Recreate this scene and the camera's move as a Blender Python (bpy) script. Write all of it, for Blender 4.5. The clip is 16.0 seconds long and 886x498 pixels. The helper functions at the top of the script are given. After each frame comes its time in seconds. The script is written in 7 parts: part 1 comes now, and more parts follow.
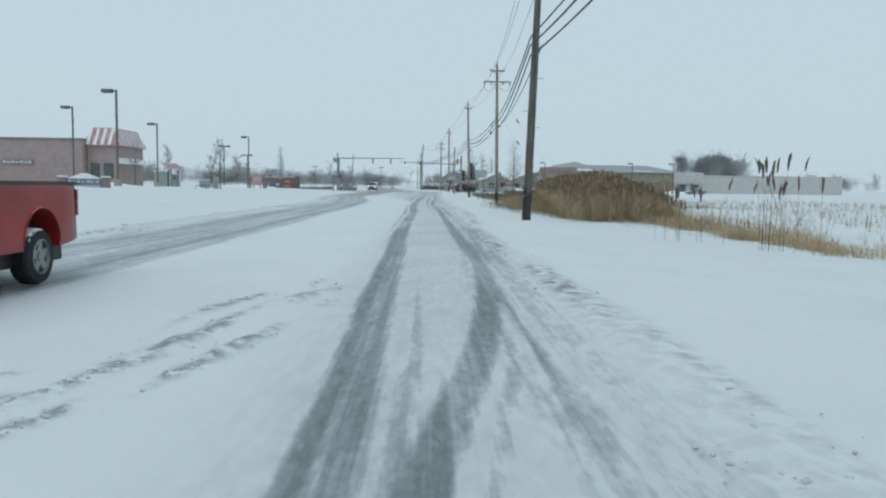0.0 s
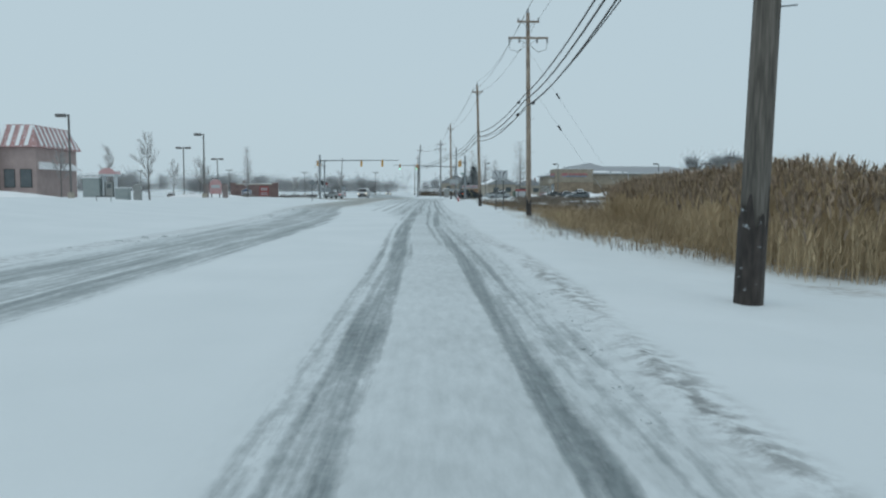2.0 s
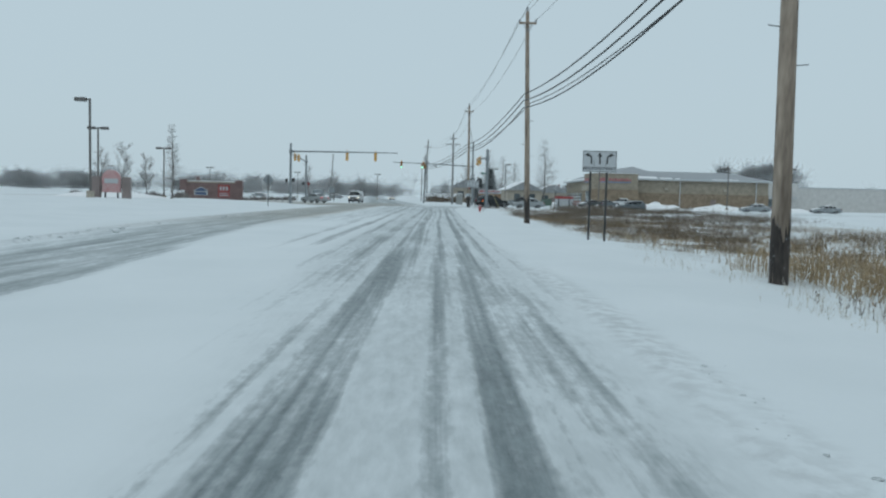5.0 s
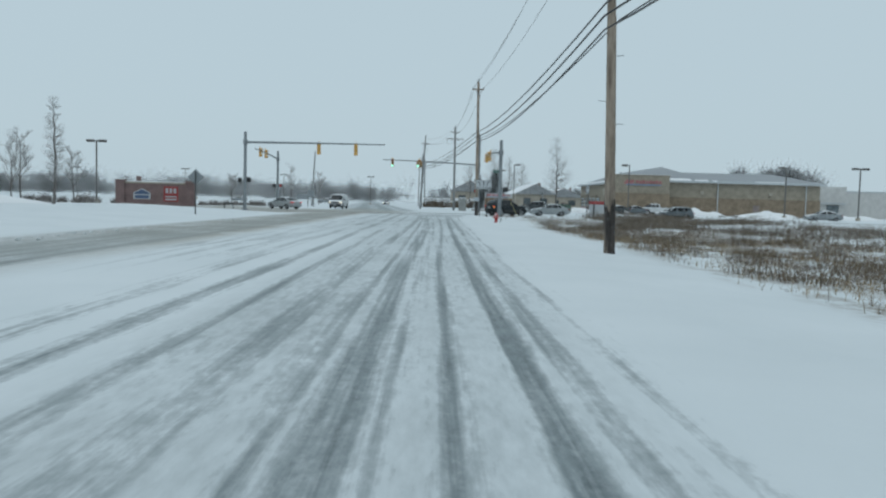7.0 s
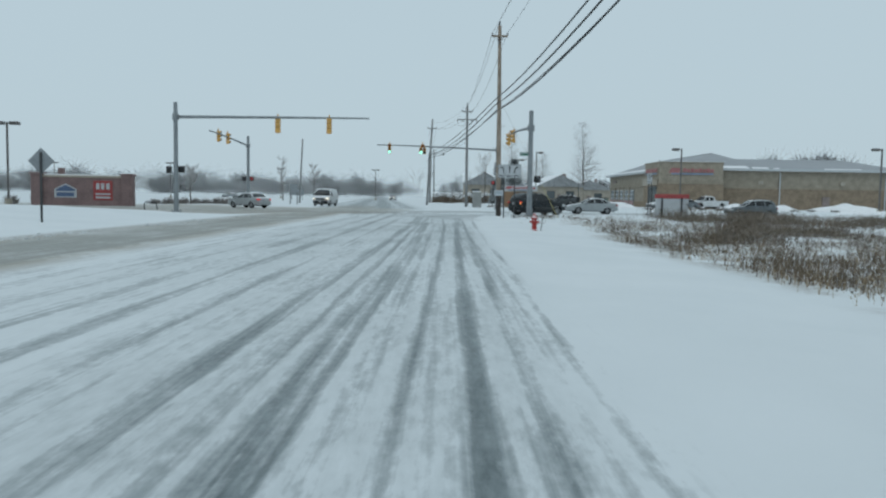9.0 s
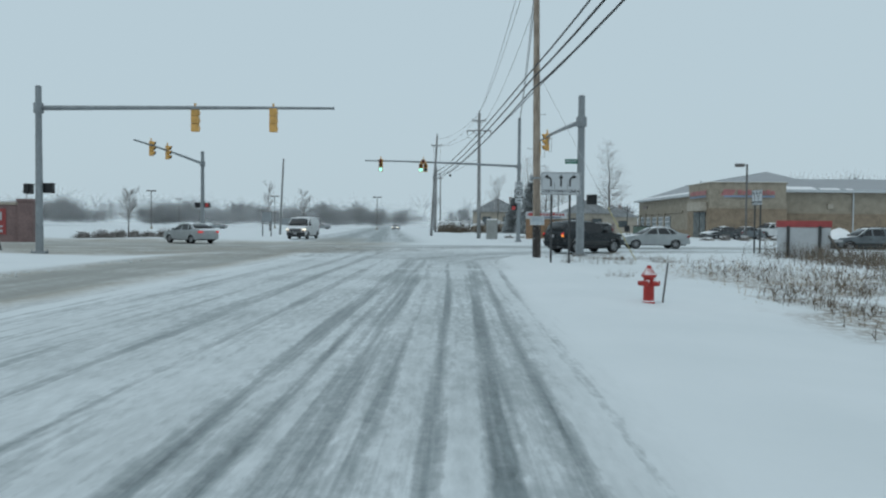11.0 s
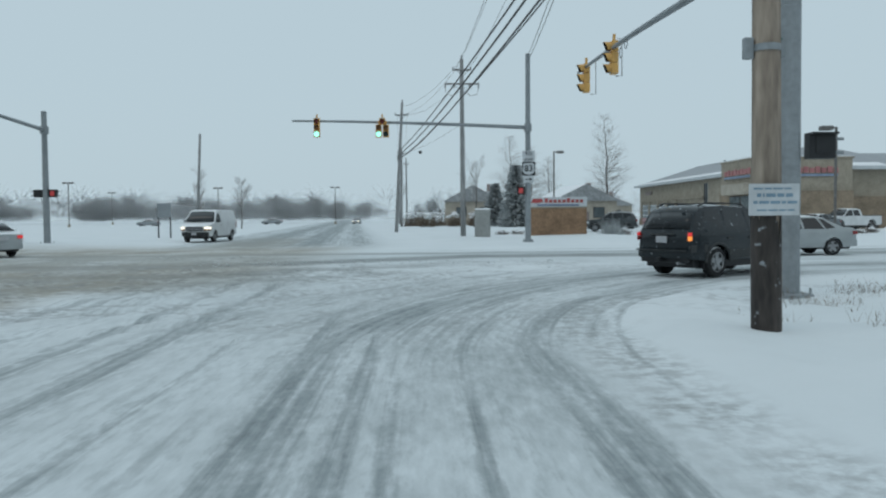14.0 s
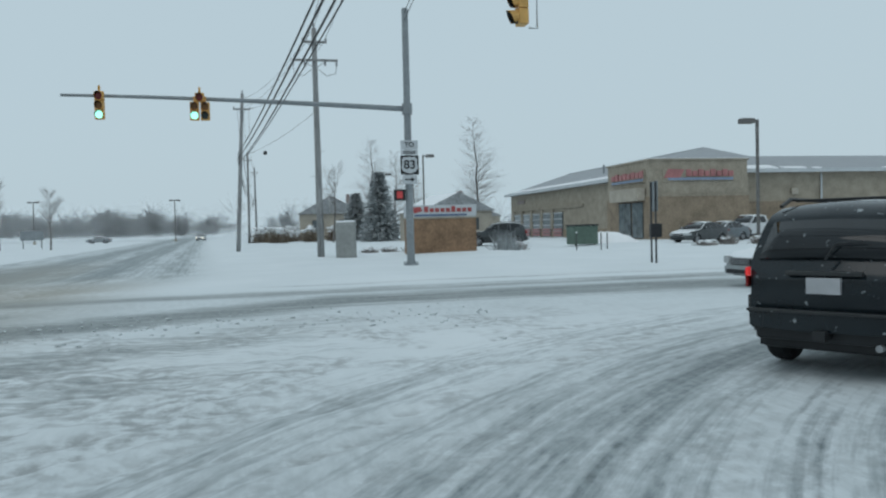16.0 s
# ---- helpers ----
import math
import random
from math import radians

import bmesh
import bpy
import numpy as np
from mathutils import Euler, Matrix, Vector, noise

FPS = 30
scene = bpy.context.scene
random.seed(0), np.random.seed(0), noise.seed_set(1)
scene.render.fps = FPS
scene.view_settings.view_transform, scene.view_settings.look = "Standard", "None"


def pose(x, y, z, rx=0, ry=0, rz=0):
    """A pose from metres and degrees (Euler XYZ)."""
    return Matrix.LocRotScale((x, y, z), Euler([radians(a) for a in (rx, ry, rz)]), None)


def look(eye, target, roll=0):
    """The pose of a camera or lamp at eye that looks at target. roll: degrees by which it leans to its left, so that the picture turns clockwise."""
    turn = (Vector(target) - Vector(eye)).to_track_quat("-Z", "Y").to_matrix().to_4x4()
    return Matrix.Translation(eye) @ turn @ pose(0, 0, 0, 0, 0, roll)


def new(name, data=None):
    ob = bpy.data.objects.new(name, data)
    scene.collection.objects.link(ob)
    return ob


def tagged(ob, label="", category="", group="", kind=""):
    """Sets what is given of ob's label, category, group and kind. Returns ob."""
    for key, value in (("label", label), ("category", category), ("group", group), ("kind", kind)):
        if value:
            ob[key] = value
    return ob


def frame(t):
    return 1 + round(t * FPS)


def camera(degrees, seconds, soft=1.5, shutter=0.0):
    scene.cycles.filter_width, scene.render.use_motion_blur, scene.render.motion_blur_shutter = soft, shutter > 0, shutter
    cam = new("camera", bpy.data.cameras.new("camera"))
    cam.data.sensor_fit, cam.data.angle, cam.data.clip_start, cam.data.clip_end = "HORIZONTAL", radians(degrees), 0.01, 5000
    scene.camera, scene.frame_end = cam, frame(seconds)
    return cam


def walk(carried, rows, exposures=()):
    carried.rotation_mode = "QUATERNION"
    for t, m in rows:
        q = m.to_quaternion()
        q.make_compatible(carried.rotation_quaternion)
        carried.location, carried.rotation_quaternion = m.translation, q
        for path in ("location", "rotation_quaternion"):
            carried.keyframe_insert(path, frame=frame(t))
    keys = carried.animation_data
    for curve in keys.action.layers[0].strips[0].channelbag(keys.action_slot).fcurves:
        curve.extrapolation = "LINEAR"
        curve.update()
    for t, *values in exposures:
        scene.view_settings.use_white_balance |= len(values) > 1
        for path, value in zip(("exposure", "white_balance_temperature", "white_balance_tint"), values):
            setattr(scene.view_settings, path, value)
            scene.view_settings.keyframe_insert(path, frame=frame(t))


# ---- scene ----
cam = camera(59.9, 16.0, soft=2.2)
PATH = [
    (0, (0.484, 0.381, 1.318), (0.522, 2.374, 1.155), 0.8),
    (0.5, (0.433, 5.967, 1.421), (0.475, 7.961, 1.277), 0.4),
    (1, (0.345, 11.599, 1.423), (0.4, 13.593, 1.281), 0.4),
    (1.5, (0.374, 17.731, 1.425), (0.416, 19.726, 1.286), 0.2),
    (2, (0.313, 23.601, 1.411), (0.355, 25.595, 1.262), 0.1),
    (2.5, (0.332, 29.466, 1.341), (0.37, 31.459, 1.187), 0.8),
    (3, (0.222, 35.067, 1.271), (0.256, 37.061, 1.115), 0.9),
    (3.5, (0.296, 41.093, 1.244), (0.336, 43.086, 1.089), 0.6),
    (4, (0.352, 47.003, 1.242), (0.383, 48.997, 1.087), 1.4),
    (4.5, (0.317, 52.649, 1.277), (0.341, 54.643, 1.132), 1.4),
    (7, (0.356, 80.694, 1.353), (0.384, 82.69, 1.231), 1.5),
    (7.5, (0.551, 86.243, 1.374), (0.578, 88.238, 1.25), 0.3),
    (8, (0.671, 91.447, 1.419), (0.7, 93.443, 1.298), 1.0),
    (8.5, (0.834, 96.638, 1.386), (0.849, 98.634, 1.269), 0.7),
    (9, (0.94, 101.707, 1.416), (0.934, 103.702, 1.279), 0.9),
    (9.5, (0.916, 106.953, 1.407), (0.925, 108.949, 1.294), 2.7),
    (10, (1.008, 111.746, 1.479), (0.989, 113.745, 1.427), 1.8),
    (12.5, (0.756, 132.689, 1.483), (0.757, 134.687, 1.397), -0.8),
    (13, (0.63, 136.416, 1.491), (0.672, 138.414, 1.404), -0.6),
    (13.5, (0.529, 140.0, 1.491), (0.612, 141.996, 1.384), -1.1),
    (14, (0.339, 143.374, 1.508), (0.399, 145.371, 1.425), -0.4),
    (14.5, (0.335, 146.649, 1.533), (0.378, 148.647, 1.462), -0.2),
    (15, (0.307, 149.643, 1.506), (0.409, 151.64, 1.46), -0.5),
    (15.5, (0.513, 152.712, 1.542), (0.731, 154.699, 1.482), -0.6),
    (16, (1.012, 155.424, 1.595), (1.437, 157.378, 1.539), -1.4),
]
walk(cam, [(t, look(eye, target, roll)) for t, eye, target, roll in PATH], exposures=[(0, 0.12), (1, 0.08), (2.5, 0.0), (16, 0.0)])

# ---- light: an overcast sky in falling snow ----
world = bpy.data.worlds.new("overcast")
scene.world = world
world.use_nodes = True
wn = world.node_tree
wn.nodes.clear()
sky = wn.nodes.new("ShaderNodeTexSky")
sky.sky_type, sky.sun_disc = "NISHITA", False
sky.sun_elevation, sky.sun_rotation = radians(48), radians(125)
sky.air_density, sky.dust_density = 1.0, 4.0
cloud = wn.nodes.new("ShaderNodeMix")
cloud.data_type = "RGBA"
cloud.inputs[0].default_value = 0.94
cloud.inputs[7].default_value = (4.92, 6.17, 6.84, 1)
wn.links.new(sky.outputs[0], cloud.inputs[6])
sky_bg = wn.nodes.new("ShaderNodeBackground")
sky_bg.inputs[1].default_value = 0.1
wn.links.new(cloud.outputs[2], sky_bg.inputs[0])
sky_out = wn.nodes.new("ShaderNodeOutputWorld")
wn.links.new(sky_bg.outputs[0], sky_out.inputs[0])
sun_data = bpy.data.lights.new("sun", "SUN")
sun_data.energy, sun_data.angle, sun_data.color = 0.4, radians(40), (1.0, 0.97, 0.93)
sun = new("sun", sun_data)
sun.matrix_basis = look((-30, -24, 55), (0, 0, 0))

# ---- helpers for building ----
def smooth(a, b, v):
    k = np.clip((np.asarray(v, float) - a) / (b - a), 0, 1)
    return k * k * (3 - 2 * k)


def lattice(ix, iy, seed):
    h = (ix.astype(np.int64) * 374761393 + iy.astype(np.int64) * 668265263 + seed * 974634541) & 0x7FFFFFFF
    h = ((h ^ (h >> 13)) * 1274126177) & 0x7FFFFFFF
    h = (h ^ (h >> 16)) & 0xFFFF
    return h / 65535.0


def fuzz(x, y, seed=0):
    """Smooth noise from 0 to 1 over arrays."""
    x, y = np.asarray(x, float), np.asarray(y, float)
    ix, iy = np.floor(x), np.floor(y)
    fx, fy = x - ix, y - iy
    fx, fy = fx * fx * (3 - 2 * fx), fy * fy * (3 - 2 * fy)
    a, b = lattice(ix, iy, seed), lattice(ix + 1, iy, seed)
    c, d = lattice(ix, iy + 1, seed), lattice(ix + 1, iy + 1, seed)
    return (a * (1 - fx) + b * fx) * (1 - fy) + (c * (1 - fx) + d * fx) * fy


def thing(name, label, category, m=None, group="", kind=""):
    ob = tagged(new(name), label, category, group, kind)
    ob.empty_display_size = 0.2
    if m is not None:
        ob.matrix_basis = m
    return ob


def to_mesh(name, bm, mat, rounded=False):
    me = bpy.data.meshes.new(name)
    bmesh.ops.recalc_face_normals(bm, faces=bm.faces)
    bm.to_mesh(me)
    bm.free()
    for f in me.polygons:
        f.use_smooth = rounded
    for one in (mat if isinstance(mat, (list, tuple)) else [mat]):
        me.materials.append(one)
    return me


def part(name, bm, mat, parent, label="", rounded=False):
    ob = new(name, to_mesh(name, bm, mat, rounded))
    ob.parent = parent
    if label:
        ob["label"] = label
    return ob


def box(bm, x0, x1, y0, y1, z0, z1, bevel=0.0):
    made = bmesh.ops.create_cube(bm, size=1.0)["verts"]
    for v in made:
        v.co = Vector(((x0 + x1) / 2 + v.co.x * (x1 - x0), (y0 + y1) / 2 + v.co.y * (y1 - y0), (z0 + z1) / 2 + v.co.z * (z1 - z0)))
    if bevel:
        edges = {e for v in made for e in v.link_edges}
        bmesh.ops.bevel(bm, geom=list(edges), offset=bevel, segments=2, affect="EDGES", profile=0.6)
    return bm


def one_box(*a, **k):
    return box(bmesh.new(), *a, **k)


def rod(bm, p0, p1, r0, r1=None, sides=8, caps=True):
    """A tapered round bar from p0 to p1."""
    r1 = r0 if r1 is None else r1
    p0, p1 = Vector(p0), Vector(p1)
    q = (p1 - p0).to_track_quat("Z", "Y")
    rings = []
    for p, r in ((p0, r0), (p1, r1)):
        rings.append([bm.verts.new(p + q @ Vector((r * math.cos(2 * math.pi * k / sides), r * math.sin(2 * math.pi * k / sides), 0))) for k in range(sides)])
    for k in range(sides):
        j = (k + 1) % sides
        bm.faces.new((rings[0][k], rings[0][j], rings[1][j], rings[1][k]))
    if caps:
        bm.faces.new(rings[0][::-1])
        bm.faces.new(rings[1])
    return bm


def tube(bm, points, radius, sides=6):
    """A round tube along points; radius is a number or a list."""
    pts = [Vector(p) for p in points]
    rings = []
    for i, p in enumerate(pts):
        d = (pts[min(i + 1, len(pts) - 1)] - pts[max(i - 1, 0)]).normalized()
        q = d.to_track_quat("Z", "Y")
        r = radius[i] if isinstance(radius, (list, tuple)) else radius
        rings.append([bm.verts.new(p + q @ Vector((r * math.cos(2 * math.pi * k / sides), r * math.sin(2 * math.pi * k / sides), 0))) for k in range(sides)])
    for a, b in zip(rings, rings[1:]):
        for k in range(sides):
            j = (k + 1) % sides
            bm.faces.new((a[k], a[j], b[j], b[k]))
    bm.faces.new(rings[0][::-1])
    bm.faces.new(rings[-1])
    return bm


def slab(bm, outline, depth, axis="y", at=0.0):
    """An outline of (a, b) pairs made a plate: axis y puts (a, b) in x and z, x in y and z, z in x and y."""
    def place(a, b, c):
        return {"y": (a, c, b), "x": (c, a, b), "z": (a, b, c)}[axis]
    lo = [bm.verts.new(place(a, b, at)) for a, b in outline]
    hi = [bm.verts.new(place(a, b, at + depth)) for a, b in outline]
    bm.faces.new(lo)
    bm.faces.new(hi[::-1])
    n = len(outline)
    for i in range(n):
        j = (i + 1) % n
        bm.faces.new((lo[i], hi[i], hi[j], lo[j]))
    return bm


def letters(text, size, mat, parent, m, name="lettering", bold=0.022, spacing=1.0):
    """Letters of the built-in font as a thin mesh."""
    cu = bpy.data.curves.new("text", "FONT")
    cu.body, cu.size, cu.extrude, cu.offset, cu.space_character = text, size, 0.002, size * bold, spacing
    cu.align_x, cu.align_y = "CENTER", "CENTER"
    tmp = bpy.data.objects.new("text", cu)
    scene.collection.objects.link(tmp)
    me = bpy.data.meshes.new_from_object(tmp.evaluated_get(bpy.context.evaluated_depsgraph_get()))
    bpy.data.objects.remove(tmp)
    me.materials.clear()
    me.materials.append(mat)
    ob = new(name, me)
    ob.parent = parent
    ob.matrix_basis = m
    return ob


# ---- materials ----
def material(name, color, rough=0.6, metal=0.0, grain=0.12, scale=6.0, bump=0.15, blotch=1.2, second=None, stretch=(1, 1, 1), snow=0.0, spec=0.4, flecks=0.0):
    """Paint, wood, stone or metal: a fine grain and wide blotches of colour, fine relief, and a little lodged snow on upward faces."""
    mat = bpy.data.materials.new(name)
    mat.use_nodes = True
    nt = mat.node_tree
    bsdf = nt.nodes["Principled BSDF"]
    bsdf.inputs["Roughness"].default_value, bsdf.inputs["Metallic"].default_value = rough, metal
    bsdf.inputs["Specular IOR Level"].default_value = spec
    co = nt.nodes.new("ShaderNodeTexCoord")
    mp = nt.nodes.new("ShaderNodeMapping")
    mp.inputs["Scale"].default_value = stretch
    nt.links.new(co.outputs["Object"], mp.inputs[0])
    fine = nt.nodes.new("ShaderNodeTexNoise")
    fine.inputs["Scale"].default_value, fine.inputs["Detail"].default_value = scale, 6
    wide = nt.nodes.new("ShaderNodeTexNoise")
    wide.inputs["Scale"].default_value, wide.inputs["Detail"].default_value = blotch, 3
    for n in (fine, wide):
        nt.links.new(mp.outputs[0], n.inputs["Vector"])
    c = Vector(color)
    lo = second if second else tuple(c * (1 - 2.2 * grain))
    ramp = nt.nodes.new("ShaderNodeMix")
    ramp.data_type = "RGBA"
    ramp.inputs[6].default_value = (*lo, 1)
    ramp.inputs[7].default_value = (*(c * (1 + grain)), 1)
    add = nt.nodes.new("ShaderNodeMath")
    add.operation = "ADD"
    nt.links.new(fine.outputs["Fac"], add.inputs[0])
    nt.links.new(wide.outputs["Fac"], add.inputs[1])
    rng = nt.nodes.new("ShaderNodeMapRange")
    rng.inputs[1].default_value, rng.inputs[2].default_value = 0.65, 1.35
    nt.links.new(add.outputs[0], rng.inputs[0])
    nt.links.new(rng.outputs[0], ramp.inputs[0])
    last = ramp.outputs[2]
    if snow:
        geo = nt.nodes.new("ShaderNodeNewGeometry")
        sep = nt.nodes.new("ShaderNodeSeparateXYZ")
        nt.links.new(geo.outputs["Normal"], sep.inputs[0])
        mul = nt.nodes.new("ShaderNodeMath")
        mul.operation = "MULTIPLY_ADD"
        mul.inputs[1].default_value, mul.inputs[2].default_value = 0.9, -0.25
        nt.links.new(fine.outputs["Fac"], mul.inputs[0])
        lift = nt.nodes.new("ShaderNodeMath")
        lift.operation = "ADD"
        nt.links.new(sep.outputs["Z"], lift.inputs[0])
        nt.links.new(mul.outputs[0], lift.inputs[1])
        cut = nt.nodes.new("ShaderNodeMapRange")
        cut.inputs[1].default_value, cut.inputs[2].default_value = 1.0 - snow * 0.6, 1.15 - snow * 0.6
        nt.links.new(lift.outputs[0], cut.inputs[0])
        cap = nt.nodes.new("ShaderNodeMix")
        cap.data_type = "RGBA"
        cap.inputs[7].default_value = (0.82, 0.84, 0.86, 1)
        nt.links.new(cut.outputs[0], cap.inputs[0])
        nt.links.new(last, cap.inputs[6])
        last = cap.outputs[2]
    if flecks:
        dots = nt.nodes.new("ShaderNodeTexNoise")
        dots.inputs["Scale"].default_value, dots.inputs["Detail"].default_value = 10.0, 5
        nt.links.new(co.outputs["Object"], dots.inputs["Vector"])
        cut = nt.nodes.new("ShaderNodeMapRange")
        cut.inputs[1].default_value, cut.inputs[2].default_value = 0.74 - flecks, 0.82 - flecks
        nt.links.new(dots.outputs["Fac"], cut.inputs[0])
        spots = nt.nodes.new("ShaderNodeMix")
        spots.data_type = "RGBA"
        spots.inputs[7].default_value = (0.30, 0.33, 0.345, 1)
        nt.links.new(cut.outputs[0], spots.inputs[0])
        nt.links.new(last, spots.inputs[6])
        last = spots.outputs[2]
        nt.links.new(cut.outputs[0], bsdf.inputs["Coat Roughness"])
    nt.links.new(last, bsdf.inputs["Base Color"])
    if bump:
        bp = nt.nodes.new("ShaderNodeBump")
        bp.inputs["Strength"].default_value, bp.inputs["Distance"].default_value = bump, 0.02
        nt.links.new(fine.outputs["Fac"], bp.inputs["Height"])
        nt.links.new(bp.outputs[0], bsdf.inputs["Normal"])
    return mat


def lamp_lens(name, color, strength):
    mat = bpy.data.materials.new(name)
    mat.use_nodes = True
    b = mat.node_tree.nodes["Principled BSDF"]
    b.inputs["Base Color"].default_value = (*color, 1)
    b.inputs["Roughness"].default_value = 0.25
    b.inputs["Emission Color"].default_value = (*color, 1)
    b.inputs["Emission Strength"].default_value = strength
    return mat


def ground_material(name, base):
    """Snow over asphalt: worn wheel tracks in three directions, brown sanded slush, drifted snow."""
    mat = bpy.data.materials.new(name)
    mat.use_nodes = True
    nt = mat.node_tree
    bsdf = nt.nodes["Principled BSDF"]
    bsdf.inputs["Specular IOR Level"].default_value = 0.25

    def attr(n):
        a = nt.nodes.new("ShaderNodeAttribute")
        a.attribute_name = n
        return a

    def math_node(op, a, b=None, c=None):
        m = nt.nodes.new("ShaderNodeMath")
        m.operation = op
        for i, v in enumerate((a, b, c)):
            if v is None:
                continue
            if isinstance(v, (int, float)):
                m.inputs[i].default_value = v
            else:
                nt.links.new(v, m.inputs[i])
        return m.outputs[0]

    def ranged(v, a, b, c=0.0, d=1.0):
        r = nt.nodes.new("ShaderNodeMapRange")
        r.inputs[1].default_value, r.inputs[2].default_value, r.inputs[3].default_value, r.inputs[4].default_value = a, b, c, d
        nt.links.new(v, r.inputs[0])
        return r.outputs[0]

    def streaks(vec, scale_across, scale_along, detail=5.0):
        mp = nt.nodes.new("ShaderNodeMapping")
        mp.inputs["Scale"].default_value = (scale_across, scale_along, 1)
        nt.links.new(vec, mp.inputs[0])
        n = nt.nodes.new("ShaderNodeTexNoise")
        n.inputs["Scale"].default_value, n.inputs["Detail"].default_value, n.inputs["Roughness"].default_value = 1.0, detail, 0.62
        nt.links.new(mp.outputs[0], n.inputs["Vector"])
        return n.outputs["Fac"]

    co = nt.nodes.new("ShaderNodeTexCoord")
    worn = None
    crumb = None
    for which in ("straight", "turning", "crossing"):
        lane = attr("lane_" + which).outputs["Vector"]
        wear = attr("wear_" + which).outputs["Fac"]
        long_s = streaks(lane, 3.0 if which == "straight" else 2.2, 0.045, 3.5)
        fine_s = streaks(lane, 9.0, 2.2, 7.0)
        patch = streaks(lane, 1.7, 0.30, 5.0)
        mix = math_node("ADD", math_node("MULTIPLY", long_s, 0.42), math_node("MULTIPLY", fine_s, 0.24))
        mix = math_node("ADD", mix, math_node("MULTIPLY", patch, 0.34))
        mix = math_node("ADD", mix, math_node("MULTIPLY", streaks(lane, 14.0, 6.0, 6.0), 0.20))
        mix = math_node("ADD", mix, math_node("MULTIPLY", streaks(lane, 9.0, 0.16, 3.0), 0.34))
        v = math_node("MULTIPLY_ADD", wear, 0.86, math_node("MULTIPLY_ADD", mix, 3.0, -2.31))
        v = math_node("MULTIPLY", ranged(v, 0.16, 0.78), ranged(wear, 0.02, 0.22))
        worn = v if worn is None else math_node("MAXIMUM", worn, v)
        crumb = fine_s if crumb is None else crumb
    wide = nt.nodes.new("ShaderNodeTexNoise")
    wide.inputs["Scale"].default_value, wide.inputs["Detail"].default_value = 0.35, 5
    nt.links.new(co.outputs["Object"], wide.inputs["Vector"])
    fine = nt.nodes.new("ShaderNodeTexNoise")
    fine.inputs["Scale"].default_value, fine.inputs["Detail"].default_value, fine.inputs["Roughness"].default_value = 5.0, 8, 0.6
    nt.links.new(co.outputs["Object"], fine.inputs["Vector"])

    def blend(f, a, b):
        m = nt.nodes.new("ShaderNodeMix")
        m.data_type = "RGBA"
        for v, i in ((f, 0), (a, 6), (b, 7)):
            if hasattr(v, "links"):
                nt.links.new(v, m.inputs[i])
            else:
                m.inputs[i].default_value = v if i == 0 else (*v, 1)
        return m.outputs[2]

    snow = blend(ranged(wide.outputs["Fac"], 0.3, 0.7), (0.68, 0.725, 0.745), base)
    slush = blend(ranged(crumb, 0.32, 0.68), (0.085, 0.11, 0.117), (0.24, 0.28, 0.29))
    sand = attr("sand").outputs["Fac"]
    sanded = math_node("MULTIPLY", sand, ranged(math_node("ADD", wide.outputs["Fac"], fine.outputs["Fac"]), 0.6, 1.08))
    snow = blend(math_node("MULTIPLY", sanded, 0.95), snow, (0.315, 0.295, 0.25))
    slush = blend(math_node("MULTIPLY", sand, 0.7), slush, (0.22, 0.205, 0.17))
    turf = math_node("MULTIPLY", attr("turf").outputs["Fac"], ranged(fine.outputs["Fac"], 0.38, 0.6))
    snow = blend(math_node("MULTIPLY", turf, 0.92), snow, (0.20, 0.155, 0.11))
    clod = attr("clods").outputs["Fac"]
    # Clods darken by dirt and by shade between lumps, both as colour.
    dirty = math_node("MULTIPLY", clod, ranged(fine.outputs["Fac"], 0.42, 0.60))
    film = math_node("MULTIPLY", attr("film").outputs["Fac"], ranged(math_node("ADD", wide.outputs["Fac"], crumb), 0.65, 1.25))
    snow = blend(film, snow, (0.37, 0.41, 0.42))
    col = blend(worn, snow, slush)
    col = blend(math_node("MULTIPLY", dirty, 0.88), col, (0.215, 0.225, 0.225))
    nt.links.new(col, bsdf.inputs["Base Color"])
    nt.links.new(ranged(worn, 0.0, 1.0, 0.75, 0.42), bsdf.inputs["Roughness"])
    bp = nt.nodes.new("ShaderNodeBump")
    bp.inputs["Strength"].default_value, bp.inputs["Distance"].default_value = 0.25, 0.04
    h = math_node("ADD", math_node("MULTIPLY", fine.outputs["Fac"], 0.6), math_node("MULTIPLY", math_node("MULTIPLY", crumb, worn), 0.8))
    nt.links.new(math_node("SUBTRACT", h, math_node("MULTIPLY", worn, 0.6)), bp.inputs["Height"])
    nt.links.new(bp.outputs[0], bsdf.inputs["Normal"])
    return mat


SNOW_GROUND = ground_material("snow_ground", (0.73, 0.77, 0.79))
SNOW_ROAD = ground_material("snow_road", (0.73, 0.77, 0.79))
SNOW = material("lying_snow", (0.84, 0.855, 0.87), 0.75, grain=0.03, bump=0.3, scale=9)
POLE_WOOD = material("weathered_pole_wood", (0.155, 0.140, 0.122), 0.85, grain=0.3, scale=5, bump=0.5, stretch=(6, 6, 0.5), snow=0.0)
# Paler wood for the far poles, with distance haze in its colour.
POLE_HAZED = material("haze_paled_pole_wood", (0.30, 0.305, 0.305), 0.85, grain=0.25, scale=5, bump=0.5, stretch=(6, 6, 0.5))
POLE_STAIN = material("tarred_pole_foot", (0.048, 0.040, 0.036), 0.8, grain=0.6, scale=4, bump=0.5, stretch=(4, 4, 1), second=(0.018, 0.016, 0.015), flecks=0.09)
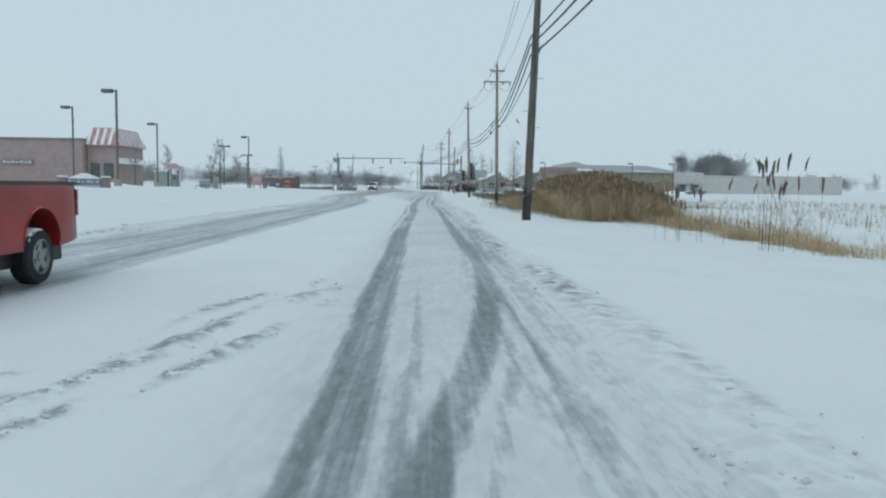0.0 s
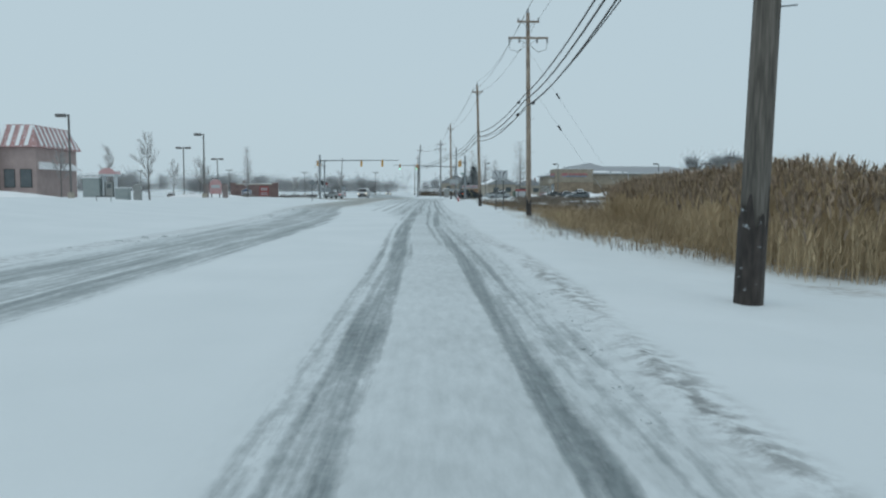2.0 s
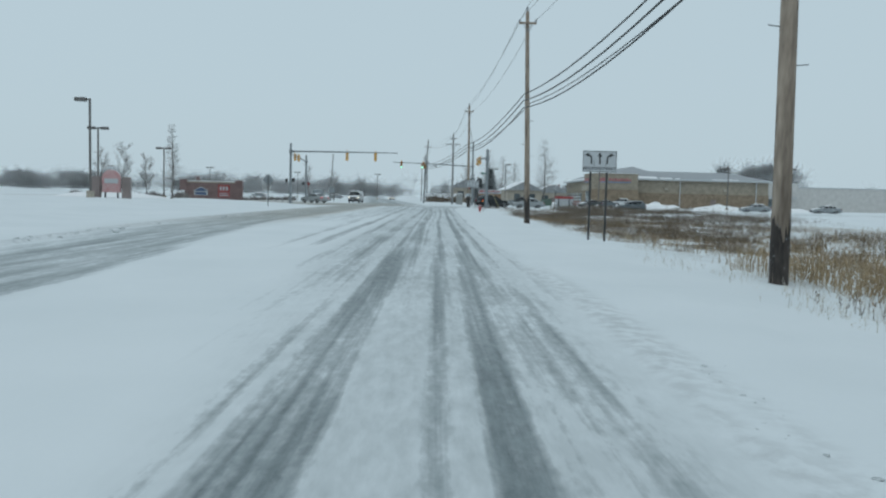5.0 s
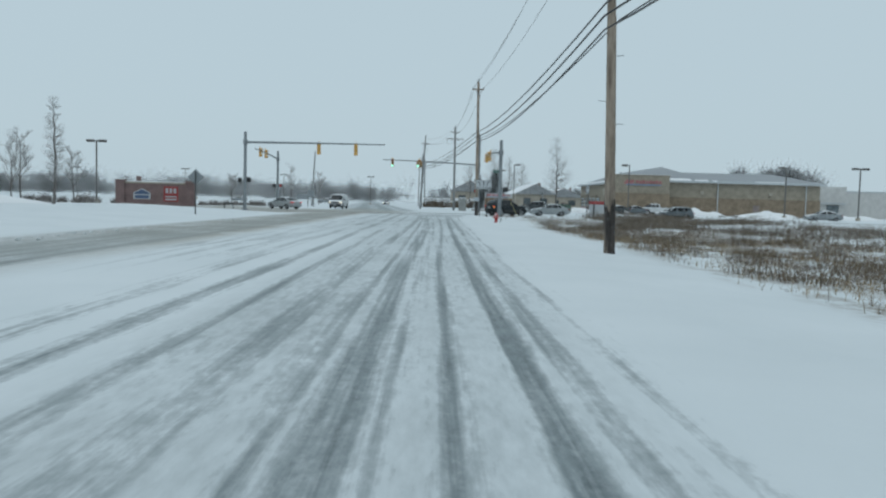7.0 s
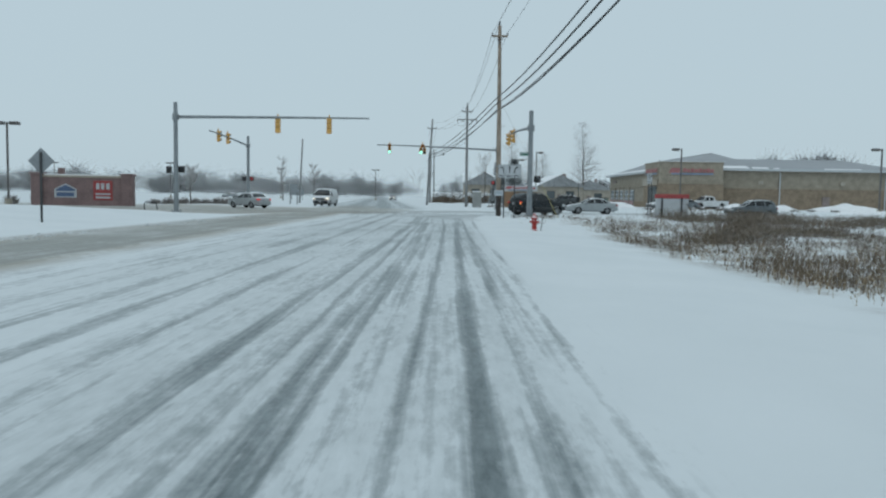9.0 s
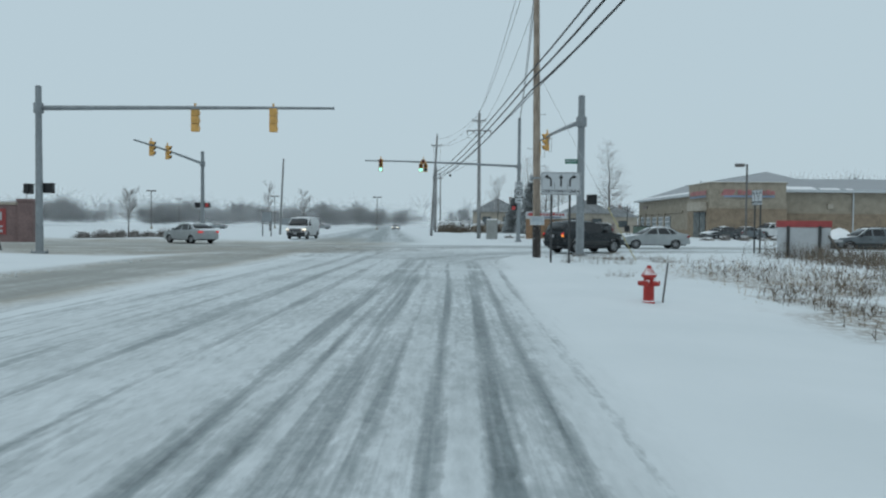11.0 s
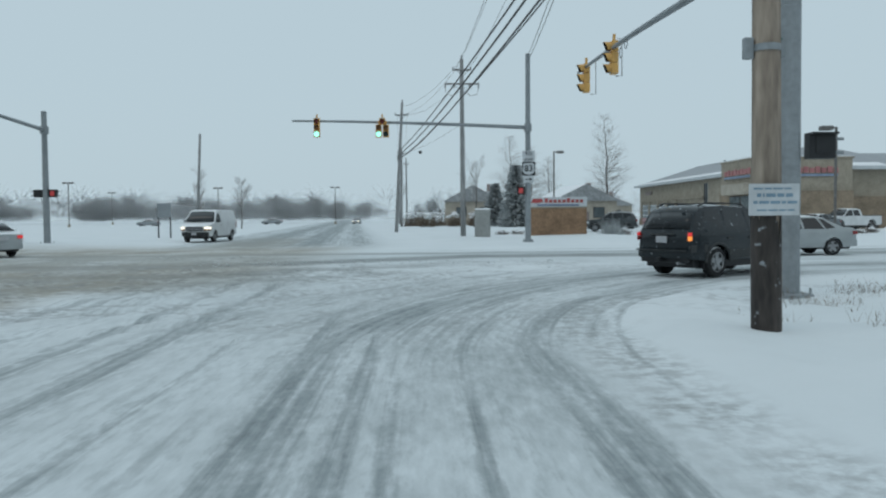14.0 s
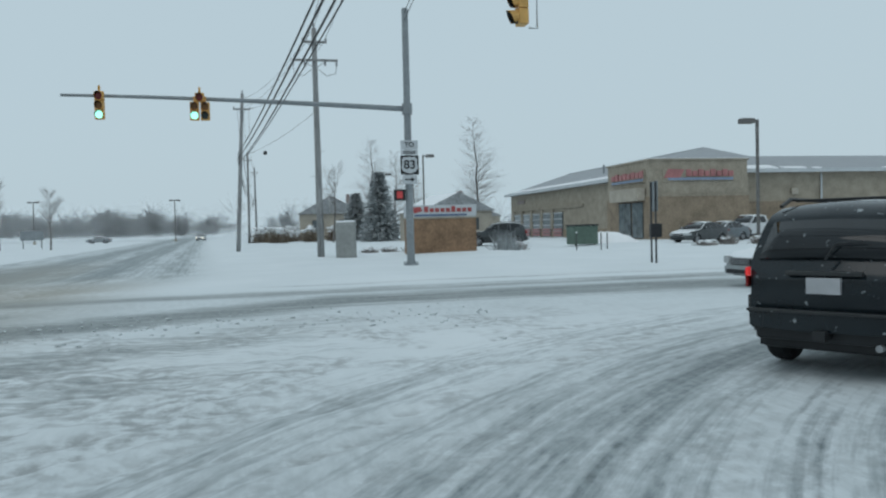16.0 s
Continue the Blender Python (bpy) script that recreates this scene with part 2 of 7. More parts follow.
POLE_TAN = material("tan_pole_wood", (0.315, 0.262, 0.212), 0.85, grain=0.4, scale=2.2, blotch=1.0, bump=0.6, stretch=(5, 5, 0.9), second=(0.125, 0.095, 0.075))
GALV = material("galvanised_steel", (0.27, 0.295, 0.31), 0.5, metal=0.25, grain=0.12, scale=9, bump=0.05)
DARK_STEEL = material("dark_painted_steel", (0.055, 0.058, 0.06), 0.5, grain=0.2, bump=0.05)
# Bronze set paler than the paint so far lamp posts look hazed.
BRONZE = material("bronze_painted_steel", (0.15, 0.145, 0.14), 0.55, grain=0.2, bump=0.05)
WIRE = material("dull_pale_wire", (0.50, 0.53, 0.55), 0.6, grain=0.1, bump=0)
CABLE = material("black_cable", (0.03, 0.031, 0.033), 0.6, grain=0.15, bump=0)
CERAMIC = material("grey_insulator", (0.25, 0.26, 0.27), 0.3, grain=0.1, bump=0)
SIGNAL_YELLOW = material("signal_yellow_paint", (0.68, 0.39, 0.12), 0.5, grain=0.12, bump=0.05, scale=4)
BLACK = material("black_plastic", (0.018, 0.019, 0.021), 0.45, grain=0.2, bump=0.05)
RUBBER = material("tyre_rubber", (0.022, 0.023, 0.025), 0.85, grain=0.3, bump=0.3, scale=20, snow=0.35)
SIGN_WHITE = material("sign_sheeting_white", (0.50, 0.53, 0.55), 0.45, grain=0.05, bump=0.03)
SIGN_BLACK = material("sign_black", (0.02, 0.021, 0.023), 0.5, grain=0.1, bump=0)
SIGN_GREEN = material("sign_green", (0.015, 0.16, 0.11), 0.45, grain=0.1, bump=0)
# Shop sign red, weakened by haze painted into it.
SHOP_RED = material("haze_paled_red_letters", (0.40, 0.17, 0.17), 0.5, grain=0.15, bump=0.05)
RED_PAINT = material("red_sign_paint", (0.38, 0.075, 0.075), 0.45, grain=0.15, bump=0.05)
BLUE_PAINT = material("blue_sign_paint", (0.10, 0.15, 0.26), 0.45, grain=0.15, bump=0.05)
# Restaurant brick is lightened and greyed; the haze sits in the colour.
BRICK = material("red_brown_brick", (0.40, 0.315, 0.30), 0.85, grain=0.10, scale=9, bump=0.4)
BRICK_DARK = material("dark_brick", (0.27, 0.225, 0.215), 0.85, grain=0.14, scale=9, bump=0.4)
TAN_BRICK = material("tan_brick", (0.27, 0.17, 0.105), 0.85, grain=0.22, scale=9, bump=0.4)
TAN_BRICK_PALE = material("brown_split_face_block", (0.285, 0.225, 0.165), 0.9, grain=0.18, scale=8, bump=0.5)
# Pale base colour stands for haze and sky reflected in the panes.
SHOP_GLASS = material("hazed_shop_glass", (0.17, 0.205, 0.22), 0.08, grain=0.25, scale=2, bump=0, spec=0.6)
TAN_BLOCK = material("tan_block", (0.34, 0.30, 0.24), 0.85, grain=0.15, scale=7, bump=0.35)
SHINGLE = material("grey_roof_shingle", (0.27, 0.285, 0.30), 0.85, grain=0.2, scale=5, bump=0.5, snow=0.0, second=(0.36, 0.38, 0.40))
# Snowy roof, its grey also raised to imitate haze over far houses.
ROOF_HAZED_SNOW = material("hazed_snowy_roof", (0.33, 0.345, 0.355), 0.85, grain=0.2, scale=4, bump=0.4, snow=0.42)
# Roof red is washed out the same way, as haze over the restaurant.
RED_ROOF = material("red_metal_roof", (0.44, 0.23, 0.225), 0.5, grain=0.15, bump=0.1, snow=0.62)
STUCCO = material("beige_stucco", (0.42, 0.38, 0.32), 0.85, grain=0.12, scale=8, bump=0.3)
GLASS = material("dark_window_glass", (0.012, 0.015, 0.018), 0.06, grain=0.2, bump=0, spec=0.6)
CLEAR = material("hazy_window_glass", (0.10, 0.12, 0.13), 0.08, grain=0.15, bump=0, spec=0.6)
SUV_PAINT = material("dark_blue_black_car_paint", (0.004, 0.0075, 0.0105), 0.16, grain=0.25, scale=5, bump=0.0, second=(0.012, 0.018, 0.022), snow=0.0, spec=0.45, flecks=0.085)
SUV_GLASS = material("snow_flecked_dark_glass", (0.008, 0.011, 0.014), 0.05, grain=0.2, bump=0, spec=0.5, flecks=0.085)
CLADDING = material("grey_black_cladding", (0.018, 0.020, 0.021), 0.6, grain=0.3, bump=0.1, second=(0.045, 0.048, 0.048), flecks=0.07)
SILVER_PAINT = material("silver_car_paint", (0.35, 0.38, 0.39), 0.3, metal=0.25, grain=0.08, scale=2, bump=0, snow=0.25, spec=0.5)
WHITE_PAINT = material("white_car_paint", (0.62, 0.64, 0.65), 0.35, grain=0.08, scale=2, bump=0, snow=0.3, spec=0.5)
RED_CAR = material("red_car_paint", (0.30, 0.022, 0.022), 0.35, grain=0.2, scale=2, bump=0, snow=0.25, spec=0.5)
DARK_CAR = material("charcoal_car_paint", (0.06, 0.068, 0.072), 0.32, grain=0.2, scale=2, bump=0, snow=0.35, spec=0.5)
BLUE_CAR = material("slate_blue_car_paint", (0.14, 0.165, 0.18), 0.32, grain=0.15, scale=2, bump=0, snow=0.4, spec=0.5)
# Pale paint under the snow puts haze on the distant cars.
HAZED_SNOWY_CAR = material("hazed_snowy_car_paint", (0.30, 0.33, 0.345), 0.5, grain=0.15, scale=2, bump=0.1, snow=0.9)
# Store block bleached towards the sky as painted haze.
PALE_BLOCK = material("haze_pale_block", (0.58, 0.575, 0.56), 0.85, grain=0.1, scale=7, bump=0.3)
CHROME = material("dull_alloy", (0.30, 0.31, 0.32), 0.45, metal=0.6, grain=0.15, bump=0.05)
PLATE = material("plate_white", (0.45, 0.46, 0.48), 0.5, grain=0.1, bump=0)
TAIL_OFF = material("red_lamp_glass", (0.28, 0.02, 0.02), 0.2, grain=0.1, bump=0)
TAIL_ON = lamp_lens("lit_red_lamp", (0.70, 0.04, 0.04), 0.45)
AMBER_ON = lamp_lens("lit_amber_lamp", (0.9, 0.30, 0.05), 0.8)
HEAD_ON = lamp_lens("lit_headlamp", (1.0, 0.90, 0.72), 1.3)
HEAD_OFF = material("headlamp_glass", (0.45, 0.47, 0.48), 0.12, grain=0.1, bump=0)
GREEN_ON = lamp_lens("lit_green_signal", (0.30, 0.90, 0.68), 1.7)
LENS_DARK = material("unlit_green_lens", (0.03, 0.05, 0.045), 0.3, grain=0.2, bump=0)
LENS_RED = material("unlit_red_lens", (0.22, 0.025, 0.02), 0.3, grain=0.2, bump=0)
LENS_AMBER = material("unlit_amber_lens", (0.24, 0.10, 0.02), 0.3, grain=0.2, bump=0)
HAND_ON = lamp_lens("lit_red_hand", (0.5, 0.06, 0.06), 0.15)
# Bark and twigs are lightened to carry the haze before distant trees.
BARK = material("grey_brown_bark", (0.19, 0.175, 0.165), 0.9, grain=0.3, bump=0.5, stretch=(4, 4, 0.8), snow=0.45)
TWIG = material("haze_paled_twigs", (0.40, 0.395, 0.39), 0.9, grain=0.2, bump=0, snow=0.3)
# White, nearly see-through twigs: distance haze is put into colour and alpha.
FAR_TWIG = material("haze_whitened_twigs", (0.90, 0.915, 0.93), 0.95, grain=0.10, scale=0.6, blotch=0.15, bump=0)
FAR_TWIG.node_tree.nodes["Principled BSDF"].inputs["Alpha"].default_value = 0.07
# Needles far lighter than spruce green: haze is painted into them.
NEEDLES = material("haze_paled_needles", (0.44, 0.47, 0.48), 0.9, grain=0.2, bump=0)
# Hedge brown greyed and lightened, with the haze in the colour.
HEDGE = material("haze_paled_hedge", (0.33, 0.31, 0.295), 0.95, grain=0.25, scale=3, bump=0, second=(0.15, 0.135, 0.125))
REED = material("tan_reed", (0.50, 0.395, 0.255), 0.9, grain=0.3, scale=3, blotch=0.5, bump=0, second=(0.33, 0.25, 0.155))
FROSTED = material("snow_dusted_grass", (0.62, 0.62, 0.59), 0.9, grain=0.2, scale=3, bump=0, second=(0.42, 0.39, 0.33))
GRASS = material("pale_dry_grass", (0.36, 0.275, 0.17), 0.9, grain=0.25, scale=3, blotch=0.5, bump=0, second=(0.22, 0.16, 0.095))
PLUME = material("brown_seed_plume", (0.33, 0.255, 0.19), 0.95, grain=0.3, bump=0)
WEED = material("dark_dry_weeds", (0.18, 0.140, 0.10), 0.95, grain=0.3, scale=3, bump=0, second=(0.075, 0.060, 0.048))
THICKET = material("grey_brown_thicket", (0.20, 0.165, 0.13), 0.95, grain=0.3, scale=3, bump=0, second=(0.10, 0.085, 0.07))
HYDRANT_RED = material("hydrant_red", (0.42, 0.035, 0.03), 0.5, grain=0.15, bump=0.05, snow=0.5)
CABINET_GREEN = material("utility_green", (0.10, 0.15, 0.12), 0.6, grain=0.12, bump=0.05, snow=0.55)
CABINET_GREY = material("utility_grey", (0.30, 0.31, 0.30), 0.6, grain=0.1, bump=0.05, snow=0.5)
PAPER = material("weathered_notice", (0.55, 0.58, 0.60), 0.8, grain=0.1, bump=0.05)
INK = material("blue_ink", (0.20, 0.30, 0.38), 0.8, grain=0.1, bump=0)
GUY_YELLOW = material("faded_yellow_plastic", (0.46, 0.41, 0.20), 0.6, grain=0.15, bump=0)
DIRTY_SNOW = material("dirty_snow", (0.60, 0.64, 0.655), 0.85, grain=0.15, scale=12, bump=0.5, second=(0.38, 0.41, 0.42))
MAROON = material("maroon_brick", (0.25, 0.175, 0.17), 0.85, grain=0.15, scale=9, bump=0.4)
# Pinkish red: haze mixed into the paint colour, snow only on top faces.
HAZED_RED = material("haze_paled_red_paint", (0.42, 0.20, 0.20), 0.7, grain=0.2, scale=5, bump=0.2, second=(0.56, 0.42, 0.42), snow=0.6)
# Grey-green already holds the haze; real snow lies on top faces.
HAZED_GREEN = material("haze_greyed_green_steel", (0.22, 0.26, 0.255), 0.7, grain=0.15, scale=5, bump=0.1, second=(0.34, 0.37, 0.37), snow=0.6)
SLATE_BLUE = material("slate_blue_panel", (0.17, 0.205, 0.265), 0.6, grain=0.12, scale=5, bump=0.05)
PALE_BLUE = material("faded_blue_paint", (0.23, 0.29, 0.40), 0.6, grain=0.1, scale=5, bump=0.05)

# ---- the ground ----
TURN = (15.5, 150.5)        # middle of the right turn into the side street


def bend(y):
    """How far the road has swung to the left past the junction, and the widening for the turn lanes before it."""
    y = np.asarray(y, float)
    return -np.maximum(y - 186, 0) * 0.085


def wide(y):
    return 3.3 * smooth(55, 100, y)


def height(x, y):
    x, y = np.asarray(x, float), np.asarray(y, float)
    xr = x - bend(y)
    z = np.zeros(np.broadcast(x, y).shape)
    side = smooth(140, 152, y) * (1 - smooth(178, 190, y))
    # right verge, falling to the ditch with the reeds
    z = z - (0.28 * smooth(2.8, 9.0, xr) + 0.25 * smooth(7.0, 16.0, xr)) * (1 - smooth(128, 148, y))
    # left bank
    edge = 8.6 + wide(y)
    rise = 1.25 - 0.0052 * np.clip(y, 0, 190)
    z = z + rise * smooth(edge + 1, edge + 16, -xr) * (1 - smooth(148, 166, y) * 0.55) * (1 - 0.9 * side * smooth(150, 160, y)) * (1 - smooth(186, 215, y) * 0.8)
    # drifts
    off = smooth(2.6, 5.0, xr) + smooth(edge, edge + 3, -xr)
    off = off * (1 - 0.95 * side * (smooth(157, 161, y) * (1 - smooth(177, 180, y))))
    z = z + off * 0.22 * (fuzz(x * 0.16, y * 0.12, 3) - 0.5) + off * 0.05 * (fuzz(x * 0.9, y * 0.7, 4) - 0.5)
    return z


def corner_edge(x, y):
    """Distance inside the snowy corner lot at the right of the junction (positive: off the road)."""
    inside = 5.1 - np.hypot(x - 8.0, y - 153.7)
    d = np.minimum(x - 2.9, 158.8 - y)
    d = np.where((x < 8.0) & (y > 153.7), inside, d)
    return d


def build_ground():
    xs = np.concatenate([-np.geomspace(2200, 60, 22), np.arange(-58, -22, 1.2), np.arange(-22, -11, 0.33), np.arange(-11, -3.0, 0.11), np.arange(-3.0, 2.75, 0.06), np.arange(2.75, 4.2, 0.11),
                         np.arange(4.2, 9, 0.25), np.arange(9, 24, 0.5), np.arange(24, 62, 1.5), np.geomspace(64, 2200, 22)])
    ys = np.concatenate([-np.geomspace(400, 12, 12), np.arange(-10, 0, 0.8), np.arange(0, 16, 0.12), np.arange(16, 60, 0.2), np.arange(60, 138, 0.35), np.arange(138, 152, 0.2), np.arange(152, 171, 0.12), np.arange(171, 186, 0.2), np.arange(186, 240, 0.8),
                         np.arange(240, 340, 3.0), np.geomspace(345, 3500, 26)])
    X, Y = np.meshgrid(xs, ys)
    n, m = X.shape
    B, W = bend(Y), wide(Y)
    xr = X - B
    gap = smooth(157, 163, Y) * (1 - smooth(176, 180, Y))           # the side street
    Z = height(X, Y)
    # straight wheel tracks: centre, half width, strength, from, to
    straight = np.zeros_like(X)
    wob = 0.10 * (fuzz(0 * X, Y * 0.05, 8) - 0.5) + 0.08 * (fuzz(0 * X, Y * 0.13, 9) - 0.5)
    # each track: where it runs (x at y), half width, softness of its edges, strength, from and to
    near = (0, 5, 6, 8, 10, 13, 22, 41, 52, 57, 82)
    far = (70, 98, 118, 140, 146)
    tracks = ((near, (0.03, 0.03, 0.0, -0.04, -0.10, -0.15, -0.30, -0.33, -0.58, -0.62, -0.5), 0.21, 0.10, 0.82, -400, 84),
              (near, (0.36, 0.36, 0.40, 0.40, 0.37, 0.35, 0.3, 0.2, 0.2, 0.2, 0.2), 0.07, 0.06, 0.66, -400, 15),
              (near, (-0.40, -0.40, -0.42, -0.45, -0.48, -0.5, -0.62, -0.72, -1.0, -1.02, -1.0), 0.07, 0.08, 0.40, 12, 84),
              (near, (0.1, 0.1, 0.1, 0.1, 0.05, 0.0, -0.05, -0.1, -0.36, -0.38, -0.3), 0.09, 0.07, 0.58, 34, 84),
              (near, (-0.10, 0.70, 0.86, 1.10, 1.28, 1.36, 1.25, 1.03, 0.80, 0.72, 1.0), 0.15, 0.08, 0.82, -400, 84),
              (near, (0.30, 1.00, 1.14, 1.29, 1.36, 1.38, 1.4, 1.3, 1.3, 1.3, 1.3), 0.06, 0.06, 0.58, -400, 12),
              (near, (1.52, 1.49, 1.44, 1.37, 1.40, 1.5, 1.62, 1.42, 1.2, 1.1, 1.4), 0.07, 0.07, 0.56, -400, 60),
              (near, (1.2, 1.2, 1.2, 1.2, 1.2, 1.15, 1.0, 0.8, 0.46, 0.33, 0.4), 0.07, 0.07, 0.55, 38, 84),
              (near, (1.5, 1.5, 1.5, 1.5, 1.5, 1.5, 1.5, 1.4, 1.2, 1.2, 1.3), 0.45, 0.40, 0.28, -400, 80),
              (far, (-2.1, -2.0, -2.0, -1.95, -1.95), 0.12, 0.14, 0.50, 66, 160),
              (far, (-1.25, -1.2, -0.9, -0.78, -0.9), 0.16, 0.12, 0.60, 66, 160),
              (far, (-0.62, -0.58, -0.45, -0.42, -0.62), 0.08, 0.08, 0.62, 68, 158),
              (far, (-0.2, -0.25, 0.05, -0.12, -0.35), 0.19, 0.10, 0.66, 64, 156),
              (far, (0.1, 0.12, 0.45, 0.35, 0.1), 0.09, 0.09, 0.46, 70, 156),
              (far, (0.52, 0.48, 0.84, 0.88, 0.76), 0.075, 0.06, 0.66, 64, 156),
              (far, (1.1, 1.17, 1.25, 1.48, 1.54), 0.11, 0.07, 0.74, 64, 156),
              (far, (1.5, 1.5, 1.74, 1.82, 1.9), 0.11, 0.10, 0.58, 66, 154),
              (far, (2.0, 2.0, 2.2, 2.35, 2.5), 0.08, 0.10, 0.40, 70, 152),
              (far, (-0.3, -0.3, -0.3, -0.25, -0.52), 0.40, 0.20, 0.50, 128, 158),
              (far, (1.3, 1.3, 1.3, 1.5, 1.60), 0.24, 0.16, 0.50, 128, 158),
              (far, (-2.9, -2.8, -2.85, -2.9, -2.9), 0.22, 0.25, 0.44, 72, 170),
              (far, (-3.75, -3.75, -3.75, -3.8, -3.8), 0.25, 0.28, 0.42, 74, 170),
              (far, (-4.6, -4.6, -4.7, -4.9, -5.0), 0.4, 0.4, 0.32, 90, 150),
              (far, (0.1, 0.1, 0.1, 0.1, 0.1), 2.2, 0.6, 0.20, 60, 146),
              (far, (-1.6, -1.6, -1.6, -1.6, -1.6), 4.0, 1.0, 0.15, 100, 157),
              (far, (-5.6, -5.6, -5.6, -5.6, -5.6), 1.2, 0.6, 0.22, 90, 178))
    for k, (ky, kx, hw, soft, s, y0, y1) in enumerate(tracks):
        on = smooth(y0, y0 + 12, Y) * (1 - smooth(y1 - 10, y1, Y)) * (0.78 + 0.4 * fuzz(0 * X + 3.7 * k, Y * 0.22, 70 + k))
        straight = np.maximum(straight, s * on * np.clip((hw - np.abs(X - np.interp(Y, ky, kx) - 0.4 * wob)) / soft + 0.5, 0, 1))
    for c, hw, s in ((-4.65, 0.55, 0.60), (-6.55, 0.60, 0.58), (-5.6, 1.0, 0.46), (-7.4, 0.4, 0.30)):
        on = 1 - smooth(160, 172, Y)
        straight = np.maximum(straight, s * on * np.clip(1.35 - np.abs(X - c + W + wob) / hw, 0, 1))
    # beyond the junction
    for c, hw, s in ((-9.3, 1.5, 0.76), (-5.8, 1.4, 0.80), (-3.0, 0.9, 0.5), (-12.6, 1.0, 0.4), (-7.5, 3.6, 0.46)):
        on = smooth(180, 188, Y)
        straight = np.maximum(straight, s * on * np.clip(1.4 - np.abs(xr - c) / hw, 0, 1))
    # the stop line shows through the slush
    straight = straight * (1 - 0.75 * smooth(146.1, 146.3, Y) * (1 - smooth(146.6, 146.8, Y)) * (X > -2.6) * (X < 2.3))
    turning = np.zeros_like(X)
    ahead = Y > TURN[1]
    R = np.where(ahead, np.hypot(X - TURN[0], Y - TURN[1]), TURN[0] - X)
    U = TURN[0] - R
    A = np.arctan2(Y - TURN[1], TURN[0] - X)
    V = np.where(ahead, TURN[1] + 15 * A, Y)
    sector = smooth(146, 156, Y) * (1 - smooth(14, 26, X))
    for c, hw, s in ((-0.5, 0.50, 0.60), (0.74, 0.12, 0.46), (1.62, 0.22, 0.50), (2.28, 0.08, 0.36), (2.64, 0.12, 0.44), (-1.5, 0.35, 0.38), (-2.9, 0.7, 0.26), (0.4, 2.2, 0.34)):
        turning = np.maximum(turning, s * sector * np.clip((hw - np.abs(U - c - 0.12 * (fuzz(V * 0.12, 0 * V, 41) - 0.5))) / (0.06 + 0.35 * hw) + 0.5, 0, 1) * (Y > 144))
    crossing = np.zeros_like(X)
    for c, hw, s, x0 in ((172.9, 1.5, 0.86, -60), (175.6, 0.9, 0.60, -60), (168.6, 1.6, 0.62, -61), (166.0, 1.2, 0.45, -61), (166.0, 0.7, 0.42, 9), (163.6, 0.6, 0.42, 9), (178.0, 0.35, 0.35, -2), (163.5, 1.4, 0.35, -60)):
        on = smooth(x0, x0 + 6, X) * ((1 - smooth(-3, 5, X)) if x0 == -61 else np.where(c < 168, np.where(x0 > 0, 1, 1 - smooth(-14, -6, X)), 1))
        crossing = np.maximum(crossing, s * on * np.clip(1.35 - np.abs(Y - c - 0.5 * np.sin(X * 0.1) + (0.55 * np.clip(2.5 - X, 0, 9) if c < 174 else 0.0)) / hw, 0, 1) * (np.abs(X) < 300))
    # brown sanded slush in the oncoming lane near the junction and across it
    sand = 1.0 * smooth(78, 115, Y) * (1 - smooth(188, 215, Y)) * smooth(6.0, 7.5, -xr - 0.3 * W + 1) * (1 - smooth(10.5, 13.0, -xr))
    sand = np.maximum(sand, 1.0 * smooth(157, 162, Y - 0.4 * X - 2) * (1 - smooth(180, 190, Y)) * smooth(1.0, 6.0, -X) * (1 - smooth(30, 60, -X)))
    sand = np.maximum(sand, 0.3 * crossing)
    # thin snow over dead grass in the field at the right
    field = smooth(6.5, 8.5, X) * (1 - smooth(26, 44, X)) * smooth(74, 84, Y) * (1 - smooth(140, 150, Y))
    turf = field * smooth(0.38, 0.56, 0.6 * fuzz(X * 0.45, Y * 0.3, 55) + 0.4 * fuzz(X * 1.7, Y * 1.3, 56))
    field = smooth(6.3, 7.6, X) * (1 - smooth(13, 18, X)) * smooth(33, 40, Y) * (1 - smooth(70, 78, Y))
    turf = np.maximum(turf, field * smooth(0.35, 0.6, fuzz(X * 0.8, Y * 0.6, 57)))
    # thrown clods: between the lanes at the start, along the right edge, at the corner
    slant = X - 0.26 * (np.minimum(Y, 10.5) - 5.0) - 0.10 * np.sin(Y * 1.3)
    bands = sum(np.exp(-((slant - c) / w) ** 2) for c, w in ((-2.60, 0.10), (-2.05, 0.13), (-1.52, 0.09)))
    clods = np.clip(1.2 * bands, 0, 1) * (1 - smooth(8.5, 12, Y)) * (1 - smooth(-0.8, -0.4, X)) * smooth(0.36, 0.6, fuzz(X * 3.4, Y * 1.1, 21))
    clods = np.maximum(clods, (1.0 - 0.65 * smooth(25, 60, Y)) * smooth(1.75, 2.0, X - 0.2 * np.sin(Y * 0.21)) * (1 - smooth(2.15, 2.6, X - 0.2 * np.sin(Y * 0.21))) * (1 - smooth(72, 84, Y)) * (0.25 + 0.75 * smooth(0.25, 0.6, fuzz(X * 2.2, Y * 0.35, 22))))
    clods = np.maximum(clods, 0.55 * smooth(7.6, 8.0, -X - W) * (1 - smooth(8.4, 9.0, -X - W)) * (1 - smooth(150, 158, Y)))
    ce = corner_edge(X, Y)
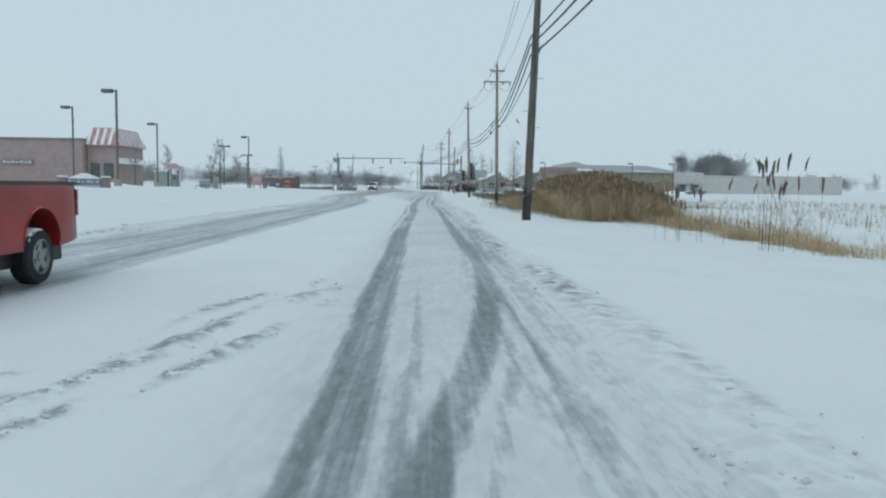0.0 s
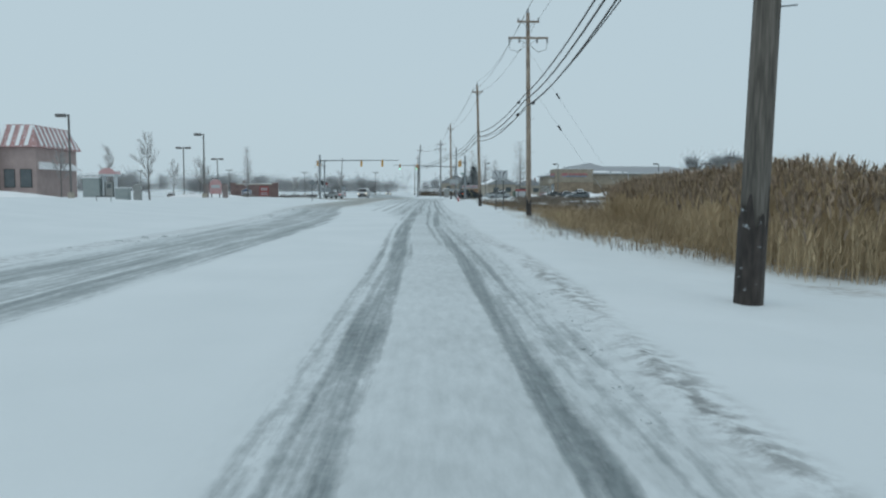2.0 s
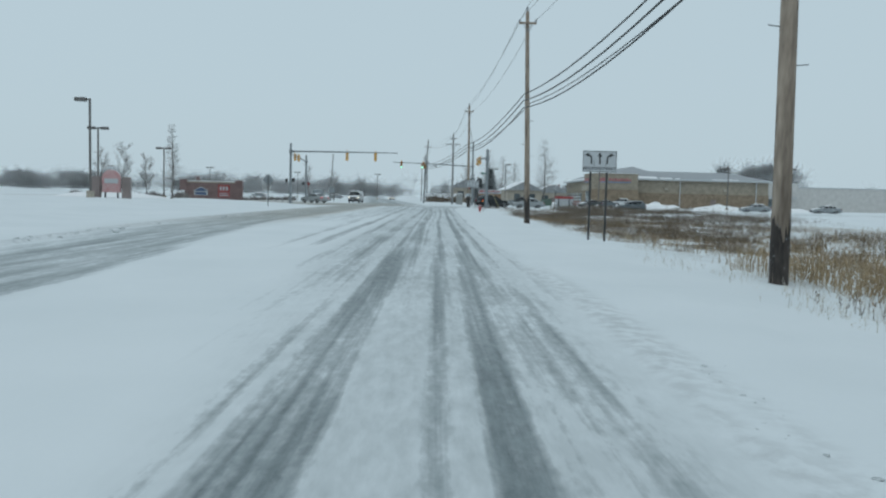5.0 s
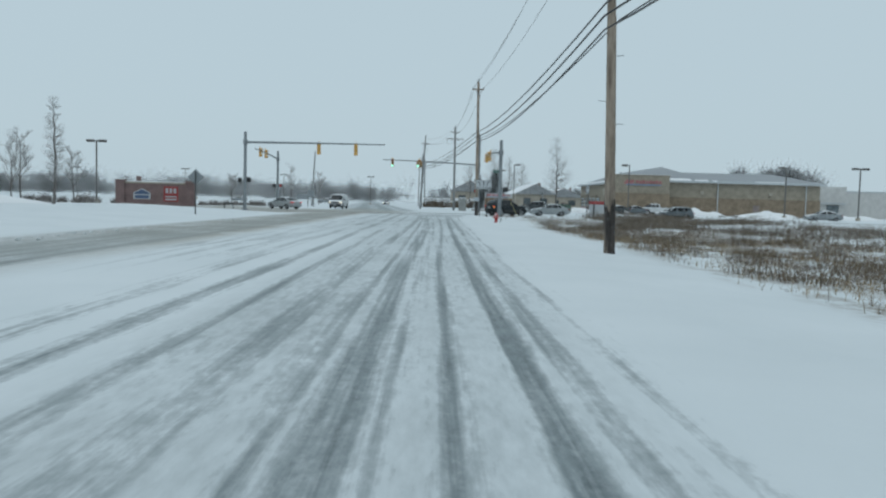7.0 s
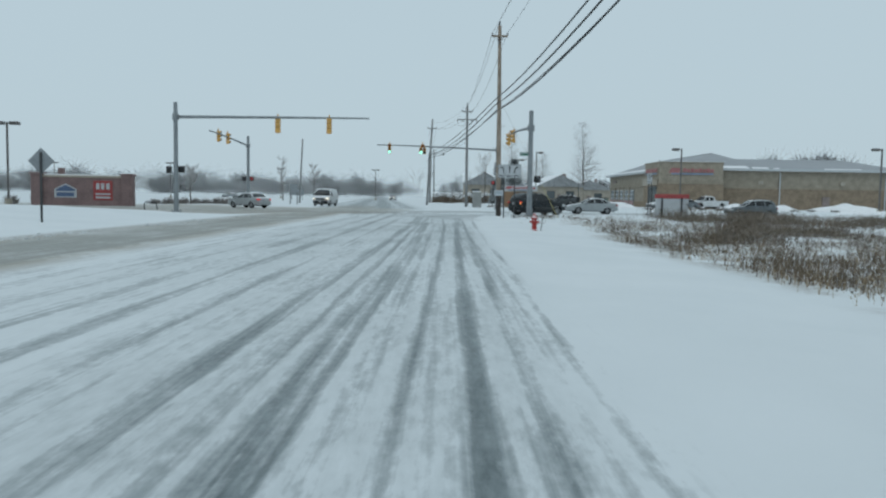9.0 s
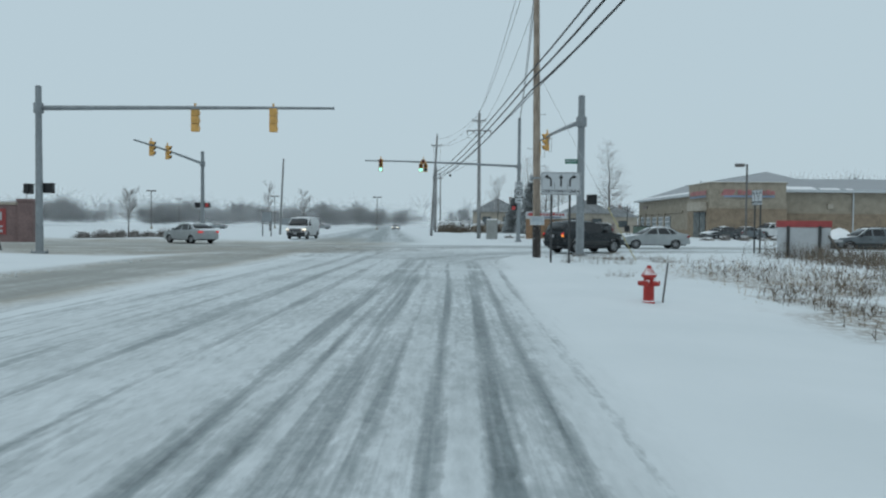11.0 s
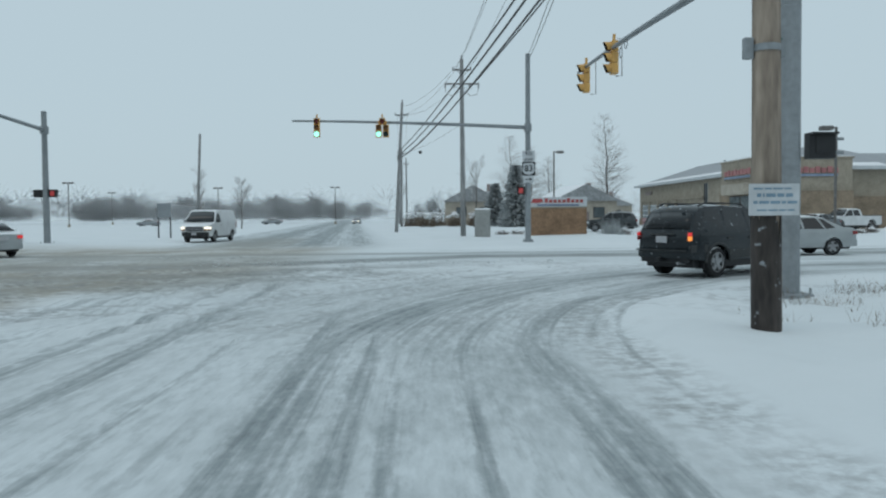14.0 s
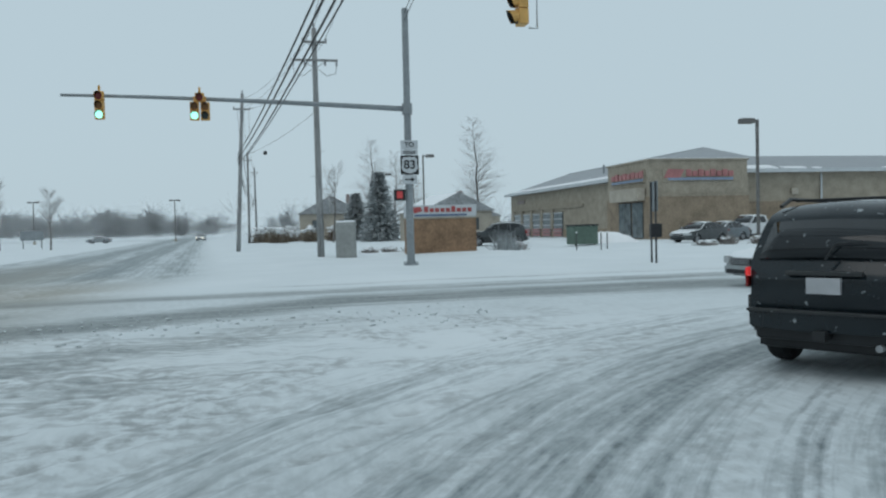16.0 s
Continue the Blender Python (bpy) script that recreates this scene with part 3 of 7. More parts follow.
    clods = np.maximum(clods, 0.9 * smooth(-1.1, -0.5, ce) * (1 - smooth(-0.1, 0.3, ce)) * smooth(144, 149, Y) * (1 - smooth(160, 162, Y)) * (X > 0) * (0.3 + 0.7 * fuzz(X * 1.3, Y * 1.3, 35)))
    clods = np.maximum(clods, 0.62 * smooth(153, 157, Y) * (1 - smooth(169, 171, Y)) * smooth(-6, -3, X) * (1 - smooth(4, 9, X)) * smooth(0.5, 0.75, fuzz(X * 1.1 + 0.5 * Y, Y * 1.0 - 0.4 * X, 33)) * (1 - np.clip(turning * 1.6, 0, 1)))
    clods = np.maximum(clods, 0.8 * sand * smooth(152, 158, Y) * (1 - smooth(172, 178, Y)) * smooth(-16, -12, X) * smooth(0.52, 0.78, fuzz(X * 1.6, Y * 1.3, 36)))
    onroad = np.maximum.reduce([straight, turning, crossing])
    Z = Z - 0.025 * onroad
    lump = np.where(Y < 16, fuzz(X * 4.2, Y * 2.4, 5), fuzz(X * 4.2, Y * np.where(Y < 140, 0.8, 1.6), 5)) ** 2
    Z = Z + clods * (0.004 + (0.055 + 0.04 * (Y < 16)) * lump) + 0.008 * (fuzz(X * 0.9, Y * 0.8, 6) - 0.5)
    # trodden and ploughed lumps in the middle of the junction
    heap = smooth(150, 155, Y) * (1 - smooth(166, 170, Y)) * smooth(-11, -6, X) * (1 - smooth(2, 7, X - 0.5 * (Y - 158))) * (1 - 0.8 * np.clip(turning * 1.8, 0, 1))
    u, w = X * 0.8 + Y * 0.6, -X * 0.6 + Y * 0.8
    rough = 0.55 * np.abs(fuzz(u * 0.9, w * 2.2, 61) - 0.5) * 2 + 0.3 * fuzz(u * 2.4, w * 4.0, 62) + 0.25 * fuzz(X * 5.5, Y * 4.2, 63)
    Z = Z + heap * 0.11 * (rough - 0.45)
    # Low spots of the relief take the dark clod colour, shade included.
    clods = np.maximum(clods, 0.75 * heap * smooth(0.50, 0.30, 0.6 * rough + 0.4 * fuzz(X * 0.5, Y * 0.5, 64)))
    # broken crust on the corner and along the verges
    crust = smooth(0.0, 0.8, ce) * (1 - smooth(5, 9, ce)) * smooth(128, 140, Y) * (X > 1) * (Y < 158.7)
    Z = Z + crust * (0.07 * (fuzz(X * 1.7, Y * 1.7, 81) - 0.5) + 0.05 * (fuzz(X * 4.3, Y * 4.3, 82) - 0.5))
    verge = smooth(2.5, 3.2, X) * (1 - smooth(5.5, 7.5, X)) * (1 - smooth(120, 135, Y))
    Z = Z + verge * (0.06 * (fuzz(X * 1.2, Y * 0.9, 83) - 0.5) + 0.035 * (fuzz(X * 3.6, Y * 2.8, 84) - 0.5))
    # fine crumbs in the ridge beside the right wheel track
    ridge = np.exp(-((X - 2.05 - 0.2 * np.sin(Y * 0.21)) / 0.28) ** 2) * (1 - smooth(60, 80, Y))
    Z = Z + ridge * 0.05 * fuzz(X * 7.0, Y * 4.0, 66)
    # the corner lot lies a little over the road
    Z = Z + (0.06 + 0.07 * smooth(140, 148, Y) * (1 - smooth(1.0, 4.0, ce))) * smooth(-0.1, 0.9, ce) * smooth(118, 140, Y) * (1 - smooth(158.7, 159.3, Y)) * (X > 1)
    Z = Z + 0.12 * smooth(178.4, 179.6, Y) * (1 - smooth(230, 260, Y)) * smooth(1.5, 3.5, xr)
    # thin grey film of slush over the driven lanes
    film = 0.74 * smooth(98, 130, Y) * (1 - smooth(182, 190, Y)) * smooth(-7.0, -4.0, X) * (1 - smooth(1.6, 2.8, X)) * (1 - smooth(160, 166, Y))
    film = np.maximum(film, 0.6 * smooth(3.9, 4.5, -X - W) * (1 - smooth(7.2, 7.9, -X - W)) * (1 - smooth(150, 160, Y)))
    film = np.maximum(film, 0.60 * smooth(-1.2 - 1.6 * smooth(55, 80, Y), -0.2 - 1.6 * smooth(55, 80, Y), X) * (1 - smooth(1.5, 2.3, X)) * (1 - smooth(126, 140, Y)))
    film = film * (0.7 + 0.6 * fuzz(X * 1.6, Y * 0.06, 91))
    film = np.maximum(film, 0.60 * smooth(146, 154, Y) * (1 - smooth(2.0, 2.9, U)) * smooth(-2.6, -1.2, U) * (1 - smooth(20, 40, X)) * (corner_edge(X, Y) < 0.1))
    film = np.maximum(film, 0.55 * smooth(166, 171, Y) * (1 - smooth(175, 178, Y)) * (np.abs(X) < 200))
    film = np.maximum(film, 0.85 * smooth(178, 186, Y) * smooth(0.5, 3.0, -xr) * (1 - smooth(11, 14, -xr)))
    keep = {"film": film, "wear_straight": straight, "wear_turning": turning, "wear_crossing": crossing, "sand": np.clip(sand, 0, 1), "clods": np.clip(clods, 0, 1), "turf": turf}
    zero = np.zeros_like(X)
    vec = {"lane_straight": np.stack([xr, Y, zero], -1), "lane_turning": np.stack([U, V, zero + 7], -1), "lane_crossing": np.stack([Y, X, zero + 3], -1)}
    # which cells are road
    cx, cy = (X[:-1, :-1] + X[1:, 1:]) / 2, (Y[:-1, :-1] + Y[1:, 1:]) / 2
    cxr, cw = cx - bend(cy), wide(cy)
    road = (cxr < 2.6 - 3.0 * smooth(180, 192, cy)) & (-cxr < 8.3 + cw + 3.0 * smooth(180, 192, cy))
    road |= (cy > 146) & (cy < 159) & (corner_edge(cx, cy) < 0) & (cx > 0) & (cx < 16)
    road |= (cy > 158.9) & (cy < 178.9) & (np.abs(cx) < 400)
    road &= (cy < 1200)
    idx = np.arange(n * m).reshape(n, m)
    quads = np.stack([idx[:-1, :-1], idx[:-1, 1:], idx[1:, 1:], idx[1:, :-1]], -1)
    P = np.stack([X, Y, Z], -1).reshape(-1, 3)
    for name, sel, mat, label, cat in (("road", road, SNOW_ROAD, "snow-covered asphalt road with grey slushy wheel tracks", "road"),
                                       ("ground", ~road, SNOW_GROUND, "smooth fresh snow lying over verges and fields", "ground")):
        q = quads[sel]
        used, inv = np.unique(q, return_inverse=True)
        me = bpy.data.meshes.new(name)
        me.vertices.add(len(used))
        me.vertices.foreach_set("co", P[used].astype(np.float32).ravel())
        me.loops.add(q.size)
        me.loops.foreach_set("vertex_index", inv.ravel().astype(np.int32))
        me.polygons.add(len(q))
        me.polygons.foreach_set("loop_start", np.arange(0, q.size, 4, dtype=np.int32))
        me.update(calc_edges=True)
        me.polygons.foreach_set("use_smooth", np.ones(len(q), bool))
        for k, v in keep.items():
            me.attributes.new(k, "FLOAT", "POINT").data.foreach_set("value", v.ravel()[used].astype(np.float32))
        for k, v in vec.items():
            me.attributes.new(k, "FLOAT_VECTOR", "POINT").data.foreach_set("vector", v.reshape(-1, 3)[used].astype(np.float32).ravel())
        me.materials.append(mat)
        tagged(new(name, me), label, cat, kind="structure")


build_ground()


def gz(x, y):
    return float(height(np.array([x]), np.array([y]))[0])

# ---- utility poles and their lines ----
def utility_pole(base, top, arms, wood, label, radius=0.17):
    """base (x, y), top (x, z); arms: (height, half length, insulator drop)."""
    x, y = base
    tx, h = top
    g = gz(x, y)
    ob = thing("utility_pole", label, "utility pole", pose(x, y, 0), "utility poles along the road")
    lean = tx - x

    def at(z):
        return Vector((lean * z / h, 0, z))
    bm = bmesh.new()
    tube(bm, [(0, 0, g - 0.5), at(h * 0.25), at(h * 0.5), at(h * 0.75), at(h)], [radius, radius * 0.92, radius * 0.84, radius * 0.75, radius * 0.66], 12)
    part("pole", bm, wood, ob, rounded=True)
    for z, half, drop in arms:
        p = at(z)
        bm = bmesh.new()
        box(bm, p.x - half, p.x + half, -0.22, -0.11, z - 0.06, z + 0.06, 0.01)
        arm = part("crossarm", bm, wood, ob)
        bm = bmesh.new()
        for s in (-1, 1):
            rod(bm, (p.x + s * half * 0.55, -0.17, z - 0.03), (p.x, -0.15, z - 0.45), 0.018, sides=5)
        part("brace", bm, GALV, arm)
        for s in (-0.93, 0.93) if half < 0.9 else (-0.95, -0.45, 0.45, 0.95):
            bm = bmesh.new()
            if drop:
                rod(bm, (p.x + s * half, -0.17, z - 0.05), (p.x + s * half, -0.17, z - 0.30), 0.05, 0.06, 8)
            else:
                rod(bm, (p.x + s * half, -0.17, z + 0.05), (p.x + s * half, -0.17, z + 0.20), 0.045, 0.055, 8)
            part("insulator", bm, CERAMIC, arm)
        if drop:
            bm = bmesh.new()
            for s in (-1, 1):
                tube(bm, [(p.x + s * half * 0.95, -0.17, z - 0.3), (p.x + s * half * 0.9, -0.15, z - 0.72), (p.x + s * half * 0.5, -0.12, z - 0.86), (p.x + s * 0.2, -0.1, z - 0.5)], 0.014, 4)
            part("jumper_wire", bm, CABLE, arm)
    bm = bmesh.new()
    rod(bm, at(h), at(h) + Vector((0, 0, 0.28)), 0.05, 0.06, 8)
    part("insulator", bm, CERAMIC, ob)
    for z, side in ((3.9, 1), (4.6, -1), (6.0, 1)):
        bm = bmesh.new()
        p = at(z)
        rod(bm, (p.x + side * radius * 0.7, 0, z), (p.x + side * (radius + 0.22), -0.03, z + 0.02), 0.012, sides=5)
        part("step_bolt", bm, GALV, ob)
    bm = bmesh.new()
    rod(bm, (radius * 0.9, -radius * 0.42, g), (at(7.2).x + radius * 0.75, -radius * 0.38, 7.2), 0.009, sides=5)
    part("ground_wire", bm, wood, ob)
    if wood is not POLE_HAZED:
        bm = bmesh.new()
        rnd = random.Random(int(y))
        top = g + rnd.uniform(1.0, 1.5)
        n = 44
        jag = [top + 0.18 * math.sin(k * 2 * math.pi / n * 3 + y) + 0.10 * math.sin(k * 2 * math.pi / n * 8) + rnd.uniform(-0.12, 0.16) for k in range(n)]
        ring = [[bm.verts.new(((radius + 0.004) * math.cos(k * 2 * math.pi / n) + lean * z / h, (radius + 0.004) * math.sin(k * 2 * math.pi / n), z)) for k in range(n) for z in [jag[k] if row else g - 0.4]] for row in (0, 1)]
        for k in range(n):
            bm.faces.new((ring[0][k], ring[0][(k + 1) % n], ring[1][(k + 1) % n], ring[1][k]))
        part("base_wrap", bm, POLE_STAIN, ob, "dark tarred foot", True)
    return ob


ARM_BIG = [(11.0, 1.25, True), (12.0, 0.68, False)]
ARM_SMALL = [(11.75, 0.52, False)]
POLES = [((4.76, 34.07), (5.15, 12.5), ARM_SMALL, POLE_WOOD, 0.19), ((6.82, 72.58), (6.63, 12.55), ARM_BIG, POLE_TAN, 0.17),
         ((5.92, 104.76), (5.56, 12.45), ARM_SMALL, POLE_TAN, 0.17), ((4.38, 152.2), (4.23, 12.45), ARM_SMALL, POLE_TAN, 0.165),
         ((3.48, 198.8), (3.42, 12.8), ARM_BIG, POLE_HAZED, 0.20), ((-2.07, 222.3), (-1.35, 13.2), [(11.9, 0.7, False)], POLE_HAZED, 0.19),
         ((-2.6, 268.0), (-2.5, 12.6), ARM_SMALL, POLE_HAZED, 0.19), ((-2.1, 292.0), (-2.2, 12.6), ARM_SMALL, POLE_HAZED, 0.19), ((-4.5, 330.0), (-4.4, 12.6), ARM_SMALL, POLE_HAZED, 0.19)]
for b, tp, arms, wood, r in POLES:
    kind_of = "tall weathered wooden pole with two crossarms standing in snow" if arms is ARM_BIG else "tall brown wooden pole with a short crossarm in snow"
    utility_pole(b, tp, arms, wood, kind_of, r)


def line_run(name, label, points, sag, radius, sides=5, parts=10):
    """One cable hung from point to point."""
    pts = []
    for a, b in zip(points, points[1:]):
        a, b = Vector(a), Vector(b)
        for k in range(parts):
            s = k / parts
            p = a.lerp(b, s)
            p.z -= sag * 4 * s * (1 - s)
            pts.append(p)
    pts.append(Vector(points[-1]))
    bm = tube(bmesh.new(), pts, radius, sides)
    return tagged(new(name, to_mesh(name, bm, CABLE, True)), label, "cable", "lines along the road")


HANG = [(5.0, -6.0, 7.8)] + [(b[0] + (t[0] - b[0]) * 0.58, b[1], z) for (b, t, *_), z in zip(POLES, (7.8, 7.55, 7.6, 7.8, None, 8.2, 7.6, 7.6, 7.6)) if z]
for dz, dx, r, sag in ((0.0, -0.20, 0.030, 0.6), (-0.38, -0.22, 0.034, 0.7), (-0.5, 0.24, 0.022, 0.55), (-0.8, -0.20, 0.030, 0.75)):
    line_run("telephone_cable", "thick black telephone cable sagging between wooden poles", [(x + dx, y, z + dz) for x, y, z in HANG], sag, r)
line_run("service_wire", "thin slack service wire between two poles", [(3.4, 198.8, 8.2), (-1.6, 222.2, 8.0)], 0.35, 0.012, 4)
for z0, z1 in ((10.5, 11.4), (10.2, 10.6)):
    line_run("service_wire", "thin service wire rising to a signal mast", [(6.5, 187.1, z0), (4.2, 152.3, z1)], 0.5, 0.016, 4)
TOPS = [(5.1, -6.0)] + [(t[0], b[1]) for b, t, *_ in POLES]
line_run("power_line", "thin bare wire along the tops of poles", [(x, y, 12.8) for x, y in TOPS], 0.7, 0.012, 4)
for dx in (-0.48, 0.48):
    line_run("power_line", "thin bare wire carried on pole crossarms", [(x + dx, y, 11.95) for x, y in TOPS], 0.8, 0.012, 4)
for x, y, z in ((6.5, 75.2, 7.4), (6.48, 75.6, 6.65), (6.9, 71.0, 6.9)):
    bm = bmesh.new()
    rod(bm, (0, -0.32, 0), (0, 0.32, 0.02), 0.09, 0.08, 10)
    ob = tagged(new("splice_case", to_mesh("splice_case", bm, BLACK)), "black cylindrical splice case hanging on a cable", "splice case")
    ob.matrix_basis = pose(x - 0.1, y, z - 0.1)
ball = bmesh.new()
bmesh.ops.create_icosphere(ball, subdivisions=2, radius=0.16)
ob = tagged(new("splice_case", to_mesh("splice_case", ball, BLACK, True)), "round black splice case hanging on far cables", "splice case")
ob.matrix_basis = pose(0.45, 214.7, 7.5)
# guy wires
for foot, tip, guard in (((14.5, 75.0, -0.4), (6.72, 72.6, 10.2), False), ((8.1, 150.7, 0.1), (4.3, 152.2, 7.8), True), ((13.0, 73.0, -0.4), (6.75, 72.6, 8.2), False)):
    gy = thing("guy_wire", "thin steel guy wire anchored in the snow", "guy wire")
    bm = rod(bmesh.new(), foot, tip, 0.008, sides=5)
    part("wire", bm, WIRE, gy)
    d = (Vector(tip) - Vector(foot)).normalized()
    if guard:
        part("guard", rod(bmesh.new(), Vector(foot) - 0.1 * d, Vector(foot) + 2.4 * d, 0.017, sides=7), GUY_YELLOW, gy, "faded yellow plastic guard")
    else:
        part("insulator", rod(bmesh.new(), Vector(tip) - 3.6 * d, Vector(tip) - 3.2 * d, 0.05, 0.06, 8), BLACK, gy)

# marker post in the grass
mark = thing("marker_post", "short yellow plastic marker post in dry grass", "marker post", pose(7.62, 66.14, gz(7.62, 66.14)))
part("post", rod(bmesh.new(), (0, 0, -0.2), (0.03, 0, 0.48), 0.055, 0.05, 10), GUY_YELLOW, mark)
part("cap", rod(bmesh.new(), (0.03, 0, 0.48), (0.032, 0, 0.53), 0.056, 0.03, 10), GUY_YELLOW, mark)

# steel strap with a small box on the corner pole
strap = thing("pole_bracket", "small grey steel box strapped to a wooden pole", "bracket", pose(4.34, 152.2, 3.42))
part("strap", rod(bmesh.new(), (0, 0, -0.04), (0, 0, 0.04), 0.162, 0.161, 20, False), GALV, strap)
part("box", one_box(-0.26, -0.16, -0.05, 0.05, -0.12, 0.12, 0.01), GALV, strap)
part("clamp", one_box(0.158, 0.22, -0.04, 0.04, -0.1, 0.1, 0.01), GALV, strap)

# paper notice nailed to the corner pole
note = thing("notice", "weathered handwritten paper notice nailed to a pole", "notice", pose(4.36, 152.02, 1.68))
part("sheet", one_box(-0.29, 0.29, -0.03, -0.018, -0.18, 0.18), PAPER, note)
for row, (z, tall) in enumerate(((0.125, 0.010), (0.05, 0.020), (-0.03, 0.016), (-0.12, 0.009))):
    x = -0.24 + 0.04 * (row % 2)
    while x < 0.2:
        wide_by = 0.02 + 0.03 * ((row * 7 + int(x * 90)) % 4)
        part("writing_bar", one_box(x, x + wide_by, -0.034, -0.0305, z - tall, z + tall), INK, note)
        x += wide_by + 0.018

# ---- traffic signals ----
def signal_head(parent, m, lit=None, columns=((0, 3),)):
    """A yellow head whose lenses face -y. columns: (x, sections)."""
    bm = bmesh.new()
    for cx, count in columns:
        top = 0.535 if count == 3 else (0.60 if count == 1 else 0.24)
        for k in range(count):
            z = top - 0.178 - k * 0.357
            box(bm, cx - 0.17, cx + 0.17, -0.02, 0.20, z - 0.172, z + 0.172, 0.02)
        box(bm, cx - 0.04, cx + 0.04, 0.05, 0.13, top - 0.01, top + 0.22)
    ob = part("signal_head", bm, SIGNAL_YELLOW, parent, "yellow three-lamp signal head" if len(columns) == 1 else "yellow five-lamp signal head")
    ob.matrix_basis = m
    for cx, count in columns:
        top = 0.535 if count == 3 else (0.60 if count == 1 else 0.24)
        for k in range(count):
            z = top - 0.178 - k * 0.357
            on = lit == (cx, k)
            bm = bmesh.new()
            rod(bm, (cx, -0.022, z), (cx, -0.045, z), 0.145, 0.13, 16)
            dark = (LENS_RED if count in (1, 3) else LENS_AMBER, LENS_AMBER if count == 3 else LENS_DARK, LENS_DARK)[k]
            part("lens", bm, GREEN_ON if on else dark, ob, "glowing green lens" if on else "dark unlit lens")
            bm = bmesh.new()
            pts = []
            for a in range(-2, 11):
                ang = math.pi * a / 8
                long_v = 0.26 - 0.10 * abs(ang - math.pi / 2) / (math.pi / 2)
                pts.append((0.158 * math.cos(ang), 0.158 * math.sin(ang), long_v))
            lo = [bm.verts.new((cx + px, -0.02, z + pz)) for px, pz, _ in pts]
            hi = [bm.verts.new((cx + px * 0.98, -0.02 - l, z + pz * 0.98 - 0.01)) for px, pz, l in pts]
            lo2 = [bm.verts.new((cx + px * 0.95, -0.02, z + pz * 0.95)) for px, pz, _ in pts]
            hi2 = [bm.verts.new((cx + px * 0.93, -0.02 - l, z + pz * 0.93 - 0.01)) for px, pz, l in pts]
            for i in range(len(pts) - 1):
                bm.faces.new((lo[i], lo[i + 1], hi[i + 1], hi[i]))
                bm.faces.new((lo2[i], hi2[i], hi2[i + 1], lo2[i + 1])).material_index = 1
                bm.faces.new((hi[i], hi[i + 1], hi2[i + 1], hi2[i]))
            part("visor", bm, [SIGNAL_YELLOW, BLACK], ob)
    return ob


def walk_signal(parent, m, lit):
    bm = one_box(-0.23, 0.23, -0.12, 0.12, -0.23, 0.23, 0.02)
    ob = part("pedestrian_signal", bm, BLACK, parent, "black pedestrian signal box")
    ob.matrix_basis = m
    part("display", one_box(-0.13, 0.11, -0.132, -0.124, -0.14, 0.15), HAND_ON if lit else BLACK, ob, "red hand display" if lit else "")
    part("hood", one_box(-0.23, 0.23, -0.22, -0.125, 0.19, 0.225), BLACK, ob)
    for z in (0.12, -0.12):
        part("bracket", rod(bmesh.new(), (0.23, 0, z), (0.42, 0, z), 0.03, sides=6), GALV, ob)
    return ob


def mast(base, height_m, arm_z, tip, r, label):
    x, y = base
    ob = thing("traffic_signal", label, "traffic signal", pose(x, y, 0), "signal masts at the junction")
    part("pole", rod(bmesh.new(), (0, 0, -0.2), (0, 0, height_m), r, r * 0.78, 16), GALV, ob, rounded=False)
    bm = one_box(-r * 1.6, r * 1.6, -r * 1.6, r * 1.6, -0.15, 0.12, 0.02)
    plate = part("base_plate", bm, GALV, ob)
    for sx in (-1, 1):
        for sy in (-1, 1):
            part("anchor_bolt", rod(bmesh.new(), (sx * r * 1.35, sy * r * 1.35, 0.1), (sx * r * 1.35, sy * r * 1.35, 0.22), 0.025, sides=6), GALV, plate)
    part("cap", rod(bmesh.new(), (0, 0, height_m), (0, 0, height_m + 0.06), r * 0.85, r * 0.6, 16), GALV, ob)
    tx, ty, tz = tip[0] - x, tip[1] - y, tip[2]
    n = 8
    pts = [(tx * k / n, ty * k / n, arm_z + (tz - arm_z) * (1 - (1 - k / n) ** 1.6)) for k in range(n + 1)]
    part("arm", tube(bmesh.new(), pts, [0.115 - 0.06 * k / n for k in range(n + 1)], 10), GALV, ob, rounded=True)
    part("collar", rod(bmesh.new(), (0, 0, arm_z - 0.22), (0, 0, arm_z + 0.22), r * 1.25, r * 1.25, 14), GALV, ob)
    return ob


m_a = mast((-17.85, 155.28), 7.55, 6.60, (-4.5, 155.65, 6.72), 0.17, "galvanised mast with yellow signals over the road")
for hx in (-10.84, -7.27):
    signal_head(m_a, pose(hx + 17.85, 0.40, 6.15, 0, 0, 180))
walk_signal(m_a, pose(-0.48, 0.0, 2.95, 0, 0, 90), False)
walk_signal(m_a, pose(0.30, 0.25, 3.0, 0, 0, 180), False)
m_b = mast((-21.58, 189.3), 7.8, 6.75, (-21.13, 173.5, 7.15), 0.19, "galvanised mast with yellow signals over the side street")
for hy in (177.0, 180.2):
    signal_head(m_b, pose(0.35, hy - 189.3, 6.9, 0, 0, 90))
walk_signal(m_b, pose(-0.45, 0, 3.05, 0, 0, 180), False)
walk_signal(m_b, pose(0.45, -0.05, 3.05, 0, 0, 0), True)
m_c = mast((6.52, 187.1), 10.65, 6.55, (-6.76, 187.0, 6.95), 0.17, "tall galvanised mast with green signals over the road")
signal_head(m_c, pose(-5.38 - 6.52, -0.25, 6.56), lit=(0, 2))
signal_head(m_c, pose(-1.72 - 6.52, -0.25, 6.48), lit=(-0.2, 1), columns=((-0.2, 2), (0.2, 2), (0.0, 1)))
walk_signal(m_c, pose(-0.42, -0.05, 2.98), True)
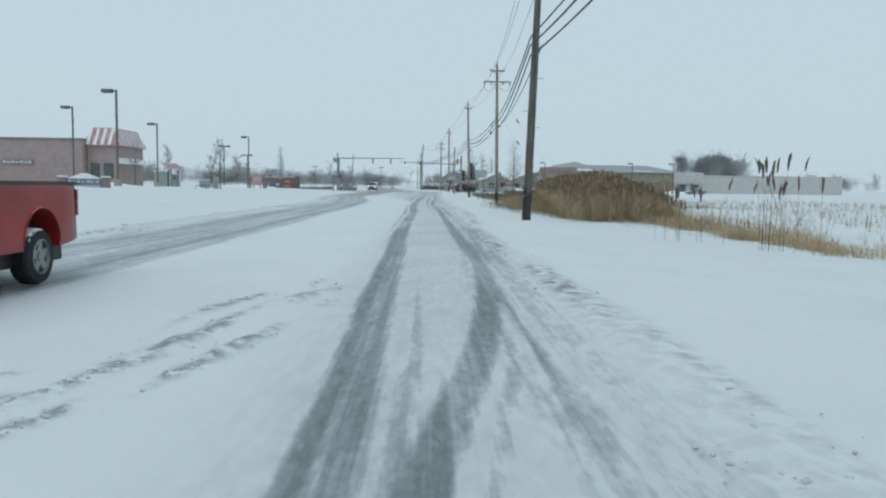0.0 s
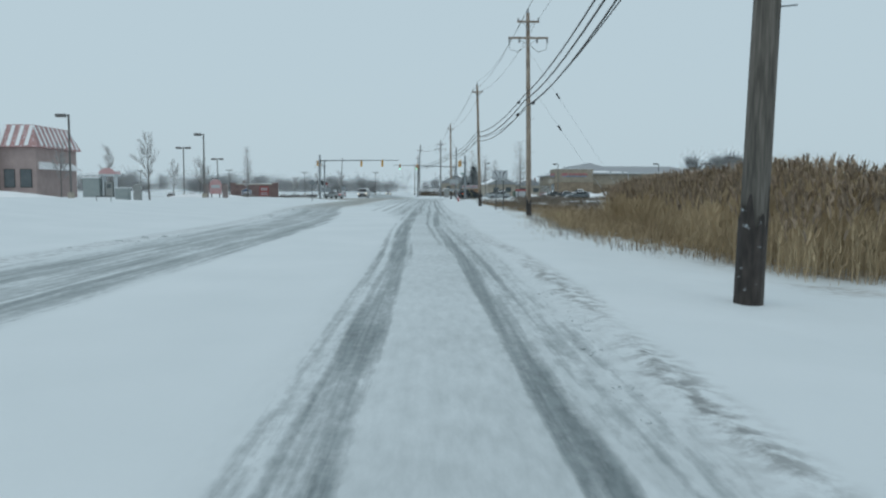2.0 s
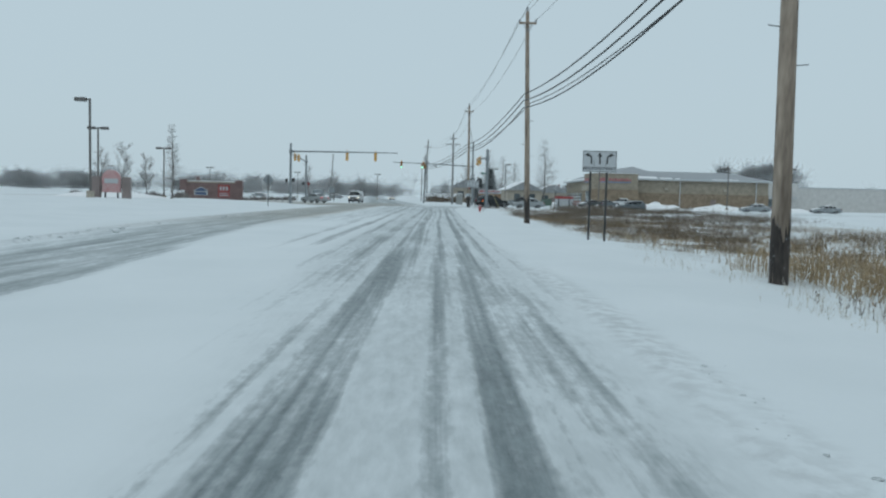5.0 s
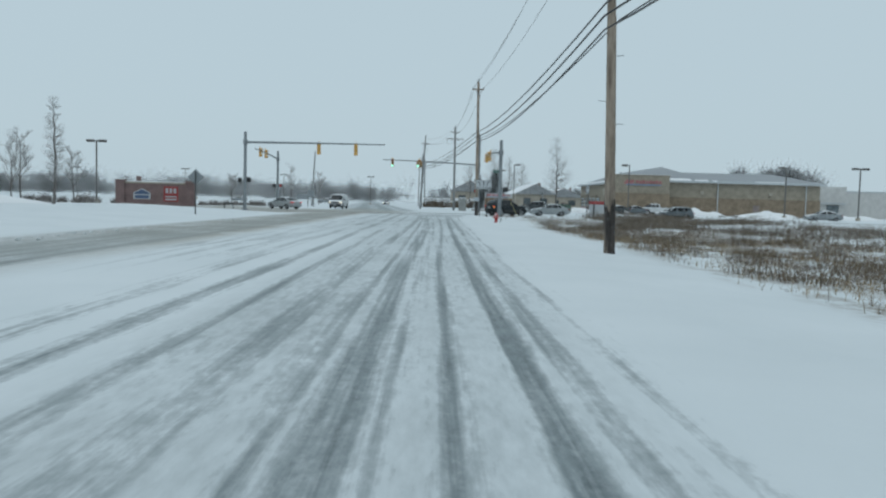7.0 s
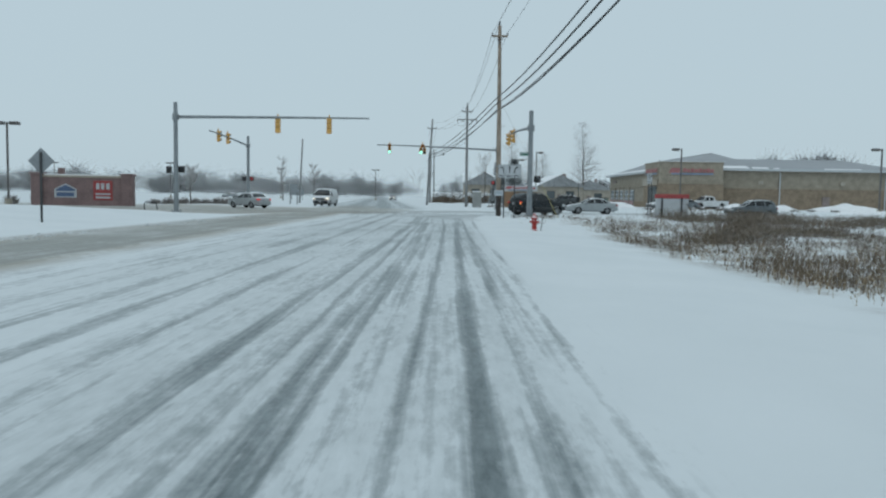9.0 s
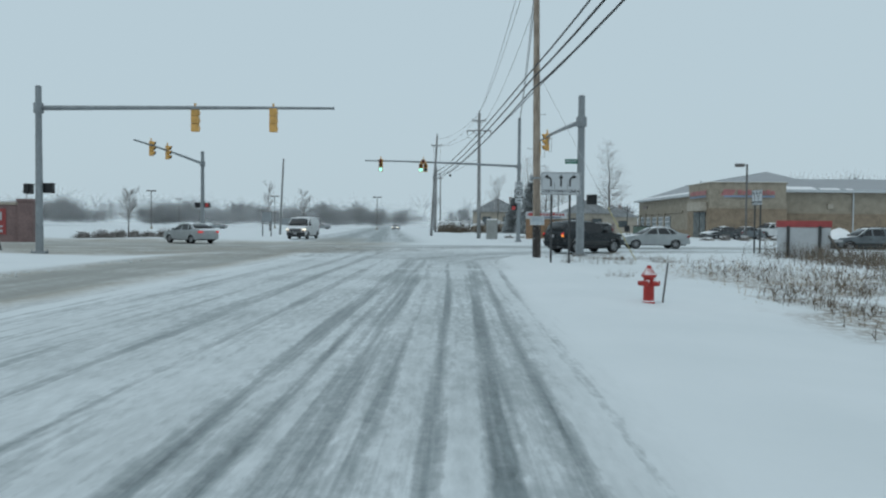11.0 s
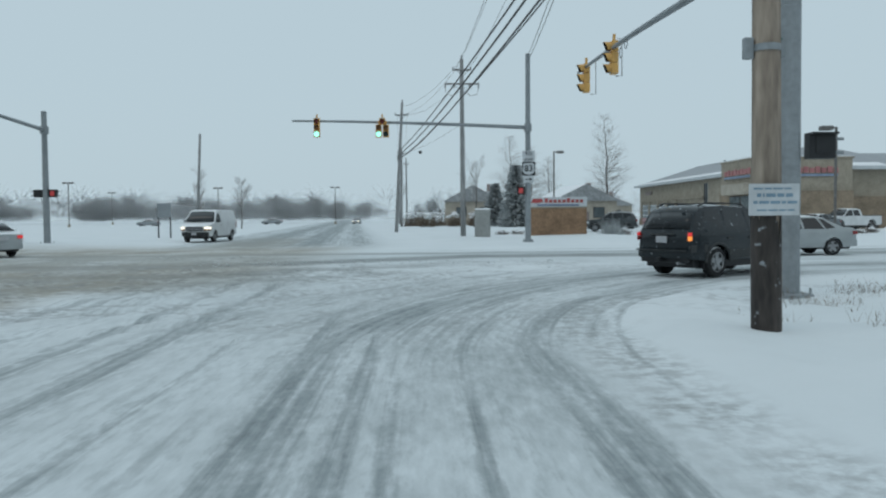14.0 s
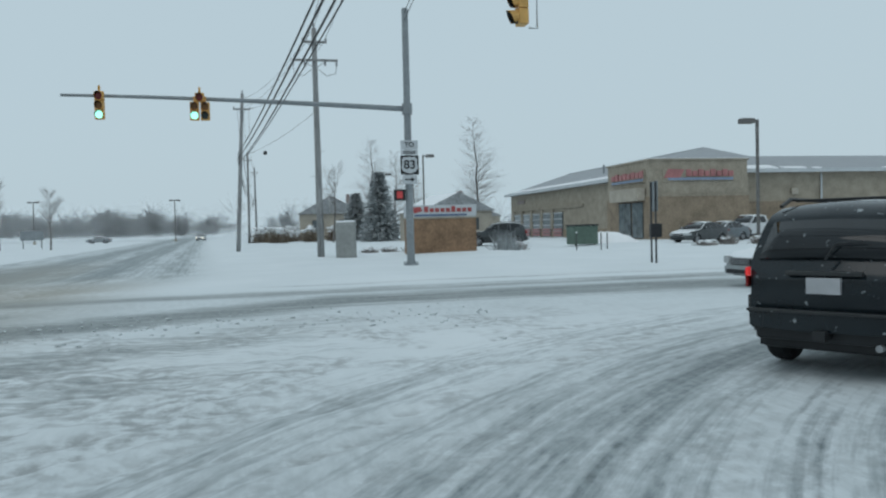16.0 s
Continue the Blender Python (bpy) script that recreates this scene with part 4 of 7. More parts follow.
m_d = mast((6.9, 156.87), 7.52, 6.35, (6.52, 173.2, 7.05), 0.20, "thick galvanised mast with yellow signals beside the corner")
for hy in (172.1, 168.4):
    signal_head(m_d, pose(-0.40 if hy > 170 else -0.30, hy - 156.87, 6.64, 0, 0, -90))
for hy in (172.1, 168.4):
    yy = hy - 156.87
    bm = tube(bmesh.new(), [(-0.1, yy, 7.25), (0.05, yy, 7.25), (0.05, yy, 6.05), (-0.15, yy, 6.05)], 0.025, 5)
    part("mounting_rod", bm, SIGN_WHITE, m_d)
for k, hy in enumerate((166.8, 167.4)):
    bm = bmesh.new()
    pts = [(-0.25, hy - 156.87 + 0.16 * math.cos(a * math.pi / 6), 6.75 - 0.16 * k + 0.16 * math.sin(a * math.pi / 6)) for a in range(13)]
    tube(bm, pts, 0.015, 4)
    part("camera_ring", bm, GALV, m_d)
walk_signal(m_d, pose(0.52, -0.05, 2.72), False)
bm = one_box(-0.29, 0.29, -0.012, 0.012, -0.11, 0.11, 0.006)
plate = part("street_sign", bm, SIGN_GREEN, m_d, "green street name sign with white letters")
plate.matrix_basis = pose(-0.46, -0.03, 4.5)
letters("MAIN ST", 0.135, SIGN_WHITE, plate, pose(0, -0.0145, 0, 90, 0, 0), bold=0.03)


# ---- road signs ----
def arrow(kind_of):
    """An outline of a lane arrow about 0.42 high, centred on x = 0."""
    if kind_of == "up":
        return [[(-0.028, -0.21), (0.028, -0.21), (0.028, 0.08), (-0.028, 0.08)], [(-0.085, 0.07), (0.085, 0.07), (0.0, 0.22)]]
    s = -1 if kind_of == "left" else 1
    stem = [(-0.028, -0.21), (0.028, -0.21), (0.028, -0.02), (-0.028, -0.02)]
    pieces = [stem]
    for k in range(5):
        a0, a1 = math.pi * k / 10, math.pi * (k + 1) / 10
        c = s * 0.14
        pieces.append([(c - s * r * math.cos(a), -0.02 + r * 1.02 * math.sin(a)) for a, r in ((a0, 0.168), (a1, 0.168), (a1, 0.112), (a0, 0.112))])
    pieces.append([(s * 0.10, 0.045), (s * 0.10, 0.195), (s * 0.235, 0.125)])
    return pieces


def lane_sign(x0, x1, y, z0, z1, posts, label, lean=0):
    ob = thing("lane_use_sign", label, "road sign", pose((x0 + x1) / 2, y, 0, 0, 0, lean), "lane signs along the road")
    w, h, zc = (x1 - x0) / 2, (z1 - z0) / 2, (z0 + z1) / 2
    for px in posts:
        bm = bmesh.new()
        cx = px - (x0 + x1) / 2
        box(bm, cx - 0.035, cx + 0.035, 0.025, 0.085, -0.5, z1 - 0.03, 0.006)
        part("post", bm, DARK_STEEL, ob)
        bm = bmesh.new()
        for k in range(7):
            rod(bm, (cx, 0.0245, 0.5 + k * 0.3), (cx, 0.022, 0.5 + k * 0.3), 0.008, sides=6)
        part("post_holes", bm, BLACK, ob)
    plate = part("plate", one_box(-w, w, 0, 0.015, z0, z1, 0.006), SIGN_WHITE, ob)
    bm = bmesh.new()
    t = 0.012
    for a, b, c, d in ((-w + 0.02, w - 0.02, z1 - 0.02 - t, z1 - 0.02), (-w + 0.02, w - 0.02, z0 + 0.02, z0 + 0.02 + t), (-w + 0.02, -w + 0.02 + t, z0 + 0.02, z1 - 0.02), (w - 0.02 - t, w - 0.02, z0 + 0.02, z1 - 0.02)):
        box(bm, a, b, -0.003, -0.0005, c, d)
    part("border", bm, SIGN_BLACK, plate)
    for k, kind_of in enumerate(("left", "up", "right")):
        bm = bmesh.new()
        cx = (-0.62 if k == 0 else 0.60 if k == 2 else 0.0) * w + (0.08 if kind_of == "left" else -0.10 if kind_of == "right" else 0)
        for poly in arrow(kind_of):
            slab(bm, [(cx + a, zc + 0.11 + b) for a, b in poly], 0.0025, "y", -0.003)
        part("arrow", bm, SIGN_BLACK, plate)
        letters("ONLY", 0.138, SIGN_BLACK, plate, pose((-0.655, 0.0, 0.655)[k] * w, -0.003, z0 + 0.13, 90, 0, 0))
    bm = bmesh.new()
    for s in (-1, 1):
        box(bm, s * 0.33 * w - 0.005, s * 0.33 * w + 0.005, -0.003, -0.0005, z0 + 0.08, zc + 0.05)
    part("divider", bm, SIGN_BLACK, plate)
    return ob


lane_sign(3.98, 5.35, 147.32, 2.54, 3.335, (4.35, 4.98), "white lane sign with black arrows on two dark posts")
lane_sign(5.62, 6.86, 86.1, 2.36, 3.13, (5.93, 6.52), "white lane sign with black arrows on two thin posts")

lane_sign(15.5, 16.6, 159.2, 2.6, 3.35, (15.75, 16.35), "white lane sign with black arrows facing the side street", -86)

# diamond warning sign seen from behind
dia = thing("warning_sign", "bare metal back of a diamond warning sign on a dark post", "road sign", pose(-16.03, 133.95, 0))
part("post", one_box(-0.04, 0.04, -0.03, 0.03, -0.2, 3.0, 0.006), DARK_STEEL, dia)
part("plate", slab(bmesh.new(), [(-0.56, 2.62), (0, 2.06), (0.56, 2.62), (0, 3.18)], 0.012, "y", 0.035), GALV, dia)
# route sign on the far mast
route = thing("route_sign", "white route assembly with number and arrow on a mast", "road sign", pose(6.52, 186.86, 0))
part("plate", one_box(-0.36, 0.36, -0.03, -0.015, 4.85, 5.22, 0.005), SIGN_WHITE, route)
letters("TO", 0.28, SIGN_BLACK, route, pose(0, -0.034, 5.04, 90, 0, 0))
part("plate", one_box(-0.36, 0.36, -0.03, -0.015, 4.62, 4.84, 0.005), SIGN_WHITE, route)
for low, high in ((4.68, 4.72), (4.75, 4.78)):
    part("writing_bar", one_box(-0.25, 0.25, -0.034, -0.031, low, high), SIGN_BLACK, route)
part("plate", one_box(-0.38, 0.38, -0.03, -0.015, 3.82, 4.60, 0.005), SIGN_BLACK, route)
shield = [(-0.33, 4.43), (-0.22, 4.55), (-0.1, 4.51), (0, 4.56), (0.1, 4.51), (0.22, 4.55), (0.33, 4.43), (0.30, 4.30), (0.35, 4.1), (0.25, 3.93), (0, 3.86), (-0.25, 3.93), (-0.35, 4.1), (-0.30, 4.30)]
part("shield", slab(bmesh.new(), shield, 0.003, "y", -0.034), SIGN_WHITE, route)
letters("83", 0.50, SIGN_BLACK, route, pose(0, -0.038, 4.21, 90, 0, 0))
part("plate", one_box(-0.30, 0.30, -0.03, -0.015, 3.42, 3.80, 0.005), SIGN_WHITE, route)
bm = bmesh.new()
box(bm, -0.2, 0.08, -0.034, -0.031, 3.58, 3.64)
slab(bm, [(0.06, 3.51), (0.22, 3.61), (0.06, 3.71)], 0.003, "y", -0.034)
part("arrow", bm, SIGN_BLACK, route)

# two backs of signs: beyond the junction at the left and by the side street
for sx, sy, w, z0, z1, ww, lab in ((-18.9, 202.0, 0.52, 1.55, 2.6, 0.45, "grey metal back of a road sign on two posts"), (-32.0, 272.0, 1.5, 1.2, 2.5, 1.2, "wide grey sign board on two posts in snow")):
    sg = thing("road_sign", lab, "road sign", pose(sx, sy, gz(sx, sy)))
    for s in (-1, 1):
        part("post", one_box(s * ww - 0.05, s * ww + 0.05, -0.04, 0.04, -0.3, z1, 0.006), DARK_STEEL, sg)
    part("plate", one_box(-w, w, -0.07, -0.045, z0, z1, 0.006), GALV, sg)
sg = thing("road_sign", "narrow sign seen edge-on on two dark posts", "road sign", pose(14.6, 181.4, 0.1, 0, 0, 78))
for s in (-0.3, 0.3):
    part("post", one_box(s - 0.035, s + 0.035, -0.03, 0.03, -0.3, 3.0, 0.005), DARK_STEEL, sg)
part("plate", one_box(-0.45, 0.45, -0.05, -0.032, 1.9, 3.0, 0.005), GALV, sg)
part("beacon_box", one_box(-0.42, -0.12, -0.2, 0.2, 0.95, 1.45, 0.03), BLACK, sg)

# short wooden stub pole with a thin arm, beyond the junction
stub = thing("wooden_pole", "thin leaning wooden pole with a thin side arm", "pole", pose(-21.5, 219.6, 0))
part("pole", tube(bmesh.new(), [(0, 0, -0.4), (0.22, 0, 5), (0.45, 0, 9.8)], [0.15, 0.13, 0.11], 10), POLE_HAZED, stub, rounded=True)
part("side_arm", rod(bmesh.new(), (0.15, 0, 2.75), (-2.9, 0.4, 3.1), 0.05, sides=6), POLE_HAZED, stub)

# ---- fire hydrant ----
hyd = thing("fire_hydrant", "red fire hydrant half buried in roadside snow", "fire hydrant", pose(4.9, 136.07, -0.1))
bm = bmesh.new()
for (z0, r0), (z1, r1) in zip(((-0.2, 0.13), (0.08, 0.13), (0.1, 0.11), (0.55, 0.105), (0.57, 0.15), (0.62, 0.15), (0.66, 0.12), (0.74, 0.06)), ((0.08, 0.13), (0.1, 0.11), (0.55, 0.105), (0.57, 0.15), (0.62, 0.15), (0.66, 0.12), (0.74, 0.06), (0.80, 0.035))):
    rod(bm, (0, 0, z0), (0, 0, z1), r0, r1, 14, False)
part("barrel", bm, HYDRANT_RED, hyd)
for a in (0, 90, 180):
    d = Vector((math.cos(radians(a + 150)), math.sin(radians(a + 150)), 0))
    part("outlet_cap", rod(bmesh.new(), d * 0.08 + Vector((0, 0, 0.45)), d * 0.21 + Vector((0, 0, 0.45)), 0.07, 0.06, 10), HYDRANT_RED, hyd)
part("marker_rod", rod(bmesh.new(), (0.28, 0.1, -0.2), (0.40, 0.1, 0.85), 0.02, sides=6), BRONZE, hyd)

# ---- car park lamps ----
def area_lamp(x, y, top, heads, mat, label, facing=180):
    g = gz(x, y)
    ob = thing("parking_lamp", label, "lamp post", pose(x, y, 0, 0, 0, facing), "lamp posts")
    part("footing", rod(bmesh.new(), (0, 0, g - 0.3), (0, 0, g + 0.55), 0.32, 0.30, 14), STUCCO, ob, "round concrete footing")
    part("pole", one_box(-0.075, 0.075, -0.075, 0.075, g, top - 0.05, 0.012), mat, ob)
    for s in heads:
        arm = part("arm", one_box(min(0, s * 0.35), max(0, s * 0.35), -0.04, 0.04, top - 0.18, top - 0.10), mat, ob)
        head = part("lamp_head", one_box(min(s * 0.3, s * 1.15), max(s * 0.3, s * 1.15), -0.26, 0.26, top - 0.30, top - 0.02, 0.03), mat, ob)
        part("diffuser", one_box(min(s * 0.38, s * 1.05), max(s * 0.38, s * 1.05), -0.2, 0.2, top - 0.312, top - 0.302), CLEAR, head)
        part("snow_cap", one_box(min(s * 0.33, s * 1.1), max(s * 0.33, s * 1.1), -0.23, 0.23, top - 0.018, top + 0.04, 0.02), SNOW, head)
    return ob


for x, y, top, heads in ((-25.3, 64.8, 8.88, (1,)), (-33.4, 97.4, 8.64, (1,)), (-27.55, 120.9, 8.6, (1,)), (-38.2, 146.9, 8.37, (1, -1)), (-40.2, 174.0, 7.74, (1, -1)), (-37.2, 83.0, 9.2, (1,))):
    area_lamp(x, y, top, heads, BRONZE, "dark bronze square lamp post standing in snow")
for x, y, top, heads in ((29.9, 197.3, 7.76, (1,)), (16.4, 235.0, 9.3, (-1,)), (15.6, 260.0, 9.2, (-1,)), (50.5, 190.0, 7.6, (1,)), (60.0, 188.0, 7.6, (1, -1))):
    area_lamp(x, y, top, heads, BRONZE, "dark lamp post at the edge of a car park")
for x, y in ((-48, 330), (-20, 330), (-70, 300), (-105, 310), (-85, 360)):
    area_lamp(x, y, 9.0, (1, -1), BRONZE, "distant twin-headed lamp post in a snowy car park", 170)

# ---- vehicles ----
def car(name, label, category, m, spec, paint, group=""):
    """A vehicle that points to +y. spec: length profile (y, z), wheel places, widths, windows and lamps."""
    ob = thing(name, label, category, m, group)
    half, belt, roof_in = spec["half"], spec["belt"], spec["roof_in"]
    y_back, y_front = min(p[0] for p in spec["profile"]), max(p[0] for p in spec["profile"])
    z_top = max(p[1] for p in spec["profile"])
    tail_in, nose_in = spec.get("tail_in", 0.10), spec.get("nose_in", 0.16)

    def wide_at(y, z):
        w = half
        w -= nose_in * max(0, (y - (y_front - 0.9)) / 0.9) ** 2.2 + tail_in * max(0, ((y_back + 0.6) - y) / 0.6) ** 2.2
        if z > belt:
            k = (z - belt) / (z_top - belt)
            w -= roof_in * k ** 1.15
        else:
            k = (belt - z) / belt
            w -= 0.09 * max(0, k - 0.45) ** 1.3 + 0.025 * max(0, 0.25 - k) * 4 * 0.4
        return w

    # outline with wheel arches cut from its lower edge
    outline = list(spec["profile"])
    sill, arch_z = spec["sill"], spec.get("arch_z", spec["wheel_r"])
    low = []
    for yc in sorted(spec["wheels"]):
        r = spec["arch"]
        a0 = math.asin(min(1, max(-1, (sill - arch_z) / r)))
        low += [(yc - r * math.cos(a0 + (math.pi - 2 * a0) * k / 10), arch_z + r * math.sin(a0 + (math.pi - 2 * a0) * k / 10)) for k in range(11)]
    outline = outline + low
    bm = bmesh.new()
    lo = [bm.verts.new((-1, y, z)) for y, z in outline]
    hi = [bm.verts.new((1, y, z)) for y, z in outline]
    bm.faces.new(lo)
    bm.faces.new(hi[::-1])
    for i in range(len(outline)):
        j = (i + 1) % len(outline)
        bm.faces.new((lo[i], hi[i], hi[j], lo[j]))
    cuts = [((0, 0, z), (0, 0, 1)) for z in (0.45, 0.6, belt - 0.12, belt, belt + 0.18, belt + 0.36)]
    cuts += [((0, y_front - d, 0), (0, 1, 0)) for d in (0.08, 0.2, 0.4, 0.65, 0.9)] + [((0, y_back + d, 0), (0, 1, 0)) for d in (0.06, 0.18, 0.36, 0.6)]
    cuts += [((x, 0, 0), (1, 0, 0)) for x in (-0.86, -0.6, 0, 0.6, 0.86)]
    for co, no in cuts:
        bmesh.ops.bisect_plane(bm, geom=bm.verts[:] + bm.edges[:] + bm.faces[:], plane_co=co, plane_no=no)
    for v in bm.verts:
        s = v.co.x
        w = wide_at(v.co.y, v.co.z)
        # round the shoulders in plan and the roof across
        v.co.x = s * w
        crown = 1 - abs(s) ** 2.5
        if v.co.z > belt + 0.25:
            v.co.z += 0.05 * crown - 0.02
        if v.co.y > y_front - 0.25:
            v.co.y += 0.07 * crown - 0.05
        if v.co.y < y_back + 0.2 and v.co.z < belt + 0.3:
            v.co.y -= 0.05 * crown - 0.03
    body = part("body", bm, paint, ob)
    for f in body.data.polygons:
        f.use_smooth = True
    body.data.set_sharp_from_angle(angle=radians(32))
    # underside
    part("underbody", one_box(-half * 0.80, half * 0.80, y_back + 0.25, y_front - 0.25, 0.24, 0.62, 0.03), BLACK, ob)
    # wheels
    R, wt, RI = spec["wheel_r"], spec.get("tyre_w", 0.23), spec.get("rim", 0.64)
    for yc in spec["wheels"]:
        part("wheel_housing", one_box(-(half - 0.30), half - 0.30, yc - spec["arch"], yc + spec["arch"], 0.28, arch_z + spec["arch"] - 0.01), BLACK, ob)
        for s in (-1, 1):
            xo = s * (half - 0.015)
            bm = bmesh.new()
            ring = ((0, R * (RI - 0.02)), (0.02, R * 0.93), (0.06, R), (wt - 0.05, R), (wt - 0.01, R * 0.92), (wt, R * 0.6))
            for (d0, r0), (d1, r1) in zip(ring, ring[1:]):
                rod(bm, (xo - s * d0, yc, R), (xo - s * d1, yc, R), r0, r1, 24, False)
            wheel = part("wheel", bm, RUBBER, ob, "black tyre packed with snow", True)
            bm = bmesh.new()
            rod(bm, (xo - s * 0.045, yc, R), (xo - s * 0.12, yc, R), R * 0.64, R * 0.60, 20)
            part("wheel_well", bm, BLACK, wheel)
            bm = bmesh.new()
            for k in range(5):
                a = 2 * math.pi * k / 5 + 0.3
                c, n = Vector((0, math.cos(a), math.sin(a))), Vector((0, -math.sin(a), math.cos(a)))
                q0, q1 = Vector((xo - s * 0.03, yc, R)) + c * R * 0.08, Vector((xo - s * 0.02, yc, R)) + c * R * RI * 0.95
                quad = [q0 + n * 0.06, q0 - n * 0.06, q1 - n * 0.05, q1 + n * 0.05]
                a_v = [bm.verts.new(p) for p in quad]
                b_v = [bm.verts.new(p - Vector((s * 0.03, 0, 0))) for p in quad]
                bm.faces.new(a_v)
                bm.faces.new(b_v[::-1])
                for i in range(4):
                    bm.faces.new((a_v[i], a_v[(i + 1) % 4], b_v[(i + 1) % 4], b_v[i]))
            rod(bm, (xo - s * 0.015, yc, R), (xo - s * 0.06, yc, R), R * 0.17, R * 0.17, 12)
            for d0, d1, r0, r1 in ((0.0, 0.05, R * (RI + 0.02), R * (RI - 0.04)), (0.0, -0.006, R * (RI + 0.02), R * (RI - 0.02))):
                rod(bm, (xo - s * (d0 + 0.002), yc, R), (xo - s * (d1 + 0.002), yc, R), r0, r1, 24, False)
            part("rim", bm, CHROME, wheel)
            # wheel arch trim
            bm = bmesh.new()
            pts = []
            for k in range(13):
                a = math.pi * (k / 12)
                y, z = yc + spec["arch"] * math.cos(a), arch_z + spec["arch"] * math.sin(a)
                pts.append((s * (wide_at(y, z) + 0.004), y, z))
            tube(bm, pts, spec.get("flare", 0.02), 6)
            part("arch_trim", bm, spec.get("trim", paint), ob)

    def side_pane(name, poly, mat, out=0.006, thick=0.02, parent=None):
        for s in (-1, 1):
            bm = bmesh.new()
            a = [bm.verts.new((s * (wide_at(y, z) + out), y, z)) for y, z in poly]
            b = [bm.verts.new((s * (wide_at(y, z) - thick), y, z)) for y, z in poly]
            bm.faces.new(a)
            bm.faces.new(b[::-1])
            for i in range(len(poly)):
                j = (i + 1) % len(poly)
                bm.faces.new((a[i], a[j], b[j], b[i]))
            part(name, bm, mat, ob)

    def cross_pane(name, p0, p1, in0, in1, mat, out=0.035, bow=0.05):
        """A pane across the car from (y, z) p0 up to p1, inset from the sides."""
        bm = bmesh.new()
        n = Vector((0, -(p1[1] - p0[1]), p1[0] - p0[0])).normalized()
        if n.y * (p0[0] - (y_back + y_front) / 2) < 0:
            n = -n
        rows = []
        for (y, z), inset in ((p0, in0), (p1, in1)):
            w = wide_at(y, z) - inset
            rows.append([Vector((w * u, y, z)) + n * (out + bow * (1 - abs(u) ** 2.2) - 0.02) for u in (-1, -0.8, -0.5, 0, 0.5, 0.8, 1)])
        f = [[bm.verts.new(p) for p in r] for r in rows]
        g = [[bm.verts.new(p - n * 0.06) for p in r] for r in rows]
        k = len(f[0])
        for i in range(k - 1):
            bm.faces.new((f[0][i], f[0][i + 1], f[1][i + 1], f[1][i]))
            bm.faces.new((g[0][i], g[1][i], g[1][i + 1], g[0][i + 1]))
            bm.faces.new((f[0][i], g[0][i], g[0][i + 1], f[0][i + 1]))
            bm.faces.new((f[1][i], f[1][i + 1], g[1][i + 1], g[1][i]))
        for i in (0, k - 1):
            bm.faces.new((f[0][i], f[1][i], g[1][i], g[0][i]))
        return part(name, bm, mat, ob, rounded=True)

    for poly in spec["side_glass"]:
        side_pane("side_window", poly, spec.get("glass", GLASS))
    for nm, p0, p1, i0, i1 in spec["end_glass"]:
        cross_pane(nm, p0, p1, i0, i1, spec.get("glass", GLASS))
    for poly in spec.get("cladding", ()):
        side_pane("side_cladding", poly, spec["trim"], 0.012)
    for y in spec.get("door_gaps", ()):
        side_pane("door_gap", [(y - 0.006, sill + 0.08), (y + 0.006, sill + 0.08), (y + 0.006, belt), (y - 0.006, belt)], BLACK, 0.002)
    for y in spec.get("handles", ()):
        side_pane("door_handle", [(y - 0.09, belt - 0.17), (y + 0.09, belt - 0.17), (y + 0.09, belt - 0.13), (y - 0.09, belt - 0.13)], spec.get("trim", paint), 0.03)
    # lamps: name, end, x0, x1, z0, z1, material, label
    for nm, end, x0, x1, z0, z1, mat, lab in spec["lamps"]:
        for s in (-1, 1):
            y = y_back if end < 0 else y_front
            zc = (z0 + z1) / 2
            side = y + (spec.get("lamp_wrap", 0.22) if end < 0 else -0.40)
            w_out = min(x1, wide_at(y, zc) + 0.02)
            bm = bmesh.new()
            pl = [(x0, y + end * 0.03), (w_out, y + end * 0.005), (wide_at(side, zc) + (0.004 if spec.get("lamp_wrap", 0.22) < 0.08 and end < 0 else 0.012), side), (x0, side)]
            slab(bm, [(s * a, b) for a, b in pl], z1 - z0, "z", z0)
            unlit = nm == "indicator" and end < 0 and s < 0
            part(nm, bm, TAIL_OFF if unlit else mat, ob, "" if unlit else lab)
    # bumpers
    for end, z0, z1, out, mat in spec["bumpers"]:
        y = y_back if end < 0 else y_front
        bm = bmesh.new()
        w = wide_at(y + (-end) * 0.1, (z0 + z1) / 2) + 0.015
        pl = [(-w, y - end * 0.4), (-w + 0.01, y - end * 0.12), (-w + 0.07, y + end * out * 0.35), (-w + 0.22, y + end * out * 0.85), (-w * 0.5, y + end * out), (w * 0.5, y + end * out), (w - 0.22, y + end * out * 0.85), (w - 0.07, y + end * out * 0.35), (w - 0.01, y - end * 0.12), (w, y - end * 0.4)]
        slab(bm, pl, z1 - z0, "z", z0)
        bmesh.ops.bevel(bm, geom=[e for e in bm.edges], offset=0.02, segments=2, affect="EDGES")
        part("bumper", bm, mat, ob)
    if "plate_z" in spec:
        z, y = spec["plate_z"], y_back - spec.get("plate_out", 0.06)
        part("number_plate", one_box(-0.16, 0.16, y - 0.01, y + 0.05, z - 0.08, z + 0.08, 0.004), PLATE, ob, "pale plate dusted with snow")
    for z, x, y in spec.get("mirrors", ()):
        for s in (-1, 1):
            xx = wide_at(y, z)
            bm = one_box(min(s * xx, s * (xx + 0.2)), max(s * xx, s * (xx + 0.2)), y - 0.06, y + 0.06, z - 0.02, z + 0.15, 0.025)
            part("wing_mirror", bm, spec.get("mirror_mat", paint), ob)
    if "grille" in spec:
        z0, z1, w = spec["grille"]
